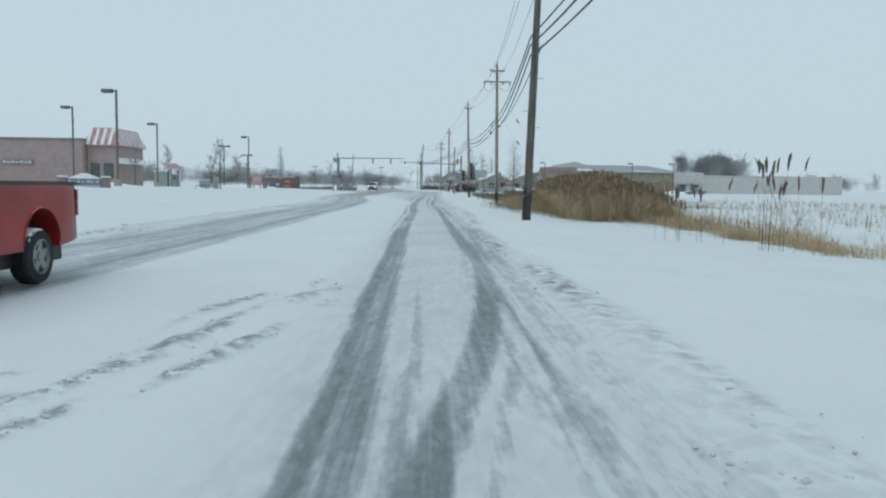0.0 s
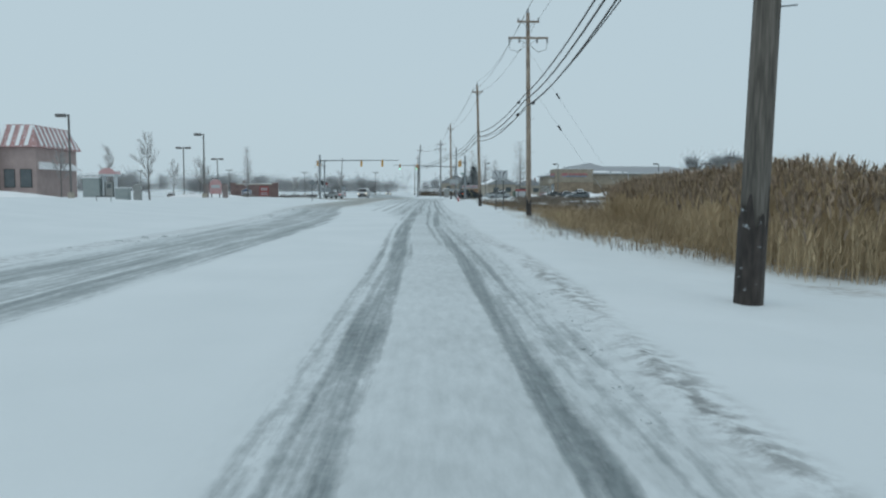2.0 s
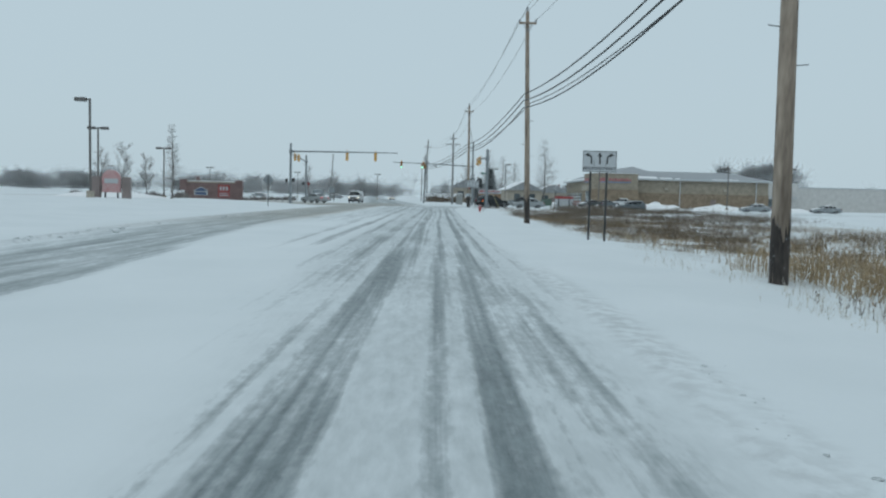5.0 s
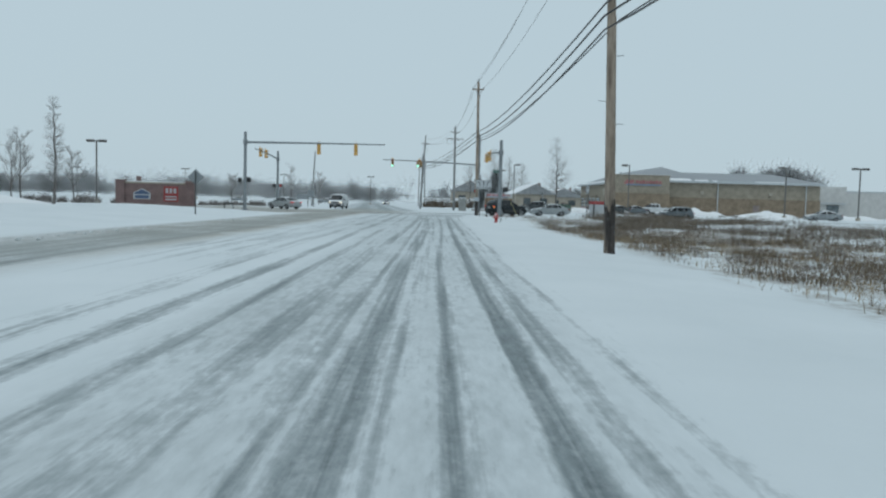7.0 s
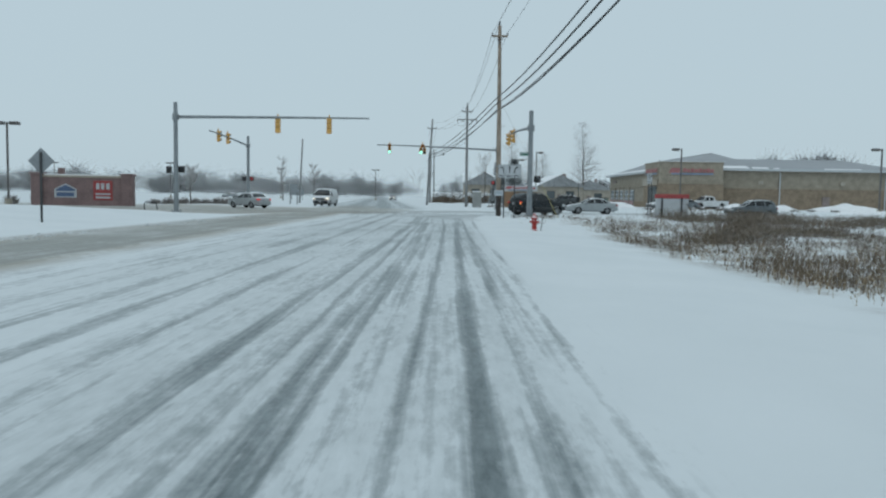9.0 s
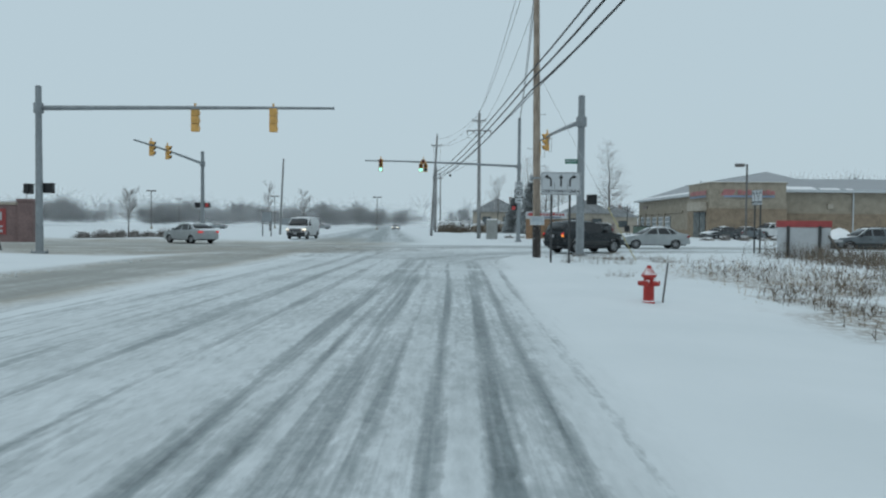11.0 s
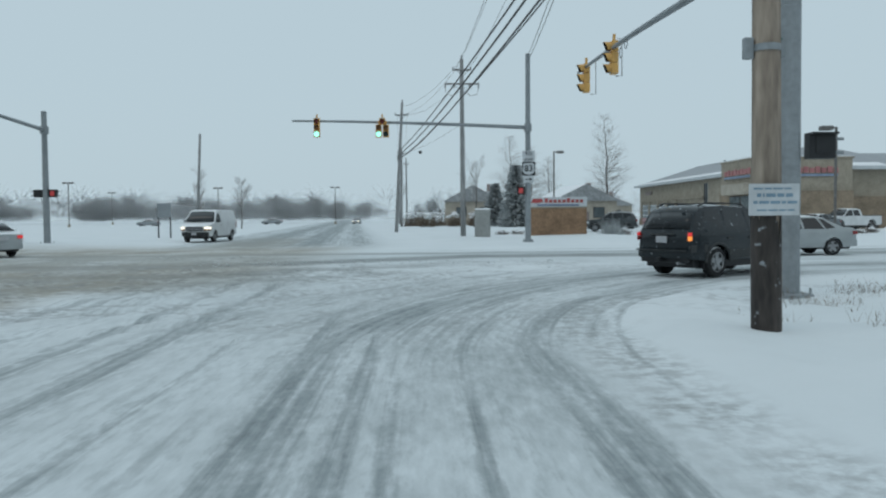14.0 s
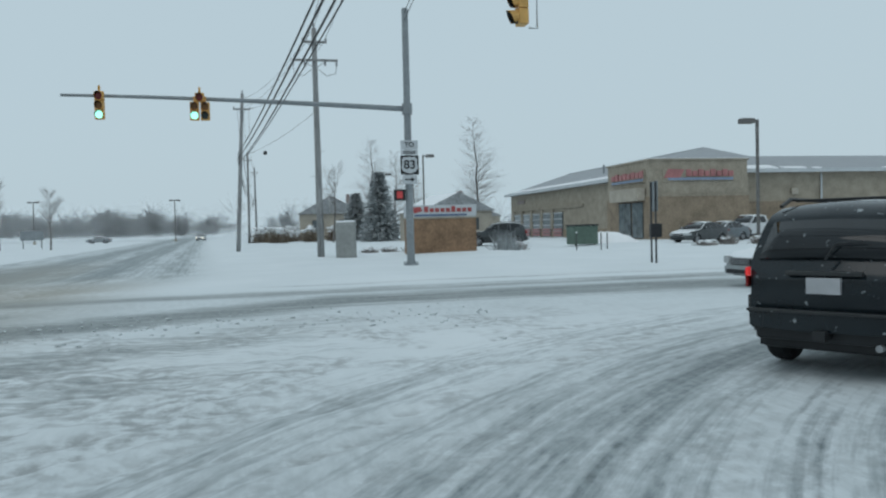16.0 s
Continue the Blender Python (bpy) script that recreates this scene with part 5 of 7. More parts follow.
        g = part("grille", one_box(-w, w, y_front - 0.1, y_front + 0.035, z0, z1, 0.02), BLACK, ob)
        bm = bmesh.new()
        for k in range(1, 4):
            box(bm, -w + 0.03, w - 0.03, y_front + 0.03, y_front + 0.045, z0 + (z1 - z0) * k / 4 - 0.012, z0 + (z1 - z0) * k / 4 + 0.012)
        part("grille_bar", bm, CHROME, g)
    return ob, wide_at


def offroader(m, label="dark mud-spattered SUV turning with its indicator lit", lit=True, paint=SUV_PAINT):
    spec = dict(lamp_wrap=0.10, glass=SUV_GLASS, half=0.90, belt=1.10, roof_in=0.25, sill=0.42, wheel_r=0.37, arch=0.46, wheels=(-1.32, 1.37), tyre_w=0.25, flare=0.035, trim=CLADDING,
                profile=[(2.22, 0.42), (2.28, 0.62), (2.24, 0.92), (2.10, 1.03), (0.98, 1.13), (0.86, 1.16), (0.22, 1.66), (0.0, 1.72), (-0.9, 1.76), (-1.6, 1.73), (-1.84, 1.66), (-1.95, 1.58), (-2.20, 1.12), (-2.27, 1.00), (-2.28, 0.62), (-2.22, 0.46)],
                side_glass=[[(0.62, 1.19), (0.12, 1.62), (-0.12, 1.645), (-0.12, 1.19)], [(-0.22, 1.19), (-0.22, 1.65), (-0.98, 1.655), (-1.02, 1.19)], [(-1.12, 1.19), (-1.08, 1.655), (-1.66, 1.60), (-1.95, 1.20)]],
                end_glass=[("windscreen", (0.86, 1.17), (0.24, 1.65), 0.08, 0.10), ("rear_window", (-2.165, 1.18), (-1.965, 1.555), 0.09, 0.10)],
                cladding=[[(0.92, 0.46), (0.92, 0.68), (-0.88, 0.68), (-0.88, 0.46)], [(-1.72, 0.62), (-1.72, 0.80), (-2.2, 0.80), (-2.2, 0.62)]],
                door_gaps=(0.80, -0.17, -1.06), handles=(-0.02, -0.88),
                lamps=[("tail_lamp", -1, 0.78, 0.92, 1.01, 1.10, TAIL_ON if lit else TAIL_OFF, "lit red tail lamp" if lit else ""), ("indicator", -1, 0.78, 0.92, 0.90, 1.005, AMBER_ON if lit else TAIL_OFF, "lit amber indicator" if lit else ""), ("headlamp", 1, 0.50, 0.86, 0.74, 0.92, HEAD_OFF, "")],
                bumpers=[(-1, 0.48, 0.66, 0.09, paint), (1, 0.42, 0.68, 0.08, CLADDING)], plate_z=0.93, plate_out=0.045, mirrors=((1.14, 0, 0.66),), mirror_mat=BLACK, grille=(0.74, 0.92, 0.42), nose_in=0.16, tail_in=0.15)
    ob, wide_at = car("suv", label, "SUV", m, spec, paint)
    for s in (-1, 1):
        bm = bmesh.new()
        tube(bm, [(s * 0.62, 0.05, 1.70), (s * 0.62, -0.1, 1.79), (s * 0.62, -1.5, 1.81), (s * 0.62, -1.75, 1.73)], 0.022, 6)
        part("roof_rail", bm, BLACK, ob)
    for y in (-0.45, -1.35):
        part("roof_bar", one_box(-0.62, 0.62, y - 0.03, y + 0.03, 1.78, 1.81, 0.01), BLACK, ob)
    part("tailgate_trim", one_box(-0.36, 0.36, -2.345, -2.27, 1.03, 1.075, 0.01), CLADDING, ob)
    part("rear_wiper", tube(bmesh.new(), [(0.02, -2.31, 1.19), (0.1, -2.26, 1.34), (0.34, -2.25, 1.36)], 0.012, 5), BLACK, ob)
    part("bumper_pad", one_box(-0.74, 0.74, -2.40, -2.30, 0.655, 0.685, 0.01), CLADDING, ob, "black step pad")
    for s in (-1, 1):
        part("mud_flap", one_box(s * 0.72 - 0.13, s * 0.72 + 0.13, -1.80, -1.78, 0.22, 0.50), BLACK, ob)
        part("snow_packing", one_box(s * 0.72 - 0.11, s * 0.72 + 0.11, -1.795, -1.70, 0.40, 0.52, 0.03), DIRTY_SNOW, ob, "grey slush packed in the wheel arch")
    part("rear_valance", one_box(-0.70, 0.70, -2.26, -2.12, 0.36, 0.50, 0.03), BLACK, ob)
    part("tow_hitch", one_box(-0.06, 0.06, -2.46, -2.2, 0.40, 0.50, 0.01), BLACK, ob)
    part("exhaust", rod(bmesh.new(), (0.5, -2.34, 0.36), (0.5, -1.9, 0.36), 0.035, sides=10), CHROME, ob)
    return ob


def saloon(name, label, m, paint, tail, head, group=""):
    spec = dict(half=0.885, belt=0.92, roof_in=0.26, sill=0.30, wheel_r=0.32, arch=0.365, wheels=(-1.30, 1.32), tyre_w=0.21,
                profile=[(2.22, 0.32), (2.30, 0.50), (2.24, 0.70), (1.95, 0.80), (1.12, 0.93), (0.98, 0.96), (0.22, 1.38), (-0.1, 1.45), (-0.6, 1.45), (-1.05, 1.38), (-1.62, 1.06), (-2.10, 1.01), (-2.24, 0.94), (-2.28, 0.60), (-2.20, 0.34)],
                side_glass=[[(0.74, 0.98), (0.16, 1.33), (-0.08, 1.375), (-0.12, 0.98)], [(-0.2, 0.98), (-0.17, 1.38), (-0.72, 1.375), (-0.95, 0.98)], [(-1.02, 0.98), (-0.82, 1.36), (-0.98, 1.33), (-1.38, 1.02)]],
                end_glass=[("windscreen", (0.99, 0.97), (0.24, 1.37), 0.06, 0.05), ("rear_window", (-1.60, 1.075), (-1.06, 1.37), 0.06, 0.05)],
                door_gaps=(0.86, -0.16, -1.06), handles=(-0.02, -0.86),
                lamps=[("tail_lamp", -1, 0.56, 0.86, 0.77, 0.90, tail, "lit red tail lamp" if tail is TAIL_ON else ""), ("headlamp", 1, 0.45, 0.86, 0.56, 0.72, head, "lit headlamp" if head is HEAD_ON else "")],
                bumpers=[(-1, 0.34, 0.58, 0.06, paint), (1, 0.30, 0.50, 0.05, paint)], plate_z=0.78, mirrors=((0.96, 0, 0.66),), grille=(0.52, 0.68, 0.38), nose_in=0.22, tail_in=0.14)
    ob, _ = car(name, label, "car", m, spec, paint, group)
    part("lower_grille", one_box(-0.5, 0.5, 2.28, 2.37, 0.32, 0.42, 0.01), BLACK, ob)
    return ob


def van(m):
    spec = dict(half=0.99, belt=1.25, roof_in=0.16, sill=0.38, wheel_r=0.36, arch=0.42, wheels=(-1.72, 1.72), tyre_w=0.24, trim=BLACK,
                profile=[(2.72, 0.42), (2.80, 0.62), (2.76, 1.02), (2.55, 1.10), (1.86, 1.24), (1.80, 1.27), (1.18, 1.98), (0.95, 2.06), (-2.4, 2.08), (-2.66, 1.98), (-2.80, 1.2), (-2.82, 0.6), (-2.75, 0.44)],
                side_glass=[[(1.62, 1.30), (1.14, 1.84), (0.62, 1.86), (0.60, 1.30)]],
                end_glass=[("windscreen", (1.80, 1.29), (1.20, 1.95), 0.05, 0.08), ("rear_window", (-2.79, 1.3), (-2.70, 1.85), 0.15, 0.15)],
                door_gaps=(1.62, 0.52, -0.8), handles=(0.66,),
                lamps=[("headlamp", 1, 0.66, 0.90, 0.86, 0.98, HEAD_ON, "lit headlamp"), ("indicator", 1, 0.62, 0.93, 0.76, 0.83, LENS_AMBER, "unlit amber side lamp"), ("tail_lamp", -1, 0.84, 0.98, 0.9, 1.3, TAIL_OFF, "")],
                bumpers=[(1, 0.42, 0.66, 0.10, BLACK), (-1, 0.42, 0.62, 0.08, BLACK)], mirrors=((1.30, 0, 1.42),), mirror_mat=BLACK, grille=(0.72, 1.0, 0.54), nose_in=0.16, tail_in=0.05)
    ob, _ = car("van", "white panel van with lit headlamps on snowy road", "van", m, spec, WHITE_PAINT)
    part("number_plate", one_box(-0.16, 0.16, 2.90, 2.92, 0.48, 0.62, 0.004), PLATE, ob)
    part("grille_bar", one_box(-0.54, 0.54, 2.84, 2.86, 0.83, 0.88, 0.01), CHROME, ob)
    return ob


def pickup(name, label, m, paint, lamps_on=False):
    spec = dict(half=0.96, belt=1.18, roof_in=0.22, sill=0.46, wheel_r=0.36, arch=0.46, arch_z=0.52, wheels=(-1.62, 1.75), tyre_w=0.26, flare=0.010, lamp_wrap=0.06, rim=0.60,
                profile=[(2.72, 0.50), (2.78, 0.70), (2.74, 1.10), (2.6, 1.16), (1.48, 1.24), (1.40, 1.27), (0.80, 1.82), (0.6, 1.88), (-0.30, 1.88), (-0.48, 1.82), (-0.58, 1.28), (-0.62, 1.275), (-2.72, 1.275), (-2.78, 1.25), (-2.78, 0.68), (-2.72, 0.52)],
                side_glass=[[(1.22, 1.28), (0.78, 1.74), (0.40, 1.77), (0.40, 1.28)], [(0.30, 1.28), (0.30, 1.77), (-0.28, 1.77), (-0.38, 1.28)]],
                end_glass=[("windscreen", (1.40, 1.28), (0.82, 1.80), 0.05, 0.06), ("rear_window", (-0.56, 1.32), (-0.49, 1.76), 0.12, 0.12)],
                door_gaps=(1.36, 0.35, -0.45), handles=(0.45, -0.28),
                lamps=[("tail_lamp", -1, 0.80, 0.935, 0.84, 1.2, TAIL_OFF, "red tail lamp"), ("headlamp", 1, 0.56, 0.94, 0.86, 1.06, HEAD_OFF, "")],
                bumpers=[(1, 0.50, 0.74, 0.10, CHROME), (-1, 0.50, 0.70, 0.12, CHROME)], mirrors=((1.28, 0, 1.16),), mirror_mat=BLACK, grille=(0.76, 1.06, 0.52), nose_in=0.10, tail_in=0.09)
    ob, _ = car(name, label, "pickup truck", m, spec, paint)
    for s in (-1, 1):
        part("bed_rail", one_box(s * 0.90 - 0.045, s * 0.90 + 0.045, -2.76, -0.62, 1.262, 1.295, 0.012), BLACK, ob)
    part("bed_cover", one_box(-0.85, 0.85, -2.72, -0.64, 1.268, 1.285), BLACK, ob)
    part("tailgate_rail", one_box(-0.86, 0.86, -2.80, -2.72, 1.262, 1.31, 0.012), BLACK, ob)
    return ob


offroader(pose(8.2, 163.2, 0, 0, 0, -58))
pickup("pickup_truck", "red pickup truck in the slushy oncoming lane", pose(-5.35, 8.55, 0, 0, 0, 180), RED_CAR)
saloon("sedan", "silver sedan waiting on the snowy side street", pose(14.15, 171.9, 0, 0, 0, 92), SILVER_PAINT, TAIL_OFF, HEAD_OFF)
saloon("sedan", "silver sedan with red tail lamps turning across the junction", pose(-18.0, 175.7, 0, 0, 0, 54), SILVER_PAINT, TAIL_ON, HEAD_OFF)
van(pose(-13.7, 195.2, 0, 0, 0, 176))
# Slate paint replaces near-black here to give this SUV its haze.
offroader(pose(30.2, 175.8, -0.25, 0, 0, 88), "dark snow-dusted SUV parked by the side street", False, BLUE_CAR)
saloon("sedan", "dark blue sedan parked beside the repair shop", pose(29.6, 203.5, 0.1, 0, 0, 112), DARK_CAR, TAIL_OFF, HEAD_OFF, "parked cars")
saloon("sedan", "slate blue sedan parked beside the repair shop", pose(32.9, 206.0, 0.1, 0, 0, 112), BLUE_CAR, TAIL_OFF, HEAD_OFF, "parked cars")
pickup("pickup_truck", "white pickup truck parked beside the repair shop", pose(37.2, 208.5, 0.1, 0, 0, 105), WHITE_PAINT)
offroader(pose(17.5, 212.0, 0.1, 0, 0, 75), "dark parked SUV beyond a brick sign", False, DARK_CAR)
for x, y in ((-56, 305), (-33, 318), (52, 182), (64, 183)):
    saloon("sedan", "distant snow-covered parked car, paint paled for haze", pose(x, y, gz(x, y), 0, 0, 85), HAZED_SNOWY_CAR, TAIL_OFF, HEAD_OFF, "parked cars")
saloon("sedan", "distant silver car with lit headlamps on the road", pose(-15.0, 332.0, 0, 0, 0, 176), SILVER_PAINT, TAIL_OFF, HEAD_ON)

# ---- buildings ----
def windows_on(parent, face, at, spans, z0, z1, mat=None, depth=0.06, name="window"):
    """Framed panes on a wall: face 'y' (looks to -y) or 'x' (looks to -x); spans are pairs along the wall."""
    for a, b in spans:
        def bx(u0, u1, d0, d1, w0, w1, bev=0.0):
            return one_box(u0, u1, at + d0, at + d1, w0, w1, bevel=bev) if face == "y" else one_box(at + d0, at + d1, u0, u1, w0, w1, bevel=bev)
        w = part(name, bx(a, b, -depth, 0.02, z0, z1), DARK_STEEL, parent)
        n = max(1, round((b - a) / 1.3))
        for k in range(n):
            u0, u1 = a + 0.08 + (b - a - 0.08) * k / n, a + (b - a - 0.08) * (k + 1) / n
            part("pane", bx(u0, u1, -depth - 0.012, -depth + 0.01, z0 + 0.08, z1 - 0.08), mat or CLEAR, w)


def hip_roof(bm, x0, x1, y0, y1, z0, zr, over, ridge_axis, inset):
    x0, x1, y0, y1 = x0 - over, x1 + over, y0 - over, y1 + over
    if ridge_axis == "x":
        r = [(x0 + inset, (y0 + y1) / 2, zr), (x1 - inset, (y0 + y1) / 2, zr)]
    else:
        r = [((x0 + x1) / 2, y0 + inset, zr), ((x0 + x1) / 2, y1 - inset, zr)]
    c = [bm.verts.new(p) for p in ((x0, y0, z0), (x1, y0, z0), (x1, y1, z0), (x0, y1, z0))]
    d = [bm.verts.new((v.co.x, v.co.y, z0 - 0.25)) for v in c]
    r = [bm.verts.new(p) for p in r]
    if ridge_axis == "x":
        faces = ((c[0], c[1], r[1], r[0]), (c[2], c[3], r[0], r[1]), (c[3], c[0], r[0]), (c[1], c[2], r[1]))
    else:
        faces = ((c[1], c[2], r[1], r[0]), (c[3], c[0], r[0], r[1]), (c[0], c[1], r[0]), (c[2], c[3], r[1]))
    for f in faces:
        bm.faces.new(f)
    for i in range(4):
        bm.faces.new((c[i], d[i], d[(i + 1) % 4], c[(i + 1) % 4]))
    bm.faces.new(d)
    return bm


def repair_shop():
    ob = thing("repair_shop", "tan block car repair shop with grey hip roof and red signs", "building", pose(0, 0, 0))
    part("wall", one_box(36, 70.1, 219, 231, -0.3, 6.0), TAN_BLOCK, ob)
    part("wing_wall", one_box(36, 50, 231.002, 267, -0.3, 6.0), TAN_BLOCK, ob)
    part("plinth", one_box(35.92, 70.18, 218.92, 231.0, -0.3, 3.3), TAN_BRICK_PALE, ob, "browner split-face blocks")
    part("plinth_cap", one_box(35.90, 70.20, 218.90, 231.0, 3.302, 3.42, 0.01), TAN_BLOCK, ob)
    part("wing_plinth", one_box(35.92, 50.08, 231.002, 267.08, -0.3, 1.0), TAN_BRICK_PALE, ob)
    roof = part("roof", hip_roof(bmesh.new(), 36, 70.1, 219, 231, 6.25, 8.05, 0.7, "x", 6.9), SHINGLE, ob, "grey shingle roof streaked with snow")
    part("wing_roof", hip_roof(bmesh.new(), 36, 50, 219.3, 267, 6.21, 8.90, 0.66, "y", 6.0), SHINGLE, ob)
    part("ridge_cap", tube(bmesh.new(), [(43, 225.0, 8.91), (43, 261.4, 8.91)], 0.07, 6), SHINGLE, ob)
    for x in (39.0, 46.2):
        part("roof_vent", rod(bmesh.new(), (x, 240, 7.0), (x, 240, 8.5), 0.12, 0.12, 8), GALV, ob)
    for a in ((35.2, 70.9, 218.2, 218.28), (35.2, 35.28, 218.28, 267.8)):
        part("fascia", one_box(*a, 5.95, 6.28), SIGN_WHITE, ob)
    for x0, x1, d in ((42.4, 46.6, 1.5), (47.2, 49.6, 0.8), (50.4, 51.2, 0.5), (58.0, 63.5, 0.35)):
        part("snow_patch", slab(bmesh.new(), [(218.35, 6.27), (218.35 + d, 6.27 + 0.27 * d), (218.35 + d, 6.34 + 0.27 * d), (218.4, 6.40)], x1 - x0, "x", x0), SNOW, roof)
    part("snow_patch", slab(bmesh.new(), [(35.35, 6.30), (36.3, 6.62), (36.3, 6.70), (35.4, 6.44)], 40.0, "y", 225.0), SNOW, roof)
    tower = part("tower", one_box(32.5, 41.9, 216.2, 224.6, -0.3, 6.9), TAN_BLOCK, ob)
    part("coping", one_box(32.38, 42.02, 216.08, 224.72, 6.902, 7.05, 0.02), TAN_BLOCK, tower)
    part("snow_line", one_box(32.42, 41.98, 216.1, 224.68, 7.052, 7.10, 0.02), SNOW, tower)
    part("tower_plinth", one_box(32.4, 42.0, 216.1, 224.7, -0.3, 3.8), TAN_BRICK_PALE, tower, "browner split-face blocks")
    part("tower_band", one_box(32.38, 42.02, 216.08, 224.72, 3.802, 3.95, 0.01), TAN_BLOCK, tower)
    sign = part("sign_face", one_box(33.7, 40.6, 216.12, 216.19, 5.1, 6.2), TAN_BLOCK, ob)
    bm = bmesh.new()
    slab(bm, [(33.8, 5.4), (35.3, 5.4), (35.7, 6.1), (34.2, 6.15)], 0.08, "y", 216.03)
    part("sign_emblem", bm, SHOP_RED, sign)
    for k in range(8):
        part("sign_bar", one_box(35.9 + k * 0.58, 36.38 + k * 0.58, 216.02, 216.118, 5.5, 6.1 - 0.12 * (k % 2), 0.02), SHOP_RED, sign)
    part("sign_band", one_box(34.2, 40.4, 216.03, 216.118, 5.18, 5.4), PALE_BLUE, sign)
    sign2 = part("sign_face", one_box(32.40, 32.49, 216.9, 223.8, 5.1, 6.2), TAN_BLOCK, ob)
    for k in range(8):
        part("sign_bar", one_box(32.30, 32.398, 217.1 + k * 0.82, 217.75 + k * 0.82, 5.5, 6.1 - 0.1 * (k % 2), 0.02), SHOP_RED, sign2)
    part("sign_band", one_box(32.31, 32.398, 217.2, 223.4, 5.2, 5.4), PALE_BLUE, sign2)
    part("entrance_block", one_box(31.6, 32.38, 216.8, 222.4, 3.5, 4.6, 0.03), STUCCO, ob)
    windows_on(ob, "x", 32.4, [(217.2, 219.3), (219.5, 222.0)], 0.2, 3.4, SHOP_GLASS, name="shop_window")
    for k in range(5):
        y0 = 245.6 + k * 4.1
        bay = part("bay_door", one_box(35.86, 36.02, y0, y0 + 3.0, 0.0, 3.15), SHOP_GLASS, ob, "glazed overhead door")
        for j in range(5):
            part("door_rail", one_box(35.82, 35.858, y0, y0 + 3.0, 0.75 * j + 0.0, 0.75 * j + 0.12), SIGN_WHITE, bay)
        for j in range(3):
            part("red_panel", one_box(35.73, 35.815, y0 + 0.1, y0 + 2.9, 0.15 + 0.36 * j, 0.4 + 0.36 * j, 0.02), SHOP_RED, bay)
        part("pilaster", one_box(35.78, 35.98, y0 + 3.15, y0 + 3.95, 1.01, 3.6), TAN_BLOCK, ob)
    part("lintel_band", one_box(35.82, 35.98, 239.0, 266.5, 3.65, 3.95), TAN_BLOCK, ob)
    part("address_panel", one_box(35.86, 35.98, 260.5, 263.5, 4.7, 5.2), BRICK_DARK, ob)
    for x in (51.5, 67.5):
        part("downpipe", one_box(x - 0.08, x + 0.08, 218.78, 218.895, 0.2, 5.9, 0.02), SIGN_WHITE, ob)
    for x in (48.6, 61.0):
        part("wall_lamp", one_box(x - 0.35, x + 0.35, 218.7, 218.95, 3.9, 4.5, 0.04), STUCCO, ob)
    part("side_door", one_box(58.0, 59.1, 218.80, 218.915, 0, 2.15), BRICK_DARK, ob)
    return ob


def far_store():
    ob = thing("store", "long block store behind the repair shop, paled for haze", "building", pose(0, 0, 0))
    part("wall", one_box(74, 130, 240, 262, -0.3, 5.6), PALE_BLOCK, ob)
    part("coping", one_box(73.9, 130.1, 239.9, 262.1, 5.602, 5.8, 0.02), SIGN_WHITE, ob)
    part("raised_front", one_box(77, 86, 239.6, 241, -0.3, 6.6), PALE_BLOCK, ob)
    windows_on(ob, "y", 239.6, [(78.5, 80.5), (82.0, 84.5)], 0.3, 2.8, SHOP_GLASS, name="shop_window")
    part("canopy", one_box(77.5, 85.5, 238.6, 239.5, 3.0, 3.25, 0.02), SIGN_WHITE, ob)


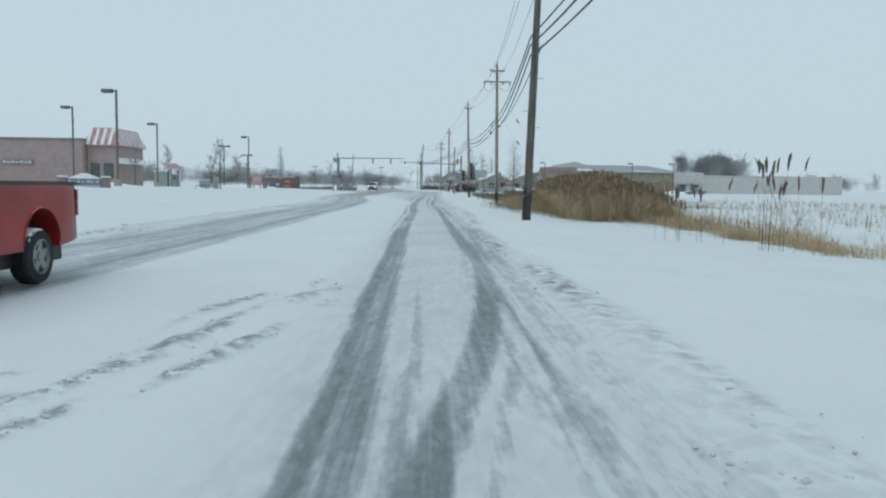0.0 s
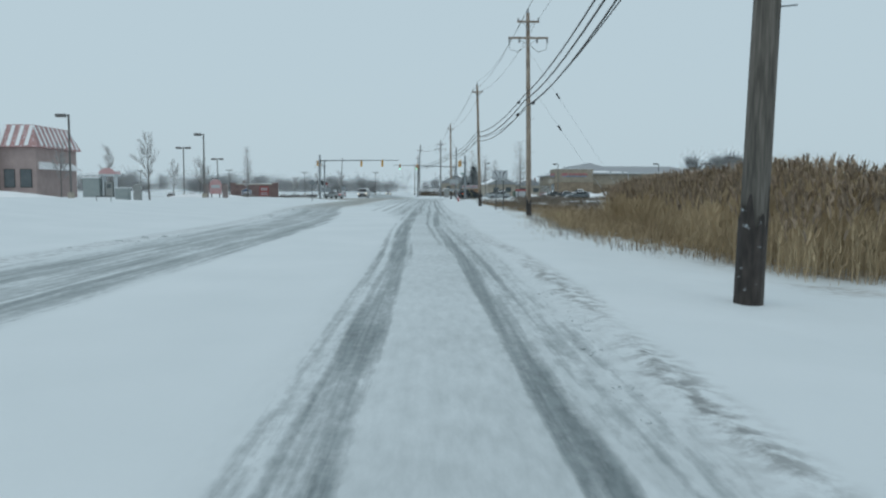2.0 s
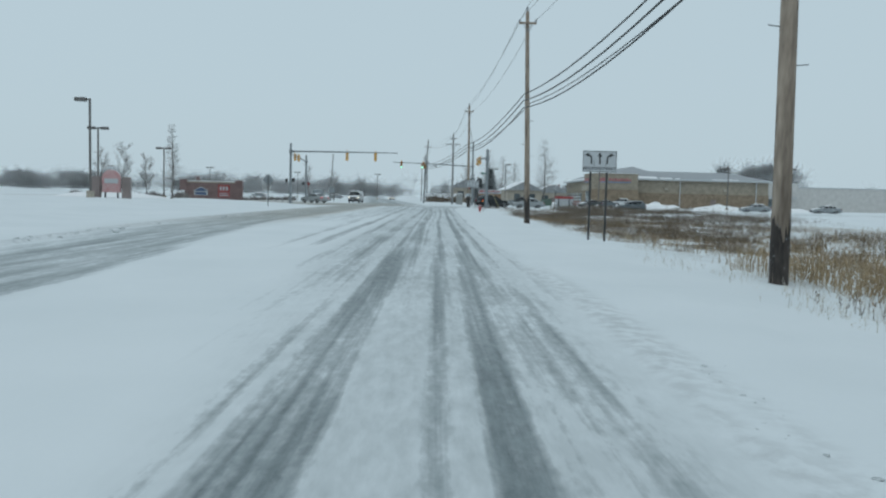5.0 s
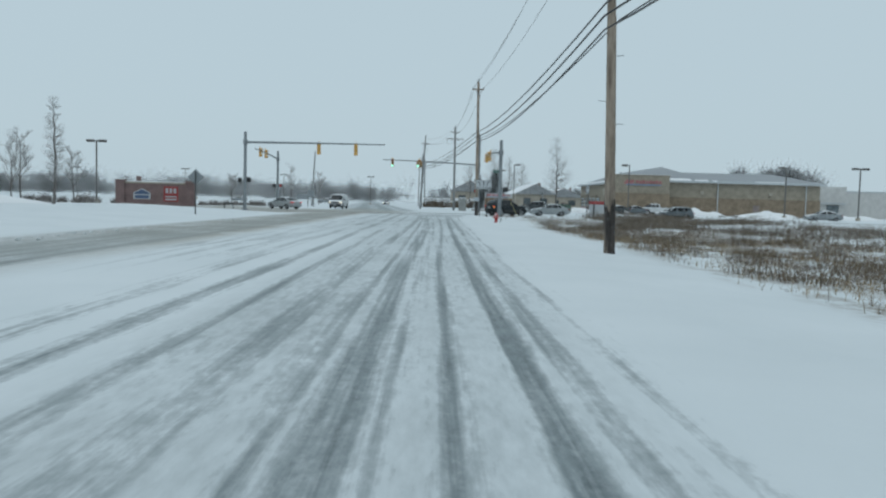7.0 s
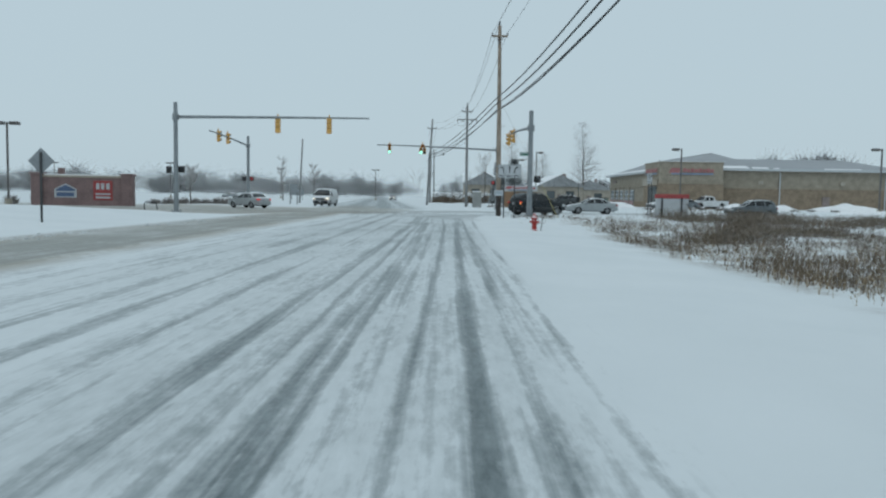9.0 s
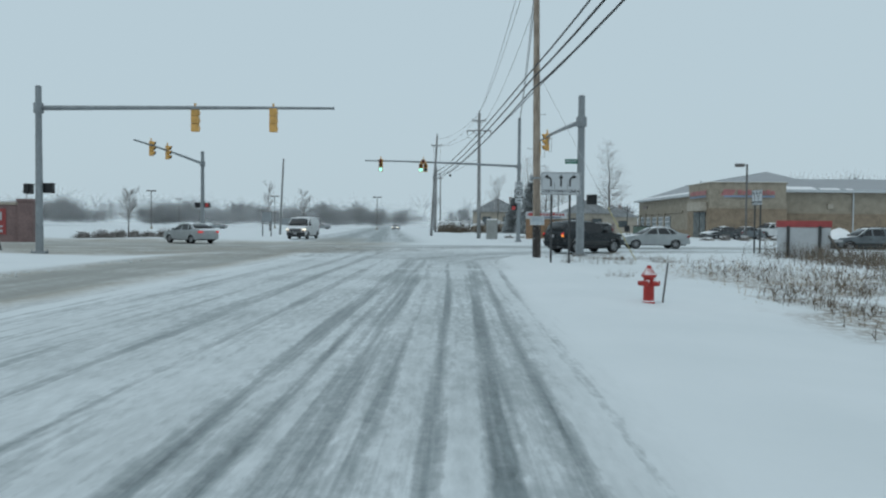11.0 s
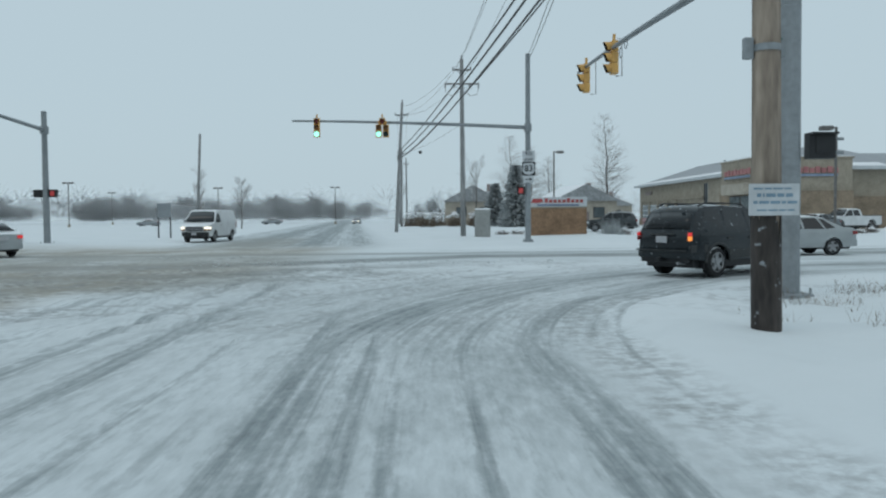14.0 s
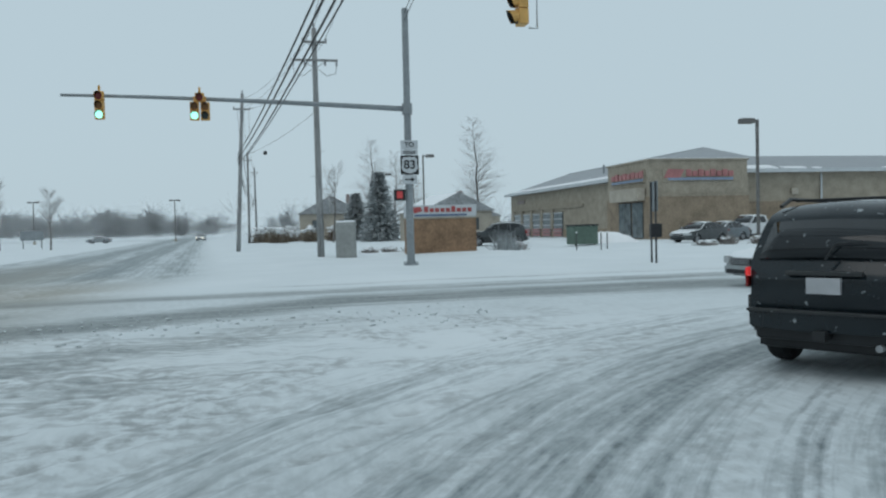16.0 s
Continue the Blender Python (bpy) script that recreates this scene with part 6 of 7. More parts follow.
def restaurant():
    g = 0.9
    ob = thing("restaurant", "brown brick restaurant with a red and white striped mansard roof", "building", pose(0, 0, 0))
    part("wall", one_box(-88, -50.5, 115, 134, 0, 7.3), BRICK, ob)
    part("parapet", one_box(-88.15, -50.42, 114.85, 134.15, 7.302, 7.6, 0.04), BRICK_DARK, ob)
    hut = part("entrance_wall", one_box(-50.4, -46.1, 116.4, 127.0, 0, 6.6), BRICK, ob)
    bm = bmesh.new()
    lo = [(-50.9, 115.9), (-45.6, 115.9), (-45.6, 127.5), (-50.9, 127.5)]
    hi = [(-49.8, 117.1), (-46.7, 117.1), (-46.7, 126.3), (-49.8, 126.3)]
    a = [bm.verts.new((x, y, 6.6)) for x, y in lo]
    b = [bm.verts.new((x, y, 9.3)) for x, y in hi]
    bm.faces.new(a[::-1])
    bm.faces.new(b)
    for i in range(4):
        bm.faces.new((a[i], a[(i + 1) % 4], b[(i + 1) % 4], b[i]))
    roof = part("mansard_roof", bm, RED_ROOF, ob, "red standing-seam roof with snow between its ribs")
    for k in range(4):
        x = -50.2 + k * 1.05
        bm = bmesh.new()
        slab(bm, [(x - 0.6 * 0 - 0.18, 6.75), (x + 0.28, 6.75), (x + 0.52, 9.2), (x + 0.10, 9.2)], 0.05, "y", 0)
        s = part("snow_stripe", bm, SNOW, roof)
        for v in s.data.vertices:
            v.co.y += 115.9 + (v.co.z - 6.6) / 2.7 * 1.2 - 0.06
    for k in range(9):
        y = 116.9 + k * 1.15
        bm = bmesh.new()
        slab(bm, [(y, 6.75), (y + 0.5, 6.75), (y + 0.45, 9.2), (y + 0.1, 9.2)], 0.05, "x", 0)
        s = part("snow_stripe", bm, SNOW, roof)
        for v in s.data.vertices:
            v.co.x += -45.6 - (v.co.z - 6.6) / 2.7 * 1.1 + 0.02
    sg = part("sign_face", one_box(-62.2, -57.6, 114.8, 114.98, 3.7, 4.3), BRICK_DARK, ob)
    for k in range(7):
        part("sign_bar", one_box(-62.0 + k * 0.62, -61.5 + k * 0.62, 114.72, 114.798, 3.78, 4.2 - 0.1 * (k % 2), 0.02), SIGN_WHITE, sg)
    windows_on(ob, "y", 116.4, [(-49.9, -48.6), (-48.0, -46.6)], 1.8, 4.0)
    windows_on(ob, "y", 115.0, [(-70, -67), (-76, -73), (-82, -79)], 1.8, 4.0)
    for y0, y1 in ((117.0, 120.8), (122.0, 126.0)):
        aw = part("awning", slab(bmesh.new(), [(-46.1, 4.9), (-46.1, 4.0), (-44.9, 4.0)], y1 - y0, "y", y0), SNOW, ob, "snow-covered awning")
    part("roof_unit", one_box(-74, -68, 120, 125, 7.6, 8.5, 0.05), GALV, ob)
    return ob


def kiosk():
    ob = thing("bank_kiosk", "small drive-through kiosk with a red domed canopy", "kiosk", pose(-37.4, 116.3, gz(-37.4, 116.3) - 0.05))
    for x in (-0.78, 0.58):
        part("column", one_box(x, x + 0.2, -0.3, 0.3, 0, 2.6, 0.02), SIGN_WHITE, ob)
    part("machine", one_box(-0.42, 0.42, -0.35, 0.35, 0, 1.9, 0.04), CABINET_GREY, ob)
    part("screen", one_box(-0.25, 0.25, -0.37, -0.352, 1.15, 1.6, 0.004), CLEAR, ob)
    part("canopy_beam", one_box(-0.98, 0.98, -0.8, 0.8, 2.6, 2.8, 0.03), SIGN_WHITE, ob)
    out = [(-0.98, 2.8)] + [(-0.98 * math.cos(math.pi * k / 12), 2.8 + 0.72 * math.sin(math.pi * k / 12)) for k in range(1, 12)] + [(0.98, 2.8)]
    part("canopy", slab(bmesh.new(), out, 1.6, "y", -0.8), HAZED_RED, ob)
    part("side_cabinet", one_box(-3.0, -1.05, -0.6, 0.6, 0, 2.3, 0.05), HAZED_GREEN, ob)
    part("cabinet_roof", one_box(-3.1, -0.98, -0.7, 0.7, 2.302, 2.45, 0.03), SNOW, ob)
    return ob


def house(x, y, w, d, h, ridge, turn, wall, label):
    ob = thing("house", label, "house", pose(x, y, gz(x, y), 0, 0, turn))
    part("wall", one_box(-w / 2, w / 2, -d / 2, d / 2, -0.3, h), wall, ob)
    bm = bmesh.new()
    slab(bm, [(-w / 2 - 0.4, h - 0.1), (w / 2 + 0.4, h - 0.1), (0, ridge)], d + 0.8, "y", -d / 2 - 0.4)
    part("roof", bm, ROOF_HAZED_SNOW, ob, "grey roof under patchy snow, paled for haze")
    windows_on(ob, "y", -d / 2, [(-w * 0.3, -w * 0.12), (w * 0.12, w * 0.3)], h * 0.35, h * 0.75)
    part("door", one_box(-0.5, 0.5, -d / 2 - 0.04, -d / 2 + 0.02, 0, 2.05), BRICK_DARK, ob)
    part("chimney", one_box(w * 0.2, w * 0.2 + 0.6, -0.3, 0.3, ridge - 1.2, ridge + 0.3), BRICK_DARK, ob)
    return ob


repair_shop()
far_store()
restaurant()
kiosk()
house(21.0, 246.0, 8.5, 9.0, 3.5, 5.6, 8, STUCCO, "small beige house with a snow-dusted gable roof")
house(10.5, 282.0, 10.0, 9.0, 4.2, 7.0, -10, STUCCO, "grey house among bare trees with snowy roof")
house(36.0, 296.0, 11.0, 9.0, 3.6, 6.0, 0, STUCCO, "distant beige house with a snowy roof")

# ---- monument signs ----
def mall_sign():
    ob = thing("monument_sign", "long red brick monument sign with coloured panels in snow", "sign", pose(-33.1, 174.0, 0, 0, 0, 8.5))
    part("wall", one_box(-3.5, 3.5, -0.3, 0.3, 0, 2.62), MAROON, ob)
    part("coping", one_box(-3.55, 3.55, -0.36, 0.36, 2.622, 2.80, 0.02), STUCCO, ob)
    part("snow_cap", one_box(-3.4, 3.3, -0.3, 0.3, 2.80, 2.92, 0.05), SNOW, ob)
    for s in (-1, 1):
        p = part("pillar", one_box(s * 4.0 - 0.5, s * 4.0 + 0.5, -0.5, 0.5, 0, 2.85), MAROON, ob)
        part("pillar_cap", one_box(s * 4.0 - 0.58, s * 4.0 + 0.58, -0.58, 0.58, 2.852, 3.05, 0.03), MAROON, p)
    bm = bmesh.new()
    slab(bm, [(-2.5, 0.75), (-0.55, 0.75), (-0.55, 1.55), (-1.5, 2.05), (-2.5, 1.55)], 0.04, "y", -0.345)
    pan = part("panel", bm, SIGN_WHITE, ob)
    slab_in = slab(bmesh.new(), [(-2.35, 1.35), (-0.7, 1.35), (-0.7, 1.52), (-1.5, 1.92), (-2.35, 1.52)], 0.02, "y", -0.367)
    part("panel_gable", slab_in, BLUE_PAINT, pan)
    part("panel_band", one_box(-2.3, -0.75, -0.366, -0.347, 0.85, 1.22), BLUE_PAINT, pan)
    pan = part("panel", one_box(0.95, 2.65, -0.345, -0.305, 0.55, 2.35), RED_PAINT, ob)
    for k, w in enumerate((0.3, 0.28, 0.3)):
        part("panel_bar", one_box(1.2 + k * 0.45, 1.2 + k * 0.45 + w, -0.366, -0.347, 1.55, 2.12), SIGN_WHITE, pan)
    part("panel_bar", one_box(1.15, 2.45, -0.366, -0.347, 0.7, 0.88), SIGN_WHITE, pan)
    part("panel_bar", one_box(1.15, 2.45, -0.366, -0.347, 1.05, 1.18), SIGN_WHITE, pan)
    part("finial", one_box(-2.2, -1.7, -0.25, 0.25, 2.9, 3.5, 0.03), MAROON, ob)
    return ob


def blue_sign():
    ob = thing("monument_sign", "low blue gabled monument sign between dark brick pillars", "sign", pose(-24.6, 57.0, gz(-24.6, 57.0) - 0.25, 0, 0, 10) @ Matrix.Diagonal((0.74, 0.74, 0.78, 1)))
    for s in (-1, 1):
        part("pillar", one_box(s * 2.0 - 0.35, s * 2.0 + 0.35, -0.35, 0.35, -0.2, 1.25, 0.02), BRICK_DARK, ob)
        part("pillar_cap", one_box(s * 2.0 - 0.4, s * 2.0 + 0.4, -0.4, 0.4, 1.252, 1.38, 0.02), SNOW, ob)
    part("panel", one_box(-1.65, 1.65, -0.12, 0.12, 0.1, 1.12, 0.02), SLATE_BLUE, ob)
    part("panel_gable", slab(bmesh.new(), [(-1.65, 1.122), (1.65, 1.122), (0.25, 1.62), (-0.25, 1.62)], 0.24, "y", -0.12), SNOW, ob, "snow-plastered gable top")
    for k, w in enumerate((0.3, 0.22, 0.26, 0.2, 0.36, 0.24, 0.3)):
        part("panel_bar", one_box(-1.45 + k * 0.42, -1.45 + k * 0.42 + w, -0.142, -0.122, 0.72, 0.98 - 0.06 * (k % 2)), SIGN_WHITE, ob)
    part("panel_band", one_box(-1.5, 1.5, -0.142, -0.122, 0.36, 0.52), SIGN_WHITE, ob)
    part("panel_band", one_box(-1.5, 1.5, -0.142, -0.122, 0.16, 0.22), BRICK_DARK, ob)
    return ob


def arch_sign():
    ob = thing("menu_sign", "small red arched sign between two brick pillars", "sign", pose(-26.8, 123.2, gz(-26.8, 123.2), 0, 0, 8))
    for s in (-1, 1):
        part("pillar", one_box(s * 1.2 - 0.32, s * 1.2 + 0.32, -0.32, 0.32, -0.2, 1.75, 0.02), BRICK_DARK, ob)
    out = [(-0.75, 0.45), (0.75, 0.45), (0.75, 1.6)] + [(0.75 * math.cos(math.pi * k / 10), 1.6 + 0.75 * math.sin(math.pi * k / 10)) for k in range(1, 10)] + [(-0.75, 1.6)]
    part("panel", slab(bmesh.new(), out, 0.22, "y", -0.11), HAZED_RED, ob)
    part("panel_bar", one_box(-0.55, 0.55, -0.13, -0.112, 1.2, 1.6), SIGN_WHITE, ob)
    for s in (-0.5, 0.5):
        part("leg", one_box(s - 0.06, s + 0.06, -0.06, 0.06, -0.2, 0.45), DARK_STEEL, ob)
    return ob


def tyre_sign():
    ob = thing("monument_sign", "white sign panel with red lettering bars on tan brick base", "sign", pose(10.28, 198.7, -0.02, 0, 0, -3))
    part("base", one_box(-2.02, 2.05, -0.4, 0.4, -0.2, 2.12), TAN_BRICK, ob)
    part("base_cap", one_box(-2.08, 2.1, -0.45, 0.45, 2.122, 2.2, 0.01), TAN_BLOCK, ob)
    pan = part("panel", one_box(-2.05, 2.08, -0.36, 0.36, 2.202, 2.9, 0.02), SIGN_WHITE, ob)
    part("emblem", slab(bmesh.new(), [(-1.95, 2.52), (-1.75, 2.78), (-1.15, 2.80), (-1.05, 2.56), (-1.5, 2.46)], 0.02, "y", -0.385), RED_PAINT, pan)
    for k in range(9):
        part("sign_bar", one_box(-0.95 + k * 0.315, -0.72 + k * 0.315, -0.382, -0.362, 2.50, (2.82 if k in (0, 5) else 2.72)), RED_PAINT, pan)
    part("sign_band", one_box(-1.5, 1.5, -0.382, -0.362, 2.28, 2.38), BLUE_PAINT, pan)
    return ob


mall_sign()
blue_sign()
arch_sign()
tyre_sign()
# temporary site sign in the field
site = thing("site_sign", "white boxy site sign with red header on dark posts", "sign", pose(16.6, 155.2, -0.05, 0, 0, -14))
part("panel", one_box(-1.1, 1.1, -0.03, 0.03, 0.0, 1.55, 0.01), SIGN_WHITE, site)
part("header", one_box(-1.15, 1.15, -0.06, 0.06, 1.552, 1.85, 0.01), RED_PAINT, site)
for s in (-0.65, 0.65):
    part("post", one_box(s - 0.06, s + 0.06, -0.12, -0.034, -0.3, 1.6), DARK_STEEL, site)
part("brace", rod(bmesh.new(), (1.0, -0.1, 1.2), (1.75, -0.5, -0.1), 0.05, sides=6), POLE_WOOD, site)

# ---- cabinets and small fixtures ----
cab = thing("utility_cabinet", "tall grey utility cabinet beside a pole in snow", "cabinet", pose(4.75, 197.3, 0.05, 0, 0, -5))
part("body", one_box(-0.55, 0.55, -0.4, 0.4, -0.2, 1.95, 0.03), CABINET_GREY, cab)
part("door", one_box(-0.48, 0.48, -0.425, -0.402, 0.12, 1.85, 0.01), CABINET_GREY, cab)
part("snow_cap", one_box(-0.52, 0.52, -0.37, 0.37, 1.95, 2.05, 0.04), SNOW, cab)
cab = thing("transformer_box", "green metal transformer box half buried in snow", "cabinet", pose(-24.4, 88.0, gz(-24.4, 88.0), 0, 0, 8))
part("body", one_box(-0.95, 0.1, -0.45, 0.45, -0.3, 0.95, 0.04), HAZED_GREEN, cab)
part("lid", one_box(-0.98, 0.13, -0.48, 0.48, 0.952, 1.02, 0.02), SNOW, cab)
cab = thing("transformer_box", "grey metal pedestal box beside a transformer", "cabinet", pose(-23.6, 87.4, gz(-23.6, 87.4), 0, 0, 5))
part("body", one_box(-0.1, 0.45, -0.3, 0.3, -0.3, 1.25, 0.04), CABINET_GREY, cab)
cab = thing("dumpster", "dark green waste container with snow on its lid", "dumpster", pose(21.6, 205.0, 0.12, 0, 0, 5))
part("body", one_box(-0.9, 0.9, -0.6, 0.6, 0.1, 1.35, 0.04), CABINET_GREEN, cab)
part("lid", one_box(-0.94, 0.94, -0.64, 0.64, 1.352, 1.45, 0.03), BLACK, cab)
for s in (-0.7, 0.7):
    part("caster", rod(bmesh.new(), (s - 0.04, -0.4, 0.06), (s + 0.04, -0.4, 0.06), 0.08, sides=10), BLACK, cab)
rail = thing("pipe_rail", "small bent metal pipe rail sticking out of snow", "rail", pose(-18.8, 153.2, gz(-18.8, 153.2)))
part("rail", tube(bmesh.new(), [(-0.45, 0, -0.3), (-0.45, 0, 0.5), (-0.35, 0, 0.62), (0.3, 0, 0.55), (0.42, 0, 0.1)], 0.04, 8), DARK_STEEL, rail)
rail = thing("pipe_rail", "small bent metal pipe rail sticking out of snow", "rail", pose(-22.5, 78.5, gz(-22.5, 78.5)))
part("rail", tube(bmesh.new(), [(-0.5, 0, -0.3), (-0.5, 0, 0.35), (0.5, 0, 0.38), (0.5, 0, -0.3)], 0.04, 8), DARK_STEEL, rail)

for x, y in ((20.1, 198.5), (20.45, 198.4), (18.9, 199.4)):
    st = thing("marker_stake", "thin wooden stake standing in ploughed snow", "stake", pose(x, y, 0.05), "stakes at the car park edge")
    part("post", one_box(-0.03, 0.03, -0.02, 0.02, -0.2, 1.0, 0.004), DARK_STEEL, st)
    part("tip", one_box(-0.032, 0.032, -0.022, 0.022, 1.002, 1.1, 0.004), SNOW, st)

# ---- heaps of ploughed snow ----
def snow_heap(x, y, w, d, h, seed):
    n = 18
    rnd = random.Random(seed)
    bm = bmesh.new()
    rows = []
    for i in range(n + 1):
        row = []
        for j in range(n + 1):
            u, v = i / n * 2 - 1, j / n * 2 - 1
            k = max(0.0, 1 - (u * u + v * v)) ** 0.75
            row.append(bm.verts.new((u * w, v * d, h * k * (0.65 + 0.7 * float(fuzz(np.array([u * 3.1 + seed]), np.array([v * 3.1]), seed)[0])) - 0.12)))
        rows.append(row)
    for i in range(n):
        for j in range(n):
            bm.faces.new((rows[i][j], rows[i + 1][j], rows[i + 1][j + 1], rows[i][j + 1]))
    ob = tagged(new("snow_mound", to_mesh("snow_mound", bm, SNOW, True)), "heap of ploughed snow at the edge of a lot", "snow heap", "snow heaps")
    ob.matrix_basis = pose(x, y, gz(x, y))


for k, (x, y, w, d, h) in enumerate(((42, 203, 5.5, 2.2, 1.2), (55, 206, 6, 2.5, 1.1), (24.5, 208, 3.0, 2.0, 0.9), (47, 186, 4, 1.5, 0.7), (-30.5, 132, 6, 3, 0.6), (-46, 108, 7, 3, 0.8), (66, 200, 6, 2.4, 1.0))):
    snow_heap(x, y, w, d, h, k + 1)

# ---- trees ----
def branches(rnd, bm_lo, bm_hi, p, d, length, r, depth, droop=0.0, spread=0.5, kids=(3, 4)):
    """A tapering limb that forks; thick ones go to bm_lo, twigs to bm_hi."""
    steps = 3
    for k in range(steps):
        q = p + d * (length / steps)
        target = bm_lo if r > 0.022 else bm_hi
        rod(target, p, q, r, r * 0.82, 6 if r > 0.05 else 3, False)
        p, r = q, r * 0.82
        d = (d + Vector((rnd.uniform(-1, 1), rnd.uniform(-1, 1), rnd.uniform(-0.5, 0.8) - droop)) * 0.16).normalized()
        if depth > 0 and (k > 0 or depth < 3):
            for _ in range(rnd.randint(*kids) - (1 if k < 2 else 0)):
                side = Vector((rnd.uniform(-1, 1), rnd.uniform(-1, 1), rnd.uniform(-0.2, 0.7)))
                nd = (d + side.normalized() * spread * rnd.uniform(0.7, 1.4)).normalized()
                branches(rnd, bm_lo, bm_hi, p, nd, length * rnd.uniform(0.5, 0.72), max(r * 0.52, 0.006), depth - 1, droop, spread, kids)


def bare_tree(x, y, h, seed, label, columnar=False, group="bare trees", depth=3, reach=1.0):
    rnd = random.Random(seed)
    ob = thing("tree", label, "tree", pose(x, y, gz(x, y) - 0.1), group)
    lo, hi = bmesh.new(), bmesh.new()
    r0 = 0.012 * h + 0.02
    n = 24 if columnar else 9
    p = Vector((0, 0, 0))
    lean = Vector((rnd.uniform(-0.03, 0.03), rnd.uniform(-0.03, 0.03), 1))
    for k in range(n):
        q = p + lean * (h / n) + Vector((rnd.uniform(-1, 1), rnd.uniform(-1, 1), 0)) * 0.008 * h
        r = r0 * (1 - k / n) + 0.012
        rod(lo, p, q, r, r0 * (1 - (k + 1) / n) + 0.01, 8, False)
        if k >= n * (0.2 if columnar else 0.3):
            for _ in range(11 if columnar else 3):
                a = rnd.uniform(0, 2 * math.pi)
                up = rnd.uniform(-0.1, 0.9) if columnar else rnd.uniform(0.9, 1.9)
                d = Vector((math.cos(a), math.sin(a), up)).normalized()
                taper = (1 - (k - 2) / (n - 1.5)) ** 0.6 if columnar else (1 - 0.55 * abs(k - 4.5) / 4.5)
                branches(rnd, lo, hi, p.lerp(q, rnd.random()), d, (0.21 if columnar else 0.20) * reach * h * taper * rnd.uniform(0.4, 1.15) + 0.15, min(r * 0.2, 0.028) if columnar else r * 0.42, 1 if columnar else depth - 1, 0.0)
        p = q
    part("trunk", lo, BARK, ob)
    part("crown", hi, TWIG, ob, "fine bare twigs")
    return ob


bare_tree(29.1, 260.5, 16.8, 3, "tall narrow bare tree behind the repair shop", True)
bare_tree(-24.3, 92.6, 5.2, 4, "young bare street tree standing in snow")
bare_tree(-24.8, 132.0, 7.0, 5, "slender bare street tree standing in snow", True, depth=2, reach=0.42)
bare_tree(-27.7, 188.0, 4.0, 6, "small bushy bare tree among snowy shrubs")
bare_tree(-42.0, 172.0, 5.8, 7, "rounded bare tree beside a brick sign")
bare_tree(-46.0, 166.0, 6.0, 8, "rounded bare tree at a car park edge")
bare_tree(-36.5, 150.0, 5.5, 9, "young bare tree at a car park edge")
bare_tree(-43.0, 130.0, 6.2, 10, "rounded bare tree at a car park edge")
bare_tree(-44.0, 118.0, 6.0, 11, "young bare tree beside the restaurant")
bare_tree(14.0, 262.0, 14.0, 12, "tall bare tree behind a dark spruce", True)
bare_tree(18.5, 268.0, 12.5, 13, "tall bare tree among houses", True)
bare_tree(23.0, 275.0, 11.5, 14, "tall thin bare tree among houses", True)
bare_tree(8.5, 258.0, 9.5, 15, "spreading bare tree near the road")
bare_tree(-33.0, 262.0, 8.0, 16, "bare tree in a snowy field")
bare_tree(-26.0, 258.0, 7.0, 17, "bare tree in a snowy field")


def spruce(x, y, h, w, seed):
    rnd = random.Random(seed)
    ob = thing("spruce", "spruce tree among bare trees, needles paled by painted haze", "tree", pose(x, y, gz(x, y) - 0.1))
    part("trunk", rod(bmesh.new(), (0, 0, 0), (0, 0, h), 0.16, 0.02, 8), BARK, ob)
    bm = bmesh.new()
    for k in range(3600):
        z = h * rnd.uniform(0.05, 1.0) ** 1.15
        reach = w * (1 - z / h) ** 0.85 + 0.12
        a = rnd.uniform(0, 2 * math.pi)
        rr = reach * rnd.uniform(0.10, 1.08)
        c = Vector((rr * math.cos(a), rr * math.sin(a), z - 0.25 * rr))
        d = Vector((math.cos(a + rnd.uniform(-0.6, 0.6)), math.sin(a + rnd.uniform(-0.6, 0.6)), rnd.uniform(-0.5, 0.2))).normalized()
        n = Vector((-d.y, d.x, rnd.uniform(-1.6, 1.6))).normalized() * rnd.uniform(0.10, 0.22)
        ln = rnd.uniform(0.35, 0.7)
        vs = [bm.verts.new(p) for p in (c - n, c + n, c + d * ln + n * 0.3, c + d * ln - n * 0.3)]
        bm.faces.new(vs)
    part("crown", bm, NEEDLES, ob, "dense needles paled by painted haze")


spruce(14.2, 254.0, 9.0, 2.6, 2)
spruce(12.0, 262.0, 6.6, 2.2, 3)


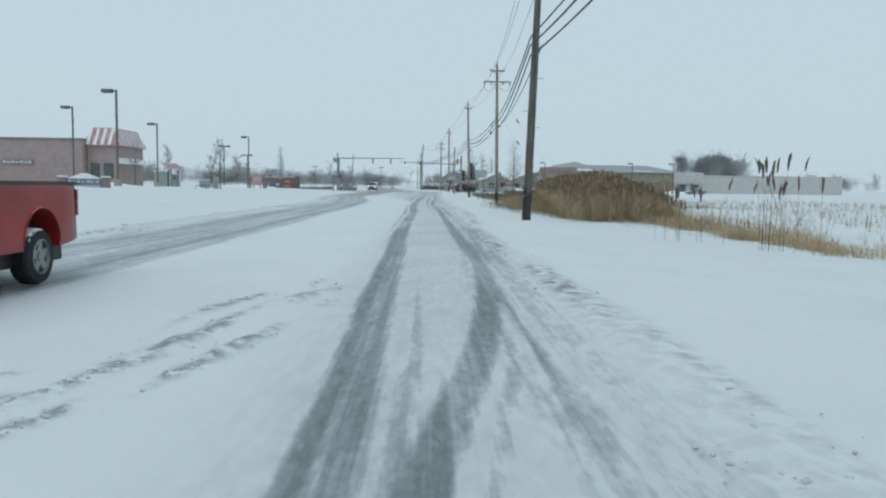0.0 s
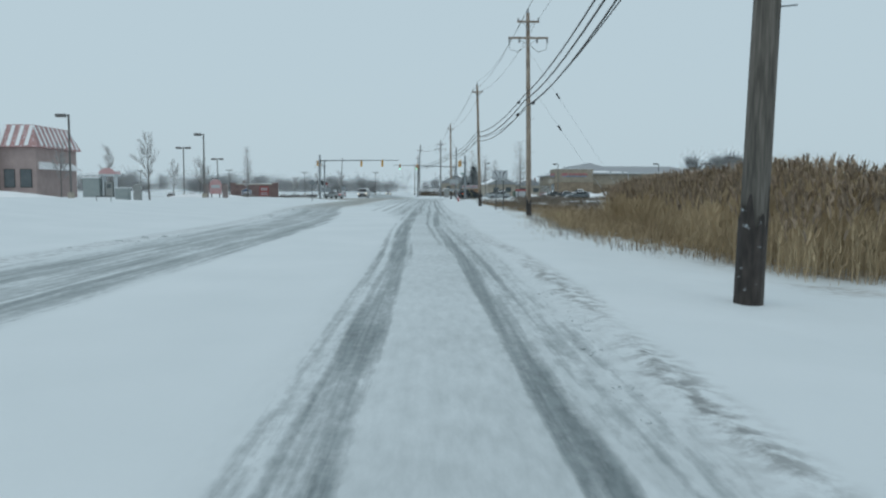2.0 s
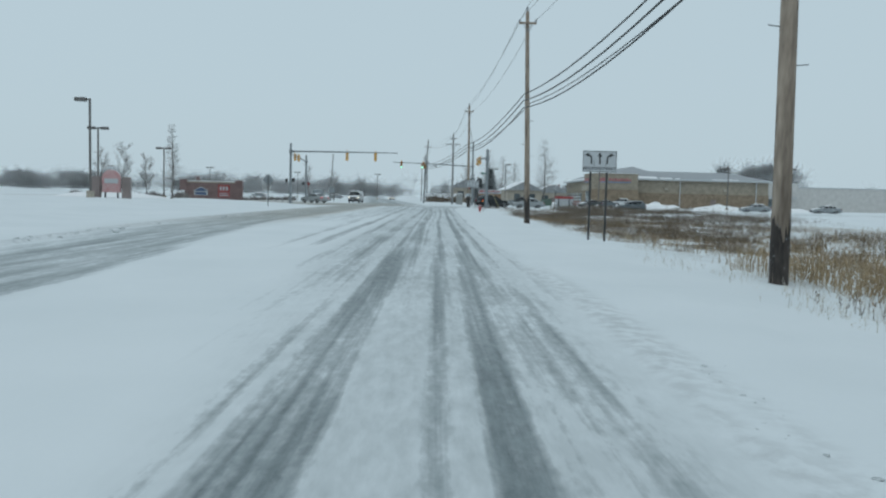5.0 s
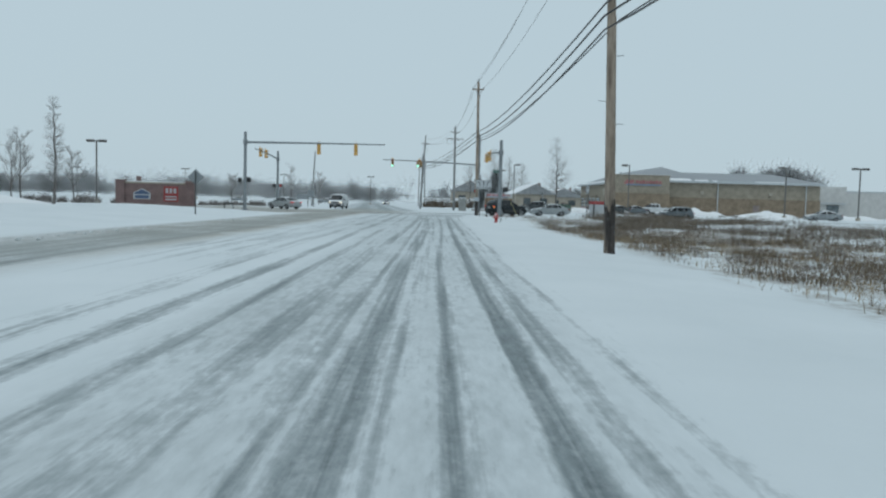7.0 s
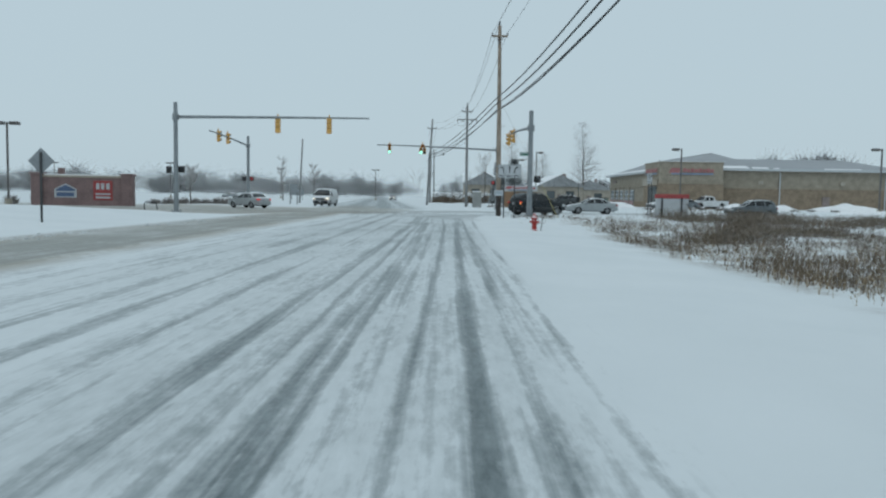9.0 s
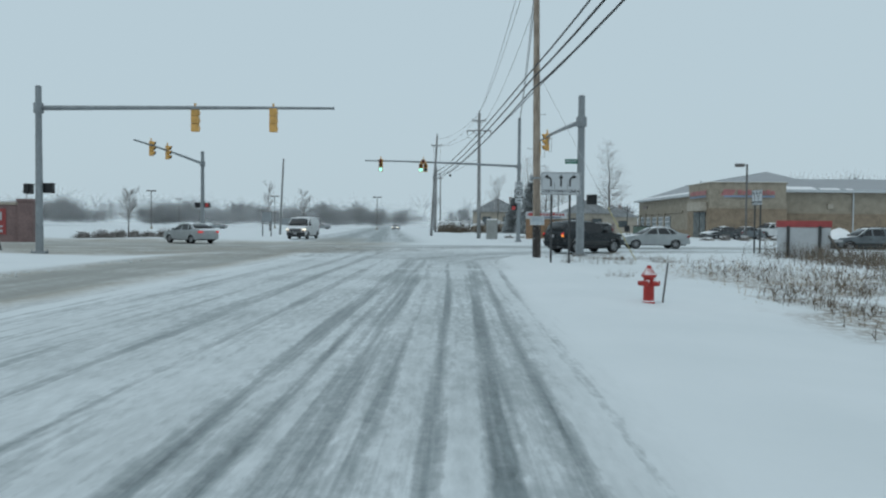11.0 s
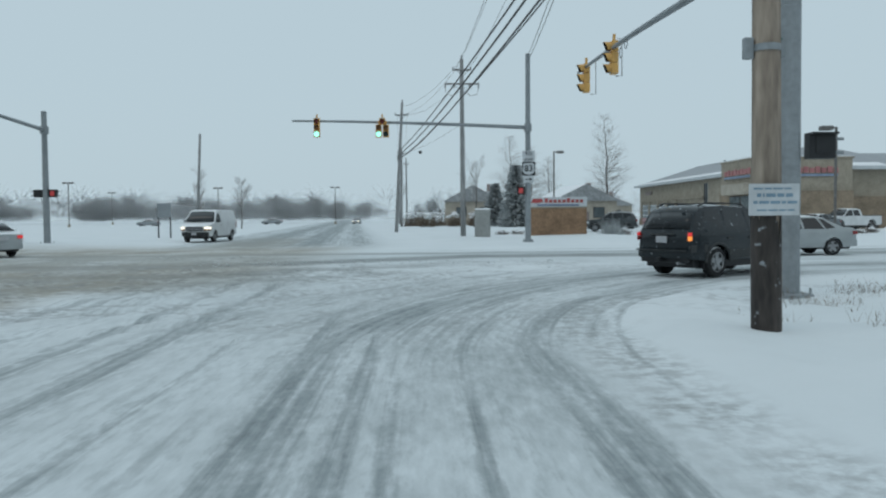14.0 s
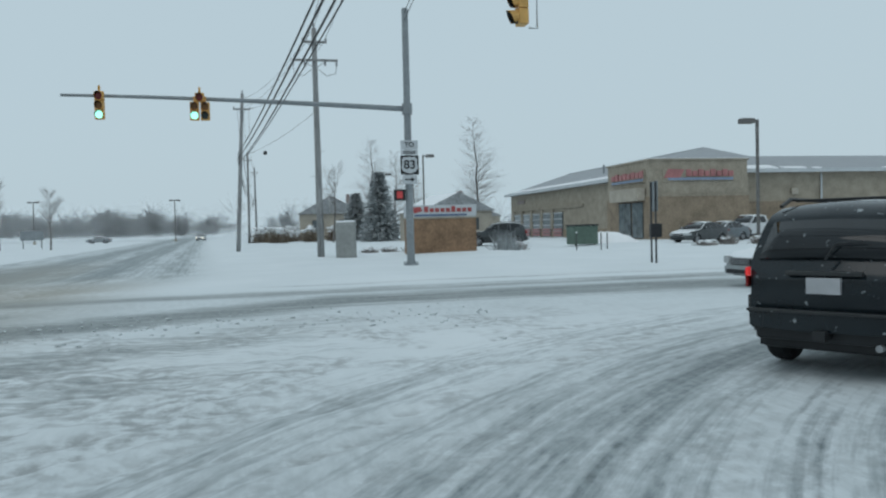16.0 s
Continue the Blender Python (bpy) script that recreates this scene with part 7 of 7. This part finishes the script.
def shrub(x, y, w, h, seed, mat=HEDGE, label="twiggy round shrub capped with snow"):
    rnd = random.Random(seed)
    ob = thing("shrub", label, "shrub", pose(x, y, gz(x, y) - 0.05), "shrubs")
    bm = bmesh.new()
    for k in range(260):
        a, e = rnd.uniform(0, 2 * math.pi), rnd.uniform(0.15, 1.5)
        d = Vector((math.cos(a) * math.cos(e), math.sin(a) * math.cos(e), math.sin(e)))
        root = Vector((rnd.uniform(-0.35, 0.35) * w, rnd.uniform(-0.35, 0.35) * w, 0))
        tip = root + Vector((d.x * w * 0.62, d.y * w * 0.62, d.z * h)) * rnd.uniform(0.6, 1.05)
        n = d.cross(Vector((rnd.uniform(-1, 1), rnd.uniform(-1, 1), rnd.uniform(-1, 1)))).normalized() * 0.02
        mid = root.lerp(tip, 0.55) + n * rnd.uniform(-4, 4)
        bm.faces.new([bm.verts.new(p) for p in (root - n, root + n, mid + n, mid - n)])
        bm.faces.new([bm.verts.new(p) for p in (mid - n, mid + n, tip)])
        if k % 3 == 0:
            side = mid + Vector((rnd.uniform(-1, 1), rnd.uniform(-1, 1), rnd.uniform(0, 1))) * 0.22
            bm.faces.new([bm.verts.new(p) for p in (mid - n, mid + n, side)])
    part("foliage", bm, mat, ob)
    if mat is NEEDLES:
        return
    bm = bmesh.new()
    for k in range(9):
        a, rr = rnd.uniform(0, 2 * math.pi), rnd.uniform(0, 0.36) * w
        c = Vector((rr * math.cos(a), rr * math.sin(a), h * rnd.uniform(0.55, 0.85)))
        s = bmesh.ops.create_icosphere(bm, subdivisions=1, radius=rnd.uniform(0.10, 0.2) * w)["verts"]
        for v in s:
            v.co = Vector((v.co.x, v.co.y, v.co.z * 0.4)) + c
    part("snow_cover", bm, SNOW, ob, "soft clumps of snow", True)


rnd = random.Random(77)
for k in range(7):
    shrub(-45.5 + k * 2.1 + rnd.uniform(-0.4, 0.4), 176.0 + rnd.uniform(-1, 2), rnd.uniform(1.0, 1.5), rnd.uniform(0.8, 1.1), 100 + k)
for k in range(8):
    shrub(-31.5 + k * 1.1, 187.6 + rnd.uniform(-1.2, 1.2), rnd.uniform(1.0, 1.5), rnd.uniform(0.7, 1.0), 120 + k)
for k in range(5):
    shrub(-39.0 + k * 3.0, 143.0 + rnd.uniform(-2, 2), rnd.uniform(1.1, 1.6), rnd.uniform(0.8, 1.0), 140 + k)
for k in range(6):
    shrub(7.0 + k * 1.3, 205.0 + rnd.uniform(-1.5, 1.5), rnd.uniform(1.0, 1.4), rnd.uniform(0.5, 0.8), 160 + k)
shrub(14.3, 199.2, 1.7, 1.5, 171, NEEDLES, "dark rounded evergreen bush beside a brick sign")
shrub(16.0, 202.0, 1.2, 0.8, 172)
for k in range(6):
    shrub(26.0 + k * 1.8, 197.5 + rnd.uniform(-1, 1), rnd.uniform(0.8, 1.2), rnd.uniform(0.5, 0.9), 180 + k)
for k in range(6):
    shrub(45.0 + k * 2.4, 199.0 + rnd.uniform(-1, 1), rnd.uniform(0.8, 1.3), rnd.uniform(0.4, 0.7), 190 + k)
for k, (x, y) in enumerate(((-1.0, 268), (1.5, 262), (3.5, 270), (6.0, 265), (0.5, 280), (9.5, 268))):
    shrub(x, y, 3.2, 2.6, 210 + k, WEED, "large tangled brown thicket beside the road")


# ---- reeds, grass and weeds beside the road ----
def strips(name, roots, heights, widths, lean, mat, label, category, plumes=None, seed=1, plume_mat=None, leaves=0, droop=0.10, plume_size=1.0):
    """Many bent blades in one mesh. roots: (n, 3)."""
    rs = np.random.RandomState(seed)
    verts, faces, mats = [], [], []
    count = 0

    def add(root, h, w, ang, bend_by, mi, segs=2, plume=False):
        nonlocal count
        n = len(h)
        nx, ny = np.cos(ang + 1.57), np.sin(ang + 1.57)
        rows = []
        for k in range(segs + 1):
            s = k / segs
            off = bend_by * s ** 2
            ww = w * ((1 - 0.85 * s) if not plume else (0.25 + 1.5 * s * (1 - s) * (1 - 0.3 * s))) * 0.5
            c = root + np.stack([np.cos(ang) * off, np.sin(ang) * off, h * s - 0.12 * off], -1)
            d = np.stack([nx * ww, ny * ww, 0 * ww], -1)
            rows.append((c - d, c + d))
        block = np.stack([v for r in rows for v in r], 1)
        verts.append(block.reshape(-1, 3))
        per = 2 * (segs + 1)
        base = count + np.arange(n)[:, None] * per
        for k in range(segs):
            faces.append(base + np.array([2 * k, 2 * k + 1, 2 * k + 3, 2 * k + 2]))
            mats.append(np.full(n, mi))
        count += n * per

    n = len(heights)
    ang = rs.uniform(0, 2 * np.pi, n)
    add(roots, heights, widths, ang, heights * lean * rs.uniform(0.2, 1.0, n), 0)
    for k in range(leaves):
        pick = rs.rand(n)
        r2 = roots + np.stack([0 * pick, 0 * pick, heights * (0.15 + 0.6 * pick)], -1)
        ln = heights * rs.uniform(0.25, 0.45, n)
        a2 = rs.uniform(0, 2 * np.pi, n)
        add(r2, ln * 0.7, widths * 1.5, a2, ln * 0.75, 0)
    if plumes is not None:
        sel = rs.rand(n) < plumes
        r3 = roots[sel] + np.stack([np.cos(ang[sel]) * heights[sel] * lean * 0.45, np.sin(ang[sel]) * heights[sel] * lean * 0.45, heights[sel] * 0.88], -1)
        for k in range(3):
            m = sel.sum()
            add(r3 - np.array([0, 0, 0.05]), rs.uniform(0.17, 0.30, m) * plume_size, np.full(m, 0.07 * plume_size), ang[sel] + rs.uniform(-0.6, 0.6, m), droop * rs.uniform(0.4, 1.5, m), 1, 3, True)
    V, F, M = np.concatenate(verts), np.concatenate(faces), np.concatenate(mats)
    me = bpy.data.meshes.new(name)
    me.vertices.add(len(V))
    me.vertices.foreach_set("co", V.astype(np.float32).ravel())
    me.loops.add(F.size)
    me.loops.foreach_set("vertex_index", F.astype(np.int32).ravel())
    me.polygons.add(len(F))
    me.polygons.foreach_set("loop_start", np.arange(0, F.size, 4, dtype=np.int32))
    me.update(calc_edges=True)
    me.materials.append(mat)
    if plume_mat:
        me.materials.append(plume_mat)
    me.polygons.foreach_set("material_index", M.astype(np.int32))
    return tagged(new(name, me), label, category, kind="stuff")


def patch(n, x0, x1, y0, y1, seed, density, clump=0.5, grow=None):
    """Roots scattered where density(x, y) allows, in clumps."""
    rs = np.random.RandomState(seed)
    x, y = rs.uniform(x0, x1, n * 4), rs.uniform(y0, y1, n * 4)
    keep = rs.rand(n * 4) < density(x, y) * np.clip((fuzz(x * 1.1, y * 0.9, seed) - 0.5 + 0.5 * (1 - clump)) * 3 + 0.4, 0, 1)
    x, y = x[keep][:n], y[keep][:n]
    return np.stack([x, y, height(x, y) - 0.05], -1), rs


def edge_of(y):
    """Where the vegetation begins at the right of the road."""
    return 5.0 + 5.6 * (1 - smooth(34, 47, y)) + 1.6 * smooth(54, 66, y) + 0.25 * np.sin(y * 0.9) + 0.5 * smooth(140, 150, y)


r, rs = patch(15000, 7.0, 14.0, 36.5, 63, 11, lambda x, y: smooth(7.5, 8.5, x + 0.05 * (46 - y)) * smooth(37, 40, y) * (1 - smooth(58, 62, y)) * (1 - smooth(12, 14, x)), 0.3)
h = (1.9 + 0.75 * rs.rand(len(r)) ** 0.7) * (0.82 + 0.28 * fuzz(r[:, 0] * 0.35, r[:, 1] * 0.3, 15))
h = h * (0.62 + 0.38 * smooth(37, 42.5, r[:, 1])) * (0.72 + 0.28 * (1 - smooth(57, 62, r[:, 1]))) * (0.42 + 0.62 * np.exp(-((r[:, 0] - 10.3) / 2.7) ** 2)) * 1.08
strips("reed_bed", r, h, 0.006 + 0.008 * rs.rand(len(r)), 0.25, REED, "dense tall brown reeds with feathery seed plumes", "reeds", 0.4, 12, PLUME, 3)
r, rs = patch(19000, 4.2, 16.0, 30, 82, 21, lambda x, y: smooth(0.1, 1.2, x - edge_of(y)) * (0.35 + 0.65 * smooth(44, 52, y)) * (1 - smooth(68, 80, y)) * (1 - 0.6 * smooth(11, 15, x)), 0.45)
h = (0.45 + 0.55 * rs.rand(len(r)) * (0.5 + fuzz(r[:, 0] * 0.4, r[:, 1] * 0.3, 25))) * (0.45 + 0.55 * smooth(0.2, 1.5, r[:, 0] - edge_of(r[:, 1])))
strips("dry_grass", r, h, 0.010 + 0.010 * rs.rand(len(r)), 1.0, GRASS, "thick tan dry grass standing out of the snow", "grass", None, 22, None, 1)
r, rs = patch(6500, 3.6, 14.0, 26, 82, 23, lambda x, y: smooth(-1.6, -0.4, x - edge_of(y)) * (1 - smooth(0.3, 1.4, x - edge_of(y))) * smooth(0.35, 0.65, fuzz(x * 0.9, y * 0.5, 27)), 0.7)
strips("dry_grass", r, 0.10 + 0.28 * rs.rand(len(r)) ** 1.5, 0.006 + 0.008 * rs.rand(len(r)), 1.2, FROSTED, "snow-dusted grass blades at the edge of the verge", "grass", None, 24, None, 1)
# brown band of low grass that runs out into the snow, with a few tufts and cattails behind it
r, rs = patch(5200, 10.2, 15.0, 20, 38, 31, lambda x, y: smooth(10.8, 11.3, x + 0.3 * np.sin(y)) * (1 - smooth(11.8, 13.6, x)) * (0.35 + 0.65 * fuzz(x * 0.8, y * 0.35, 36)) * (1 - 0.6 * np.exp(-((y - 33.5) / 1.2) ** 2)), 0.5)
h = (0.20 + 0.42 * rs.rand(len(r))) * (0.5 + 0.9 * fuzz(r[:, 0] * 0.8, r[:, 1] * 0.5, 34))
strips("dry_grass", r, h, 0.008 + 0.008 * rs.rand(len(r)), 0.8, REED, "ragged band of brown grass at the ditch edge", "grass", None, 32, None, 2)
r, rs = patch(1300, 12.5, 28.0, 16, 48, 33, lambda x, y: smooth(0.45, 0.7, fuzz(x * 0.5, y * 0.25, 37)), 0.9)
strips("dry_grass", r, 0.12 + 0.4 * rs.rand(len(r)), 0.006 + 0.006 * rs.rand(len(r)), 0.6, GRASS, "scattered tufts of tan grass poking from snow", "grass", None, 38, None, 2)
rs = np.random.RandomState(41)
cx, cy = np.concatenate([rs.normal(10.0, 0.30, 11), rs.uniform(9.0, 13.0, 5), rs.normal(8.5, 0.30, 9)]), np.concatenate([rs.normal(21.3, 0.4, 11), rs.uniform(21, 27, 5), rs.normal(24.5, 0.5, 9)])
r = np.stack([cx, cy, height(cx, cy) - 0.05], -1)
strips("cattails", r, (1.7 + 1.0 * rs.rand(len(r))) * np.where(np.arange(len(r)) < 16, 1.0, 0.75), np.full(len(r), 0.016), 0.16, WEED, "sparse tall stems with dark drooping seed heads", "reeds", 1.0, 42, WEED, 1, droop=0.12, plume_size=1.7)
r, rs = patch(900, 4.0, 8.0, 30, 70, 45, lambda x, y: smooth(-0.8, -0.1, x - edge_of(y)) * (1 - smooth(0.4, 1.2, x - edge_of(y))), 0.9)
strips("weeds", r, 0.15 + 0.25 * rs.rand(len(r)), np.full(len(r), 0.012), 0.4, WEED, "short broken stalks along the snowy verge", "weeds", None, 46, None, 2)
r, rs = patch(30000, 5.6, 30.0, 78, 150, 51, lambda x, y: smooth(0.6, 2.6, x - edge_of(y)) * (1 - smooth(16, 30, x) * 0.7) * (1 - 0.8 * smooth(140, 148, y)) * smooth(0.40, 0.62, 0.55 * fuzz(x * 0.45, y * 0.3, 55) + 0.45 * fuzz(x * 1.4, y * 0.9, 58)), 0.6)
h = 0.12 + 0.62 * rs.rand(len(r)) * smooth(0.38, 0.75, 0.55 * fuzz(r[:, 0] * 0.45, r[:, 1] * 0.3, 55) + 0.45 * fuzz(r[:, 0] * 1.4, r[:, 1] * 0.9, 58))
strips("weeds", r, h, 0.010 + 0.014 * rs.rand(len(r)), 1.1, WEED, "brown broken weeds and stalks in thin snow", "weeds", None, 52, None, 1)
r, rs = patch(15000, 9.0, 40.0, 126, 158, 65, lambda x, y: smooth(12.5, 15.0, x - 0.12 * np.clip(y - 138, 0, 12) + 0.35 * np.clip(140 - y, 0, 14)) * (1 - smooth(30, 40, x)) * smooth(126, 134, y) * (1 - smooth(156, 158, y)) * smooth(0.26, 0.5, fuzz(x * 0.22, y * 0.30, 67)), 0.5)
strips("weeds", r, 0.30 + 0.95 * rs.rand(len(r)) * fuzz(r[:, 0] * 0.3, r[:, 1] * 0.3, 68), 0.010 + 0.012 * rs.rand(len(r)), 0.7, THICKET, "tangled grey-brown weeds standing over thin snow", "weeds", None, 66, None, 2)
r, rs = patch(11000, 5.8, 34.0, 72, 148, 61, lambda x, y: smooth(0.2, 1.8, x - edge_of(y)) * (1 - smooth(10, 30, x) * 0.75) * (0.45 + 0.55 * (1 - smooth(112, 135, y))), 0.7)
strips("dry_grass", r, 0.14 + 0.34 * rs.rand(len(r)), 0.009 + 0.010 * rs.rand(len(r)), 0.9, GRASS, "pale grass tufts among dark weeds in snow", "grass", None, 62, None, 1)
r, rs = patch(9000, 4.8, 13.5, 141, 158.5, 71, lambda x, y: smooth(0.6, 2.0, corner_edge(x, y)) * (0.75 * (np.hypot(x - 7.0, y - 156.5) < 1.2) + 0.8 * smooth(0.62, 0.82, fuzz(x * 0.7, y * 0.7, 73)) * smooth(0.3, 0.6, fuzz(x * 2.3, y * 2.3, 74)) + 0.25 * np.exp(-((corner_edge(x, y) - 1.2) / 0.5) ** 2) * (y > 152)), 0.9)
strips("weeds", r, 0.10 + 0.34 * rs.rand(len(r)) ** 1.5, np.full(len(r), 0.009), 1.1, WEED, "small dark weeds poking out of corner snow", "weeds", None, 72, None, 2)
r, rs = patch(3200, 20.0, 60.0, 20, 110, 81, lambda x, y: 0.5 + 0 * x, 0.85)
strips("dry_grass", r, 0.4 + 0.5 * rs.rand(len(r)), 0.02 + 0.012 * rs.rand(len(r)), 0.4, GRASS, "thin rows of grass across a snowy field", "grass", None, 82, None, 1)

# ---- chunks of broken snow along the plough lines ----
def snow_chunks(name, xy, sizes, mat, label, seed):
    rs = np.random.RandomState(seed)
    bm = bmesh.new()
    bmesh.ops.create_icosphere(bm, subdivisions=1, radius=1.0)
    base = np.array([v.co for v in bm.verts])
    tri = np.array([[v.index for v in f.verts] for f in bm.faces])
    bm.free()
    n = len(sizes)
    V = base[None] * (1 + 0.35 * rs.uniform(-1, 1, (n, len(base), 1)))
    V = V * sizes[:, None, None] * np.stack([rs.uniform(0.7, 1.5, n), rs.uniform(0.7, 1.5, n), rs.uniform(0.35, 0.6, n)], -1)[:, None, :]
    a = rs.uniform(0, 6.28, n)
    c, s = np.cos(a)[:, None], np.sin(a)[:, None]
    V = np.stack([V[..., 0] * c - V[..., 1] * s, V[..., 0] * s + V[..., 1] * c, V[..., 2]], -1)
    z = height(xy[:, 0], xy[:, 1]) - 0.05 * sizes + 0.012
    V = V + np.concatenate([xy, z[:, None]], 1)[:, None, :]
    F = tri[None] + (np.arange(n) * len(base))[:, None, None]
    me = bpy.data.meshes.new(name)
    me.from_pydata(V.reshape(-1, 3).tolist(), [], F.reshape(-1, 3).tolist())
    me.materials.append(mat)
    me.polygons.foreach_set("use_smooth", np.ones(len(me.polygons), bool))
    return tagged(new(name, me), label, "snow", kind="stuff")


rs = np.random.RandomState(88)
y = rs.uniform(2, 66, 5200)
x = 2.02 + 0.2 * np.sin(y * 0.21) + 0.17 * rs.normal(size=5200)
pick = fuzz(x * 1.6, y * 0.35, 26) > 0.42
snow_chunks("snow_chunks", np.stack([x, y], -1)[pick], 0.006 + 0.022 * rs.rand(pick.sum()) ** 3, DIRTY_SNOW, "dirty crumbs of snow thrown to the road edge", 89)
rs = np.random.RandomState(90)
y = rs.uniform(0, 11, 1800)
x = rs.choice([-2.60, -2.05, -1.52], 1800, p=[0.25, 0.45, 0.30]) + 0.26 * (np.minimum(y, 10.5) - 5.0) + 0.10 * np.sin(y * 1.3) + 0.08 * rs.normal(size=1800)
pick = (fuzz(x * 3.4, y * 1.1, 21) > 0.5) & (x < -0.6)
snow_chunks("snow_chunks", np.stack([x, y], -1)[pick], 0.004 + 0.018 * rs.rand(pick.sum()) ** 3, DIRTY_SNOW, "grey clods thrown between the lanes", 92)
y = rs.uniform(0, 150, 900)
x = -8.1 - wide(y) + 0.3 * rs.normal(size=900)
pick = fuzz(x * 0.8, y * 0.2, 24) > 0.5
snow_chunks("snow_chunks", np.stack([x, y], -1)[pick], 0.02 + 0.07 * rs.rand(pick.sum()) ** 2, DIRTY_SNOW, "dirty snow lumps along the far kerb", 94)
x = rs.uniform(-7, 5, 420)
y = 169.4 + 1.0 * rs.normal(size=420) - 0.12 * np.abs(x)
snow_chunks("snow_chunks", np.stack([x, y], -1), 0.01 + 0.035 * rs.rand(420) ** 2.5, DIRTY_SNOW, "dirty slush lumps across the junction", 95)

# ---- far woods ----
def far_wood(places, label, seed):
    rs = np.random.RandomState(seed)
    V, F = [], []
    c = 0
    for x, y, h, w in places:
        n = 380
        a, u = rs.uniform(0, 6.28, n), rs.rand(n)
        root = np.stack([np.full(n, x), np.full(n, y), h * (0.05 + 0.5 * u)], -1)
        e = rs.uniform(0.2, 1.35, n)
        ln = np.where(u < 0.3, 0.5, 0.62) * rs.uniform(0.5, 1.0, n)
        tip = root + np.stack([np.cos(a) * np.cos(e) * w * ln * 1.5, np.sin(a) * np.cos(e) * w * ln * 1.5, np.sin(e) * h * 0.5 * ln * 1.1], -1)
        for k in range(2):
            off = np.stack([-np.sin(a + k * 1.5), np.cos(a + k * 1.5), 0.6 * rs.uniform(-1, 1, n)], -1) * (0.06 + 0.11 * rs.rand(n))[:, None] * (h / 12)
            tri = np.stack([root - off * 0.25, tip - off, tip + off], 1)
            V.append(tri.reshape(-1, 3))
            F.append(c + np.arange(n * 3).reshape(-1, 3))
            c += n * 3
    me = bpy.data.meshes.new("far_wood")
    me.from_pydata(np.concatenate(V).tolist(), [], np.concatenate(F).tolist())
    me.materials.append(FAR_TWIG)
    return tagged(new("far_wood", me), label, "trees", kind="stuff")


rs = np.random.RandomState(7)
far_wood([(x, 390 + 60 * rs.rand(), (6 + 10 * rs.rand()) * (1.15 - abs(x + 130) / 300), 9 + 6 * rs.rand()) for x in rs.uniform(-280, -45, 210)], "line of bare trees whitened and thinned as haze", 1)
far_wood([(x, 345 + 70 * rs.rand(), 5 + 9 * rs.rand(), 6 + 4 * rs.rand()) for x in rs.uniform(-48, -8, 38)], "grove of bare trees whitened and thinned as haze", 2)
far_wood([(168 + rs.normal() * 9, 452 + rs.normal() * 14, 23 + 10 * rs.rand(), 10 + 4 * rs.rand()) for _ in range(28)], "tall grove across the snowy fields, whitened as haze", 3)
far_wood([(x, 430 + 60 * rs.rand(), 8 + 12 * rs.rand(), 6 + 4 * rs.rand()) for x in rs.uniform(215, 420, 70)], "line of bare trees whitened and thinned as haze", 4)
far_wood([(x, 330 + 60 * rs.rand(), 4 + 8 * rs.rand(), 4 + 3 * rs.rand()) for x in rs.uniform(0, 90, 50)], "bare trees behind houses, whitened and thinned as haze", 5)
far_wood([(x, 480 + 90 * rs.rand(), 6 + 8 * rs.rand(), 6 + 4 * rs.rand()) for x in rs.uniform(-60, 150, 60)], "line of bare trees whitened and thinned as haze", 6)
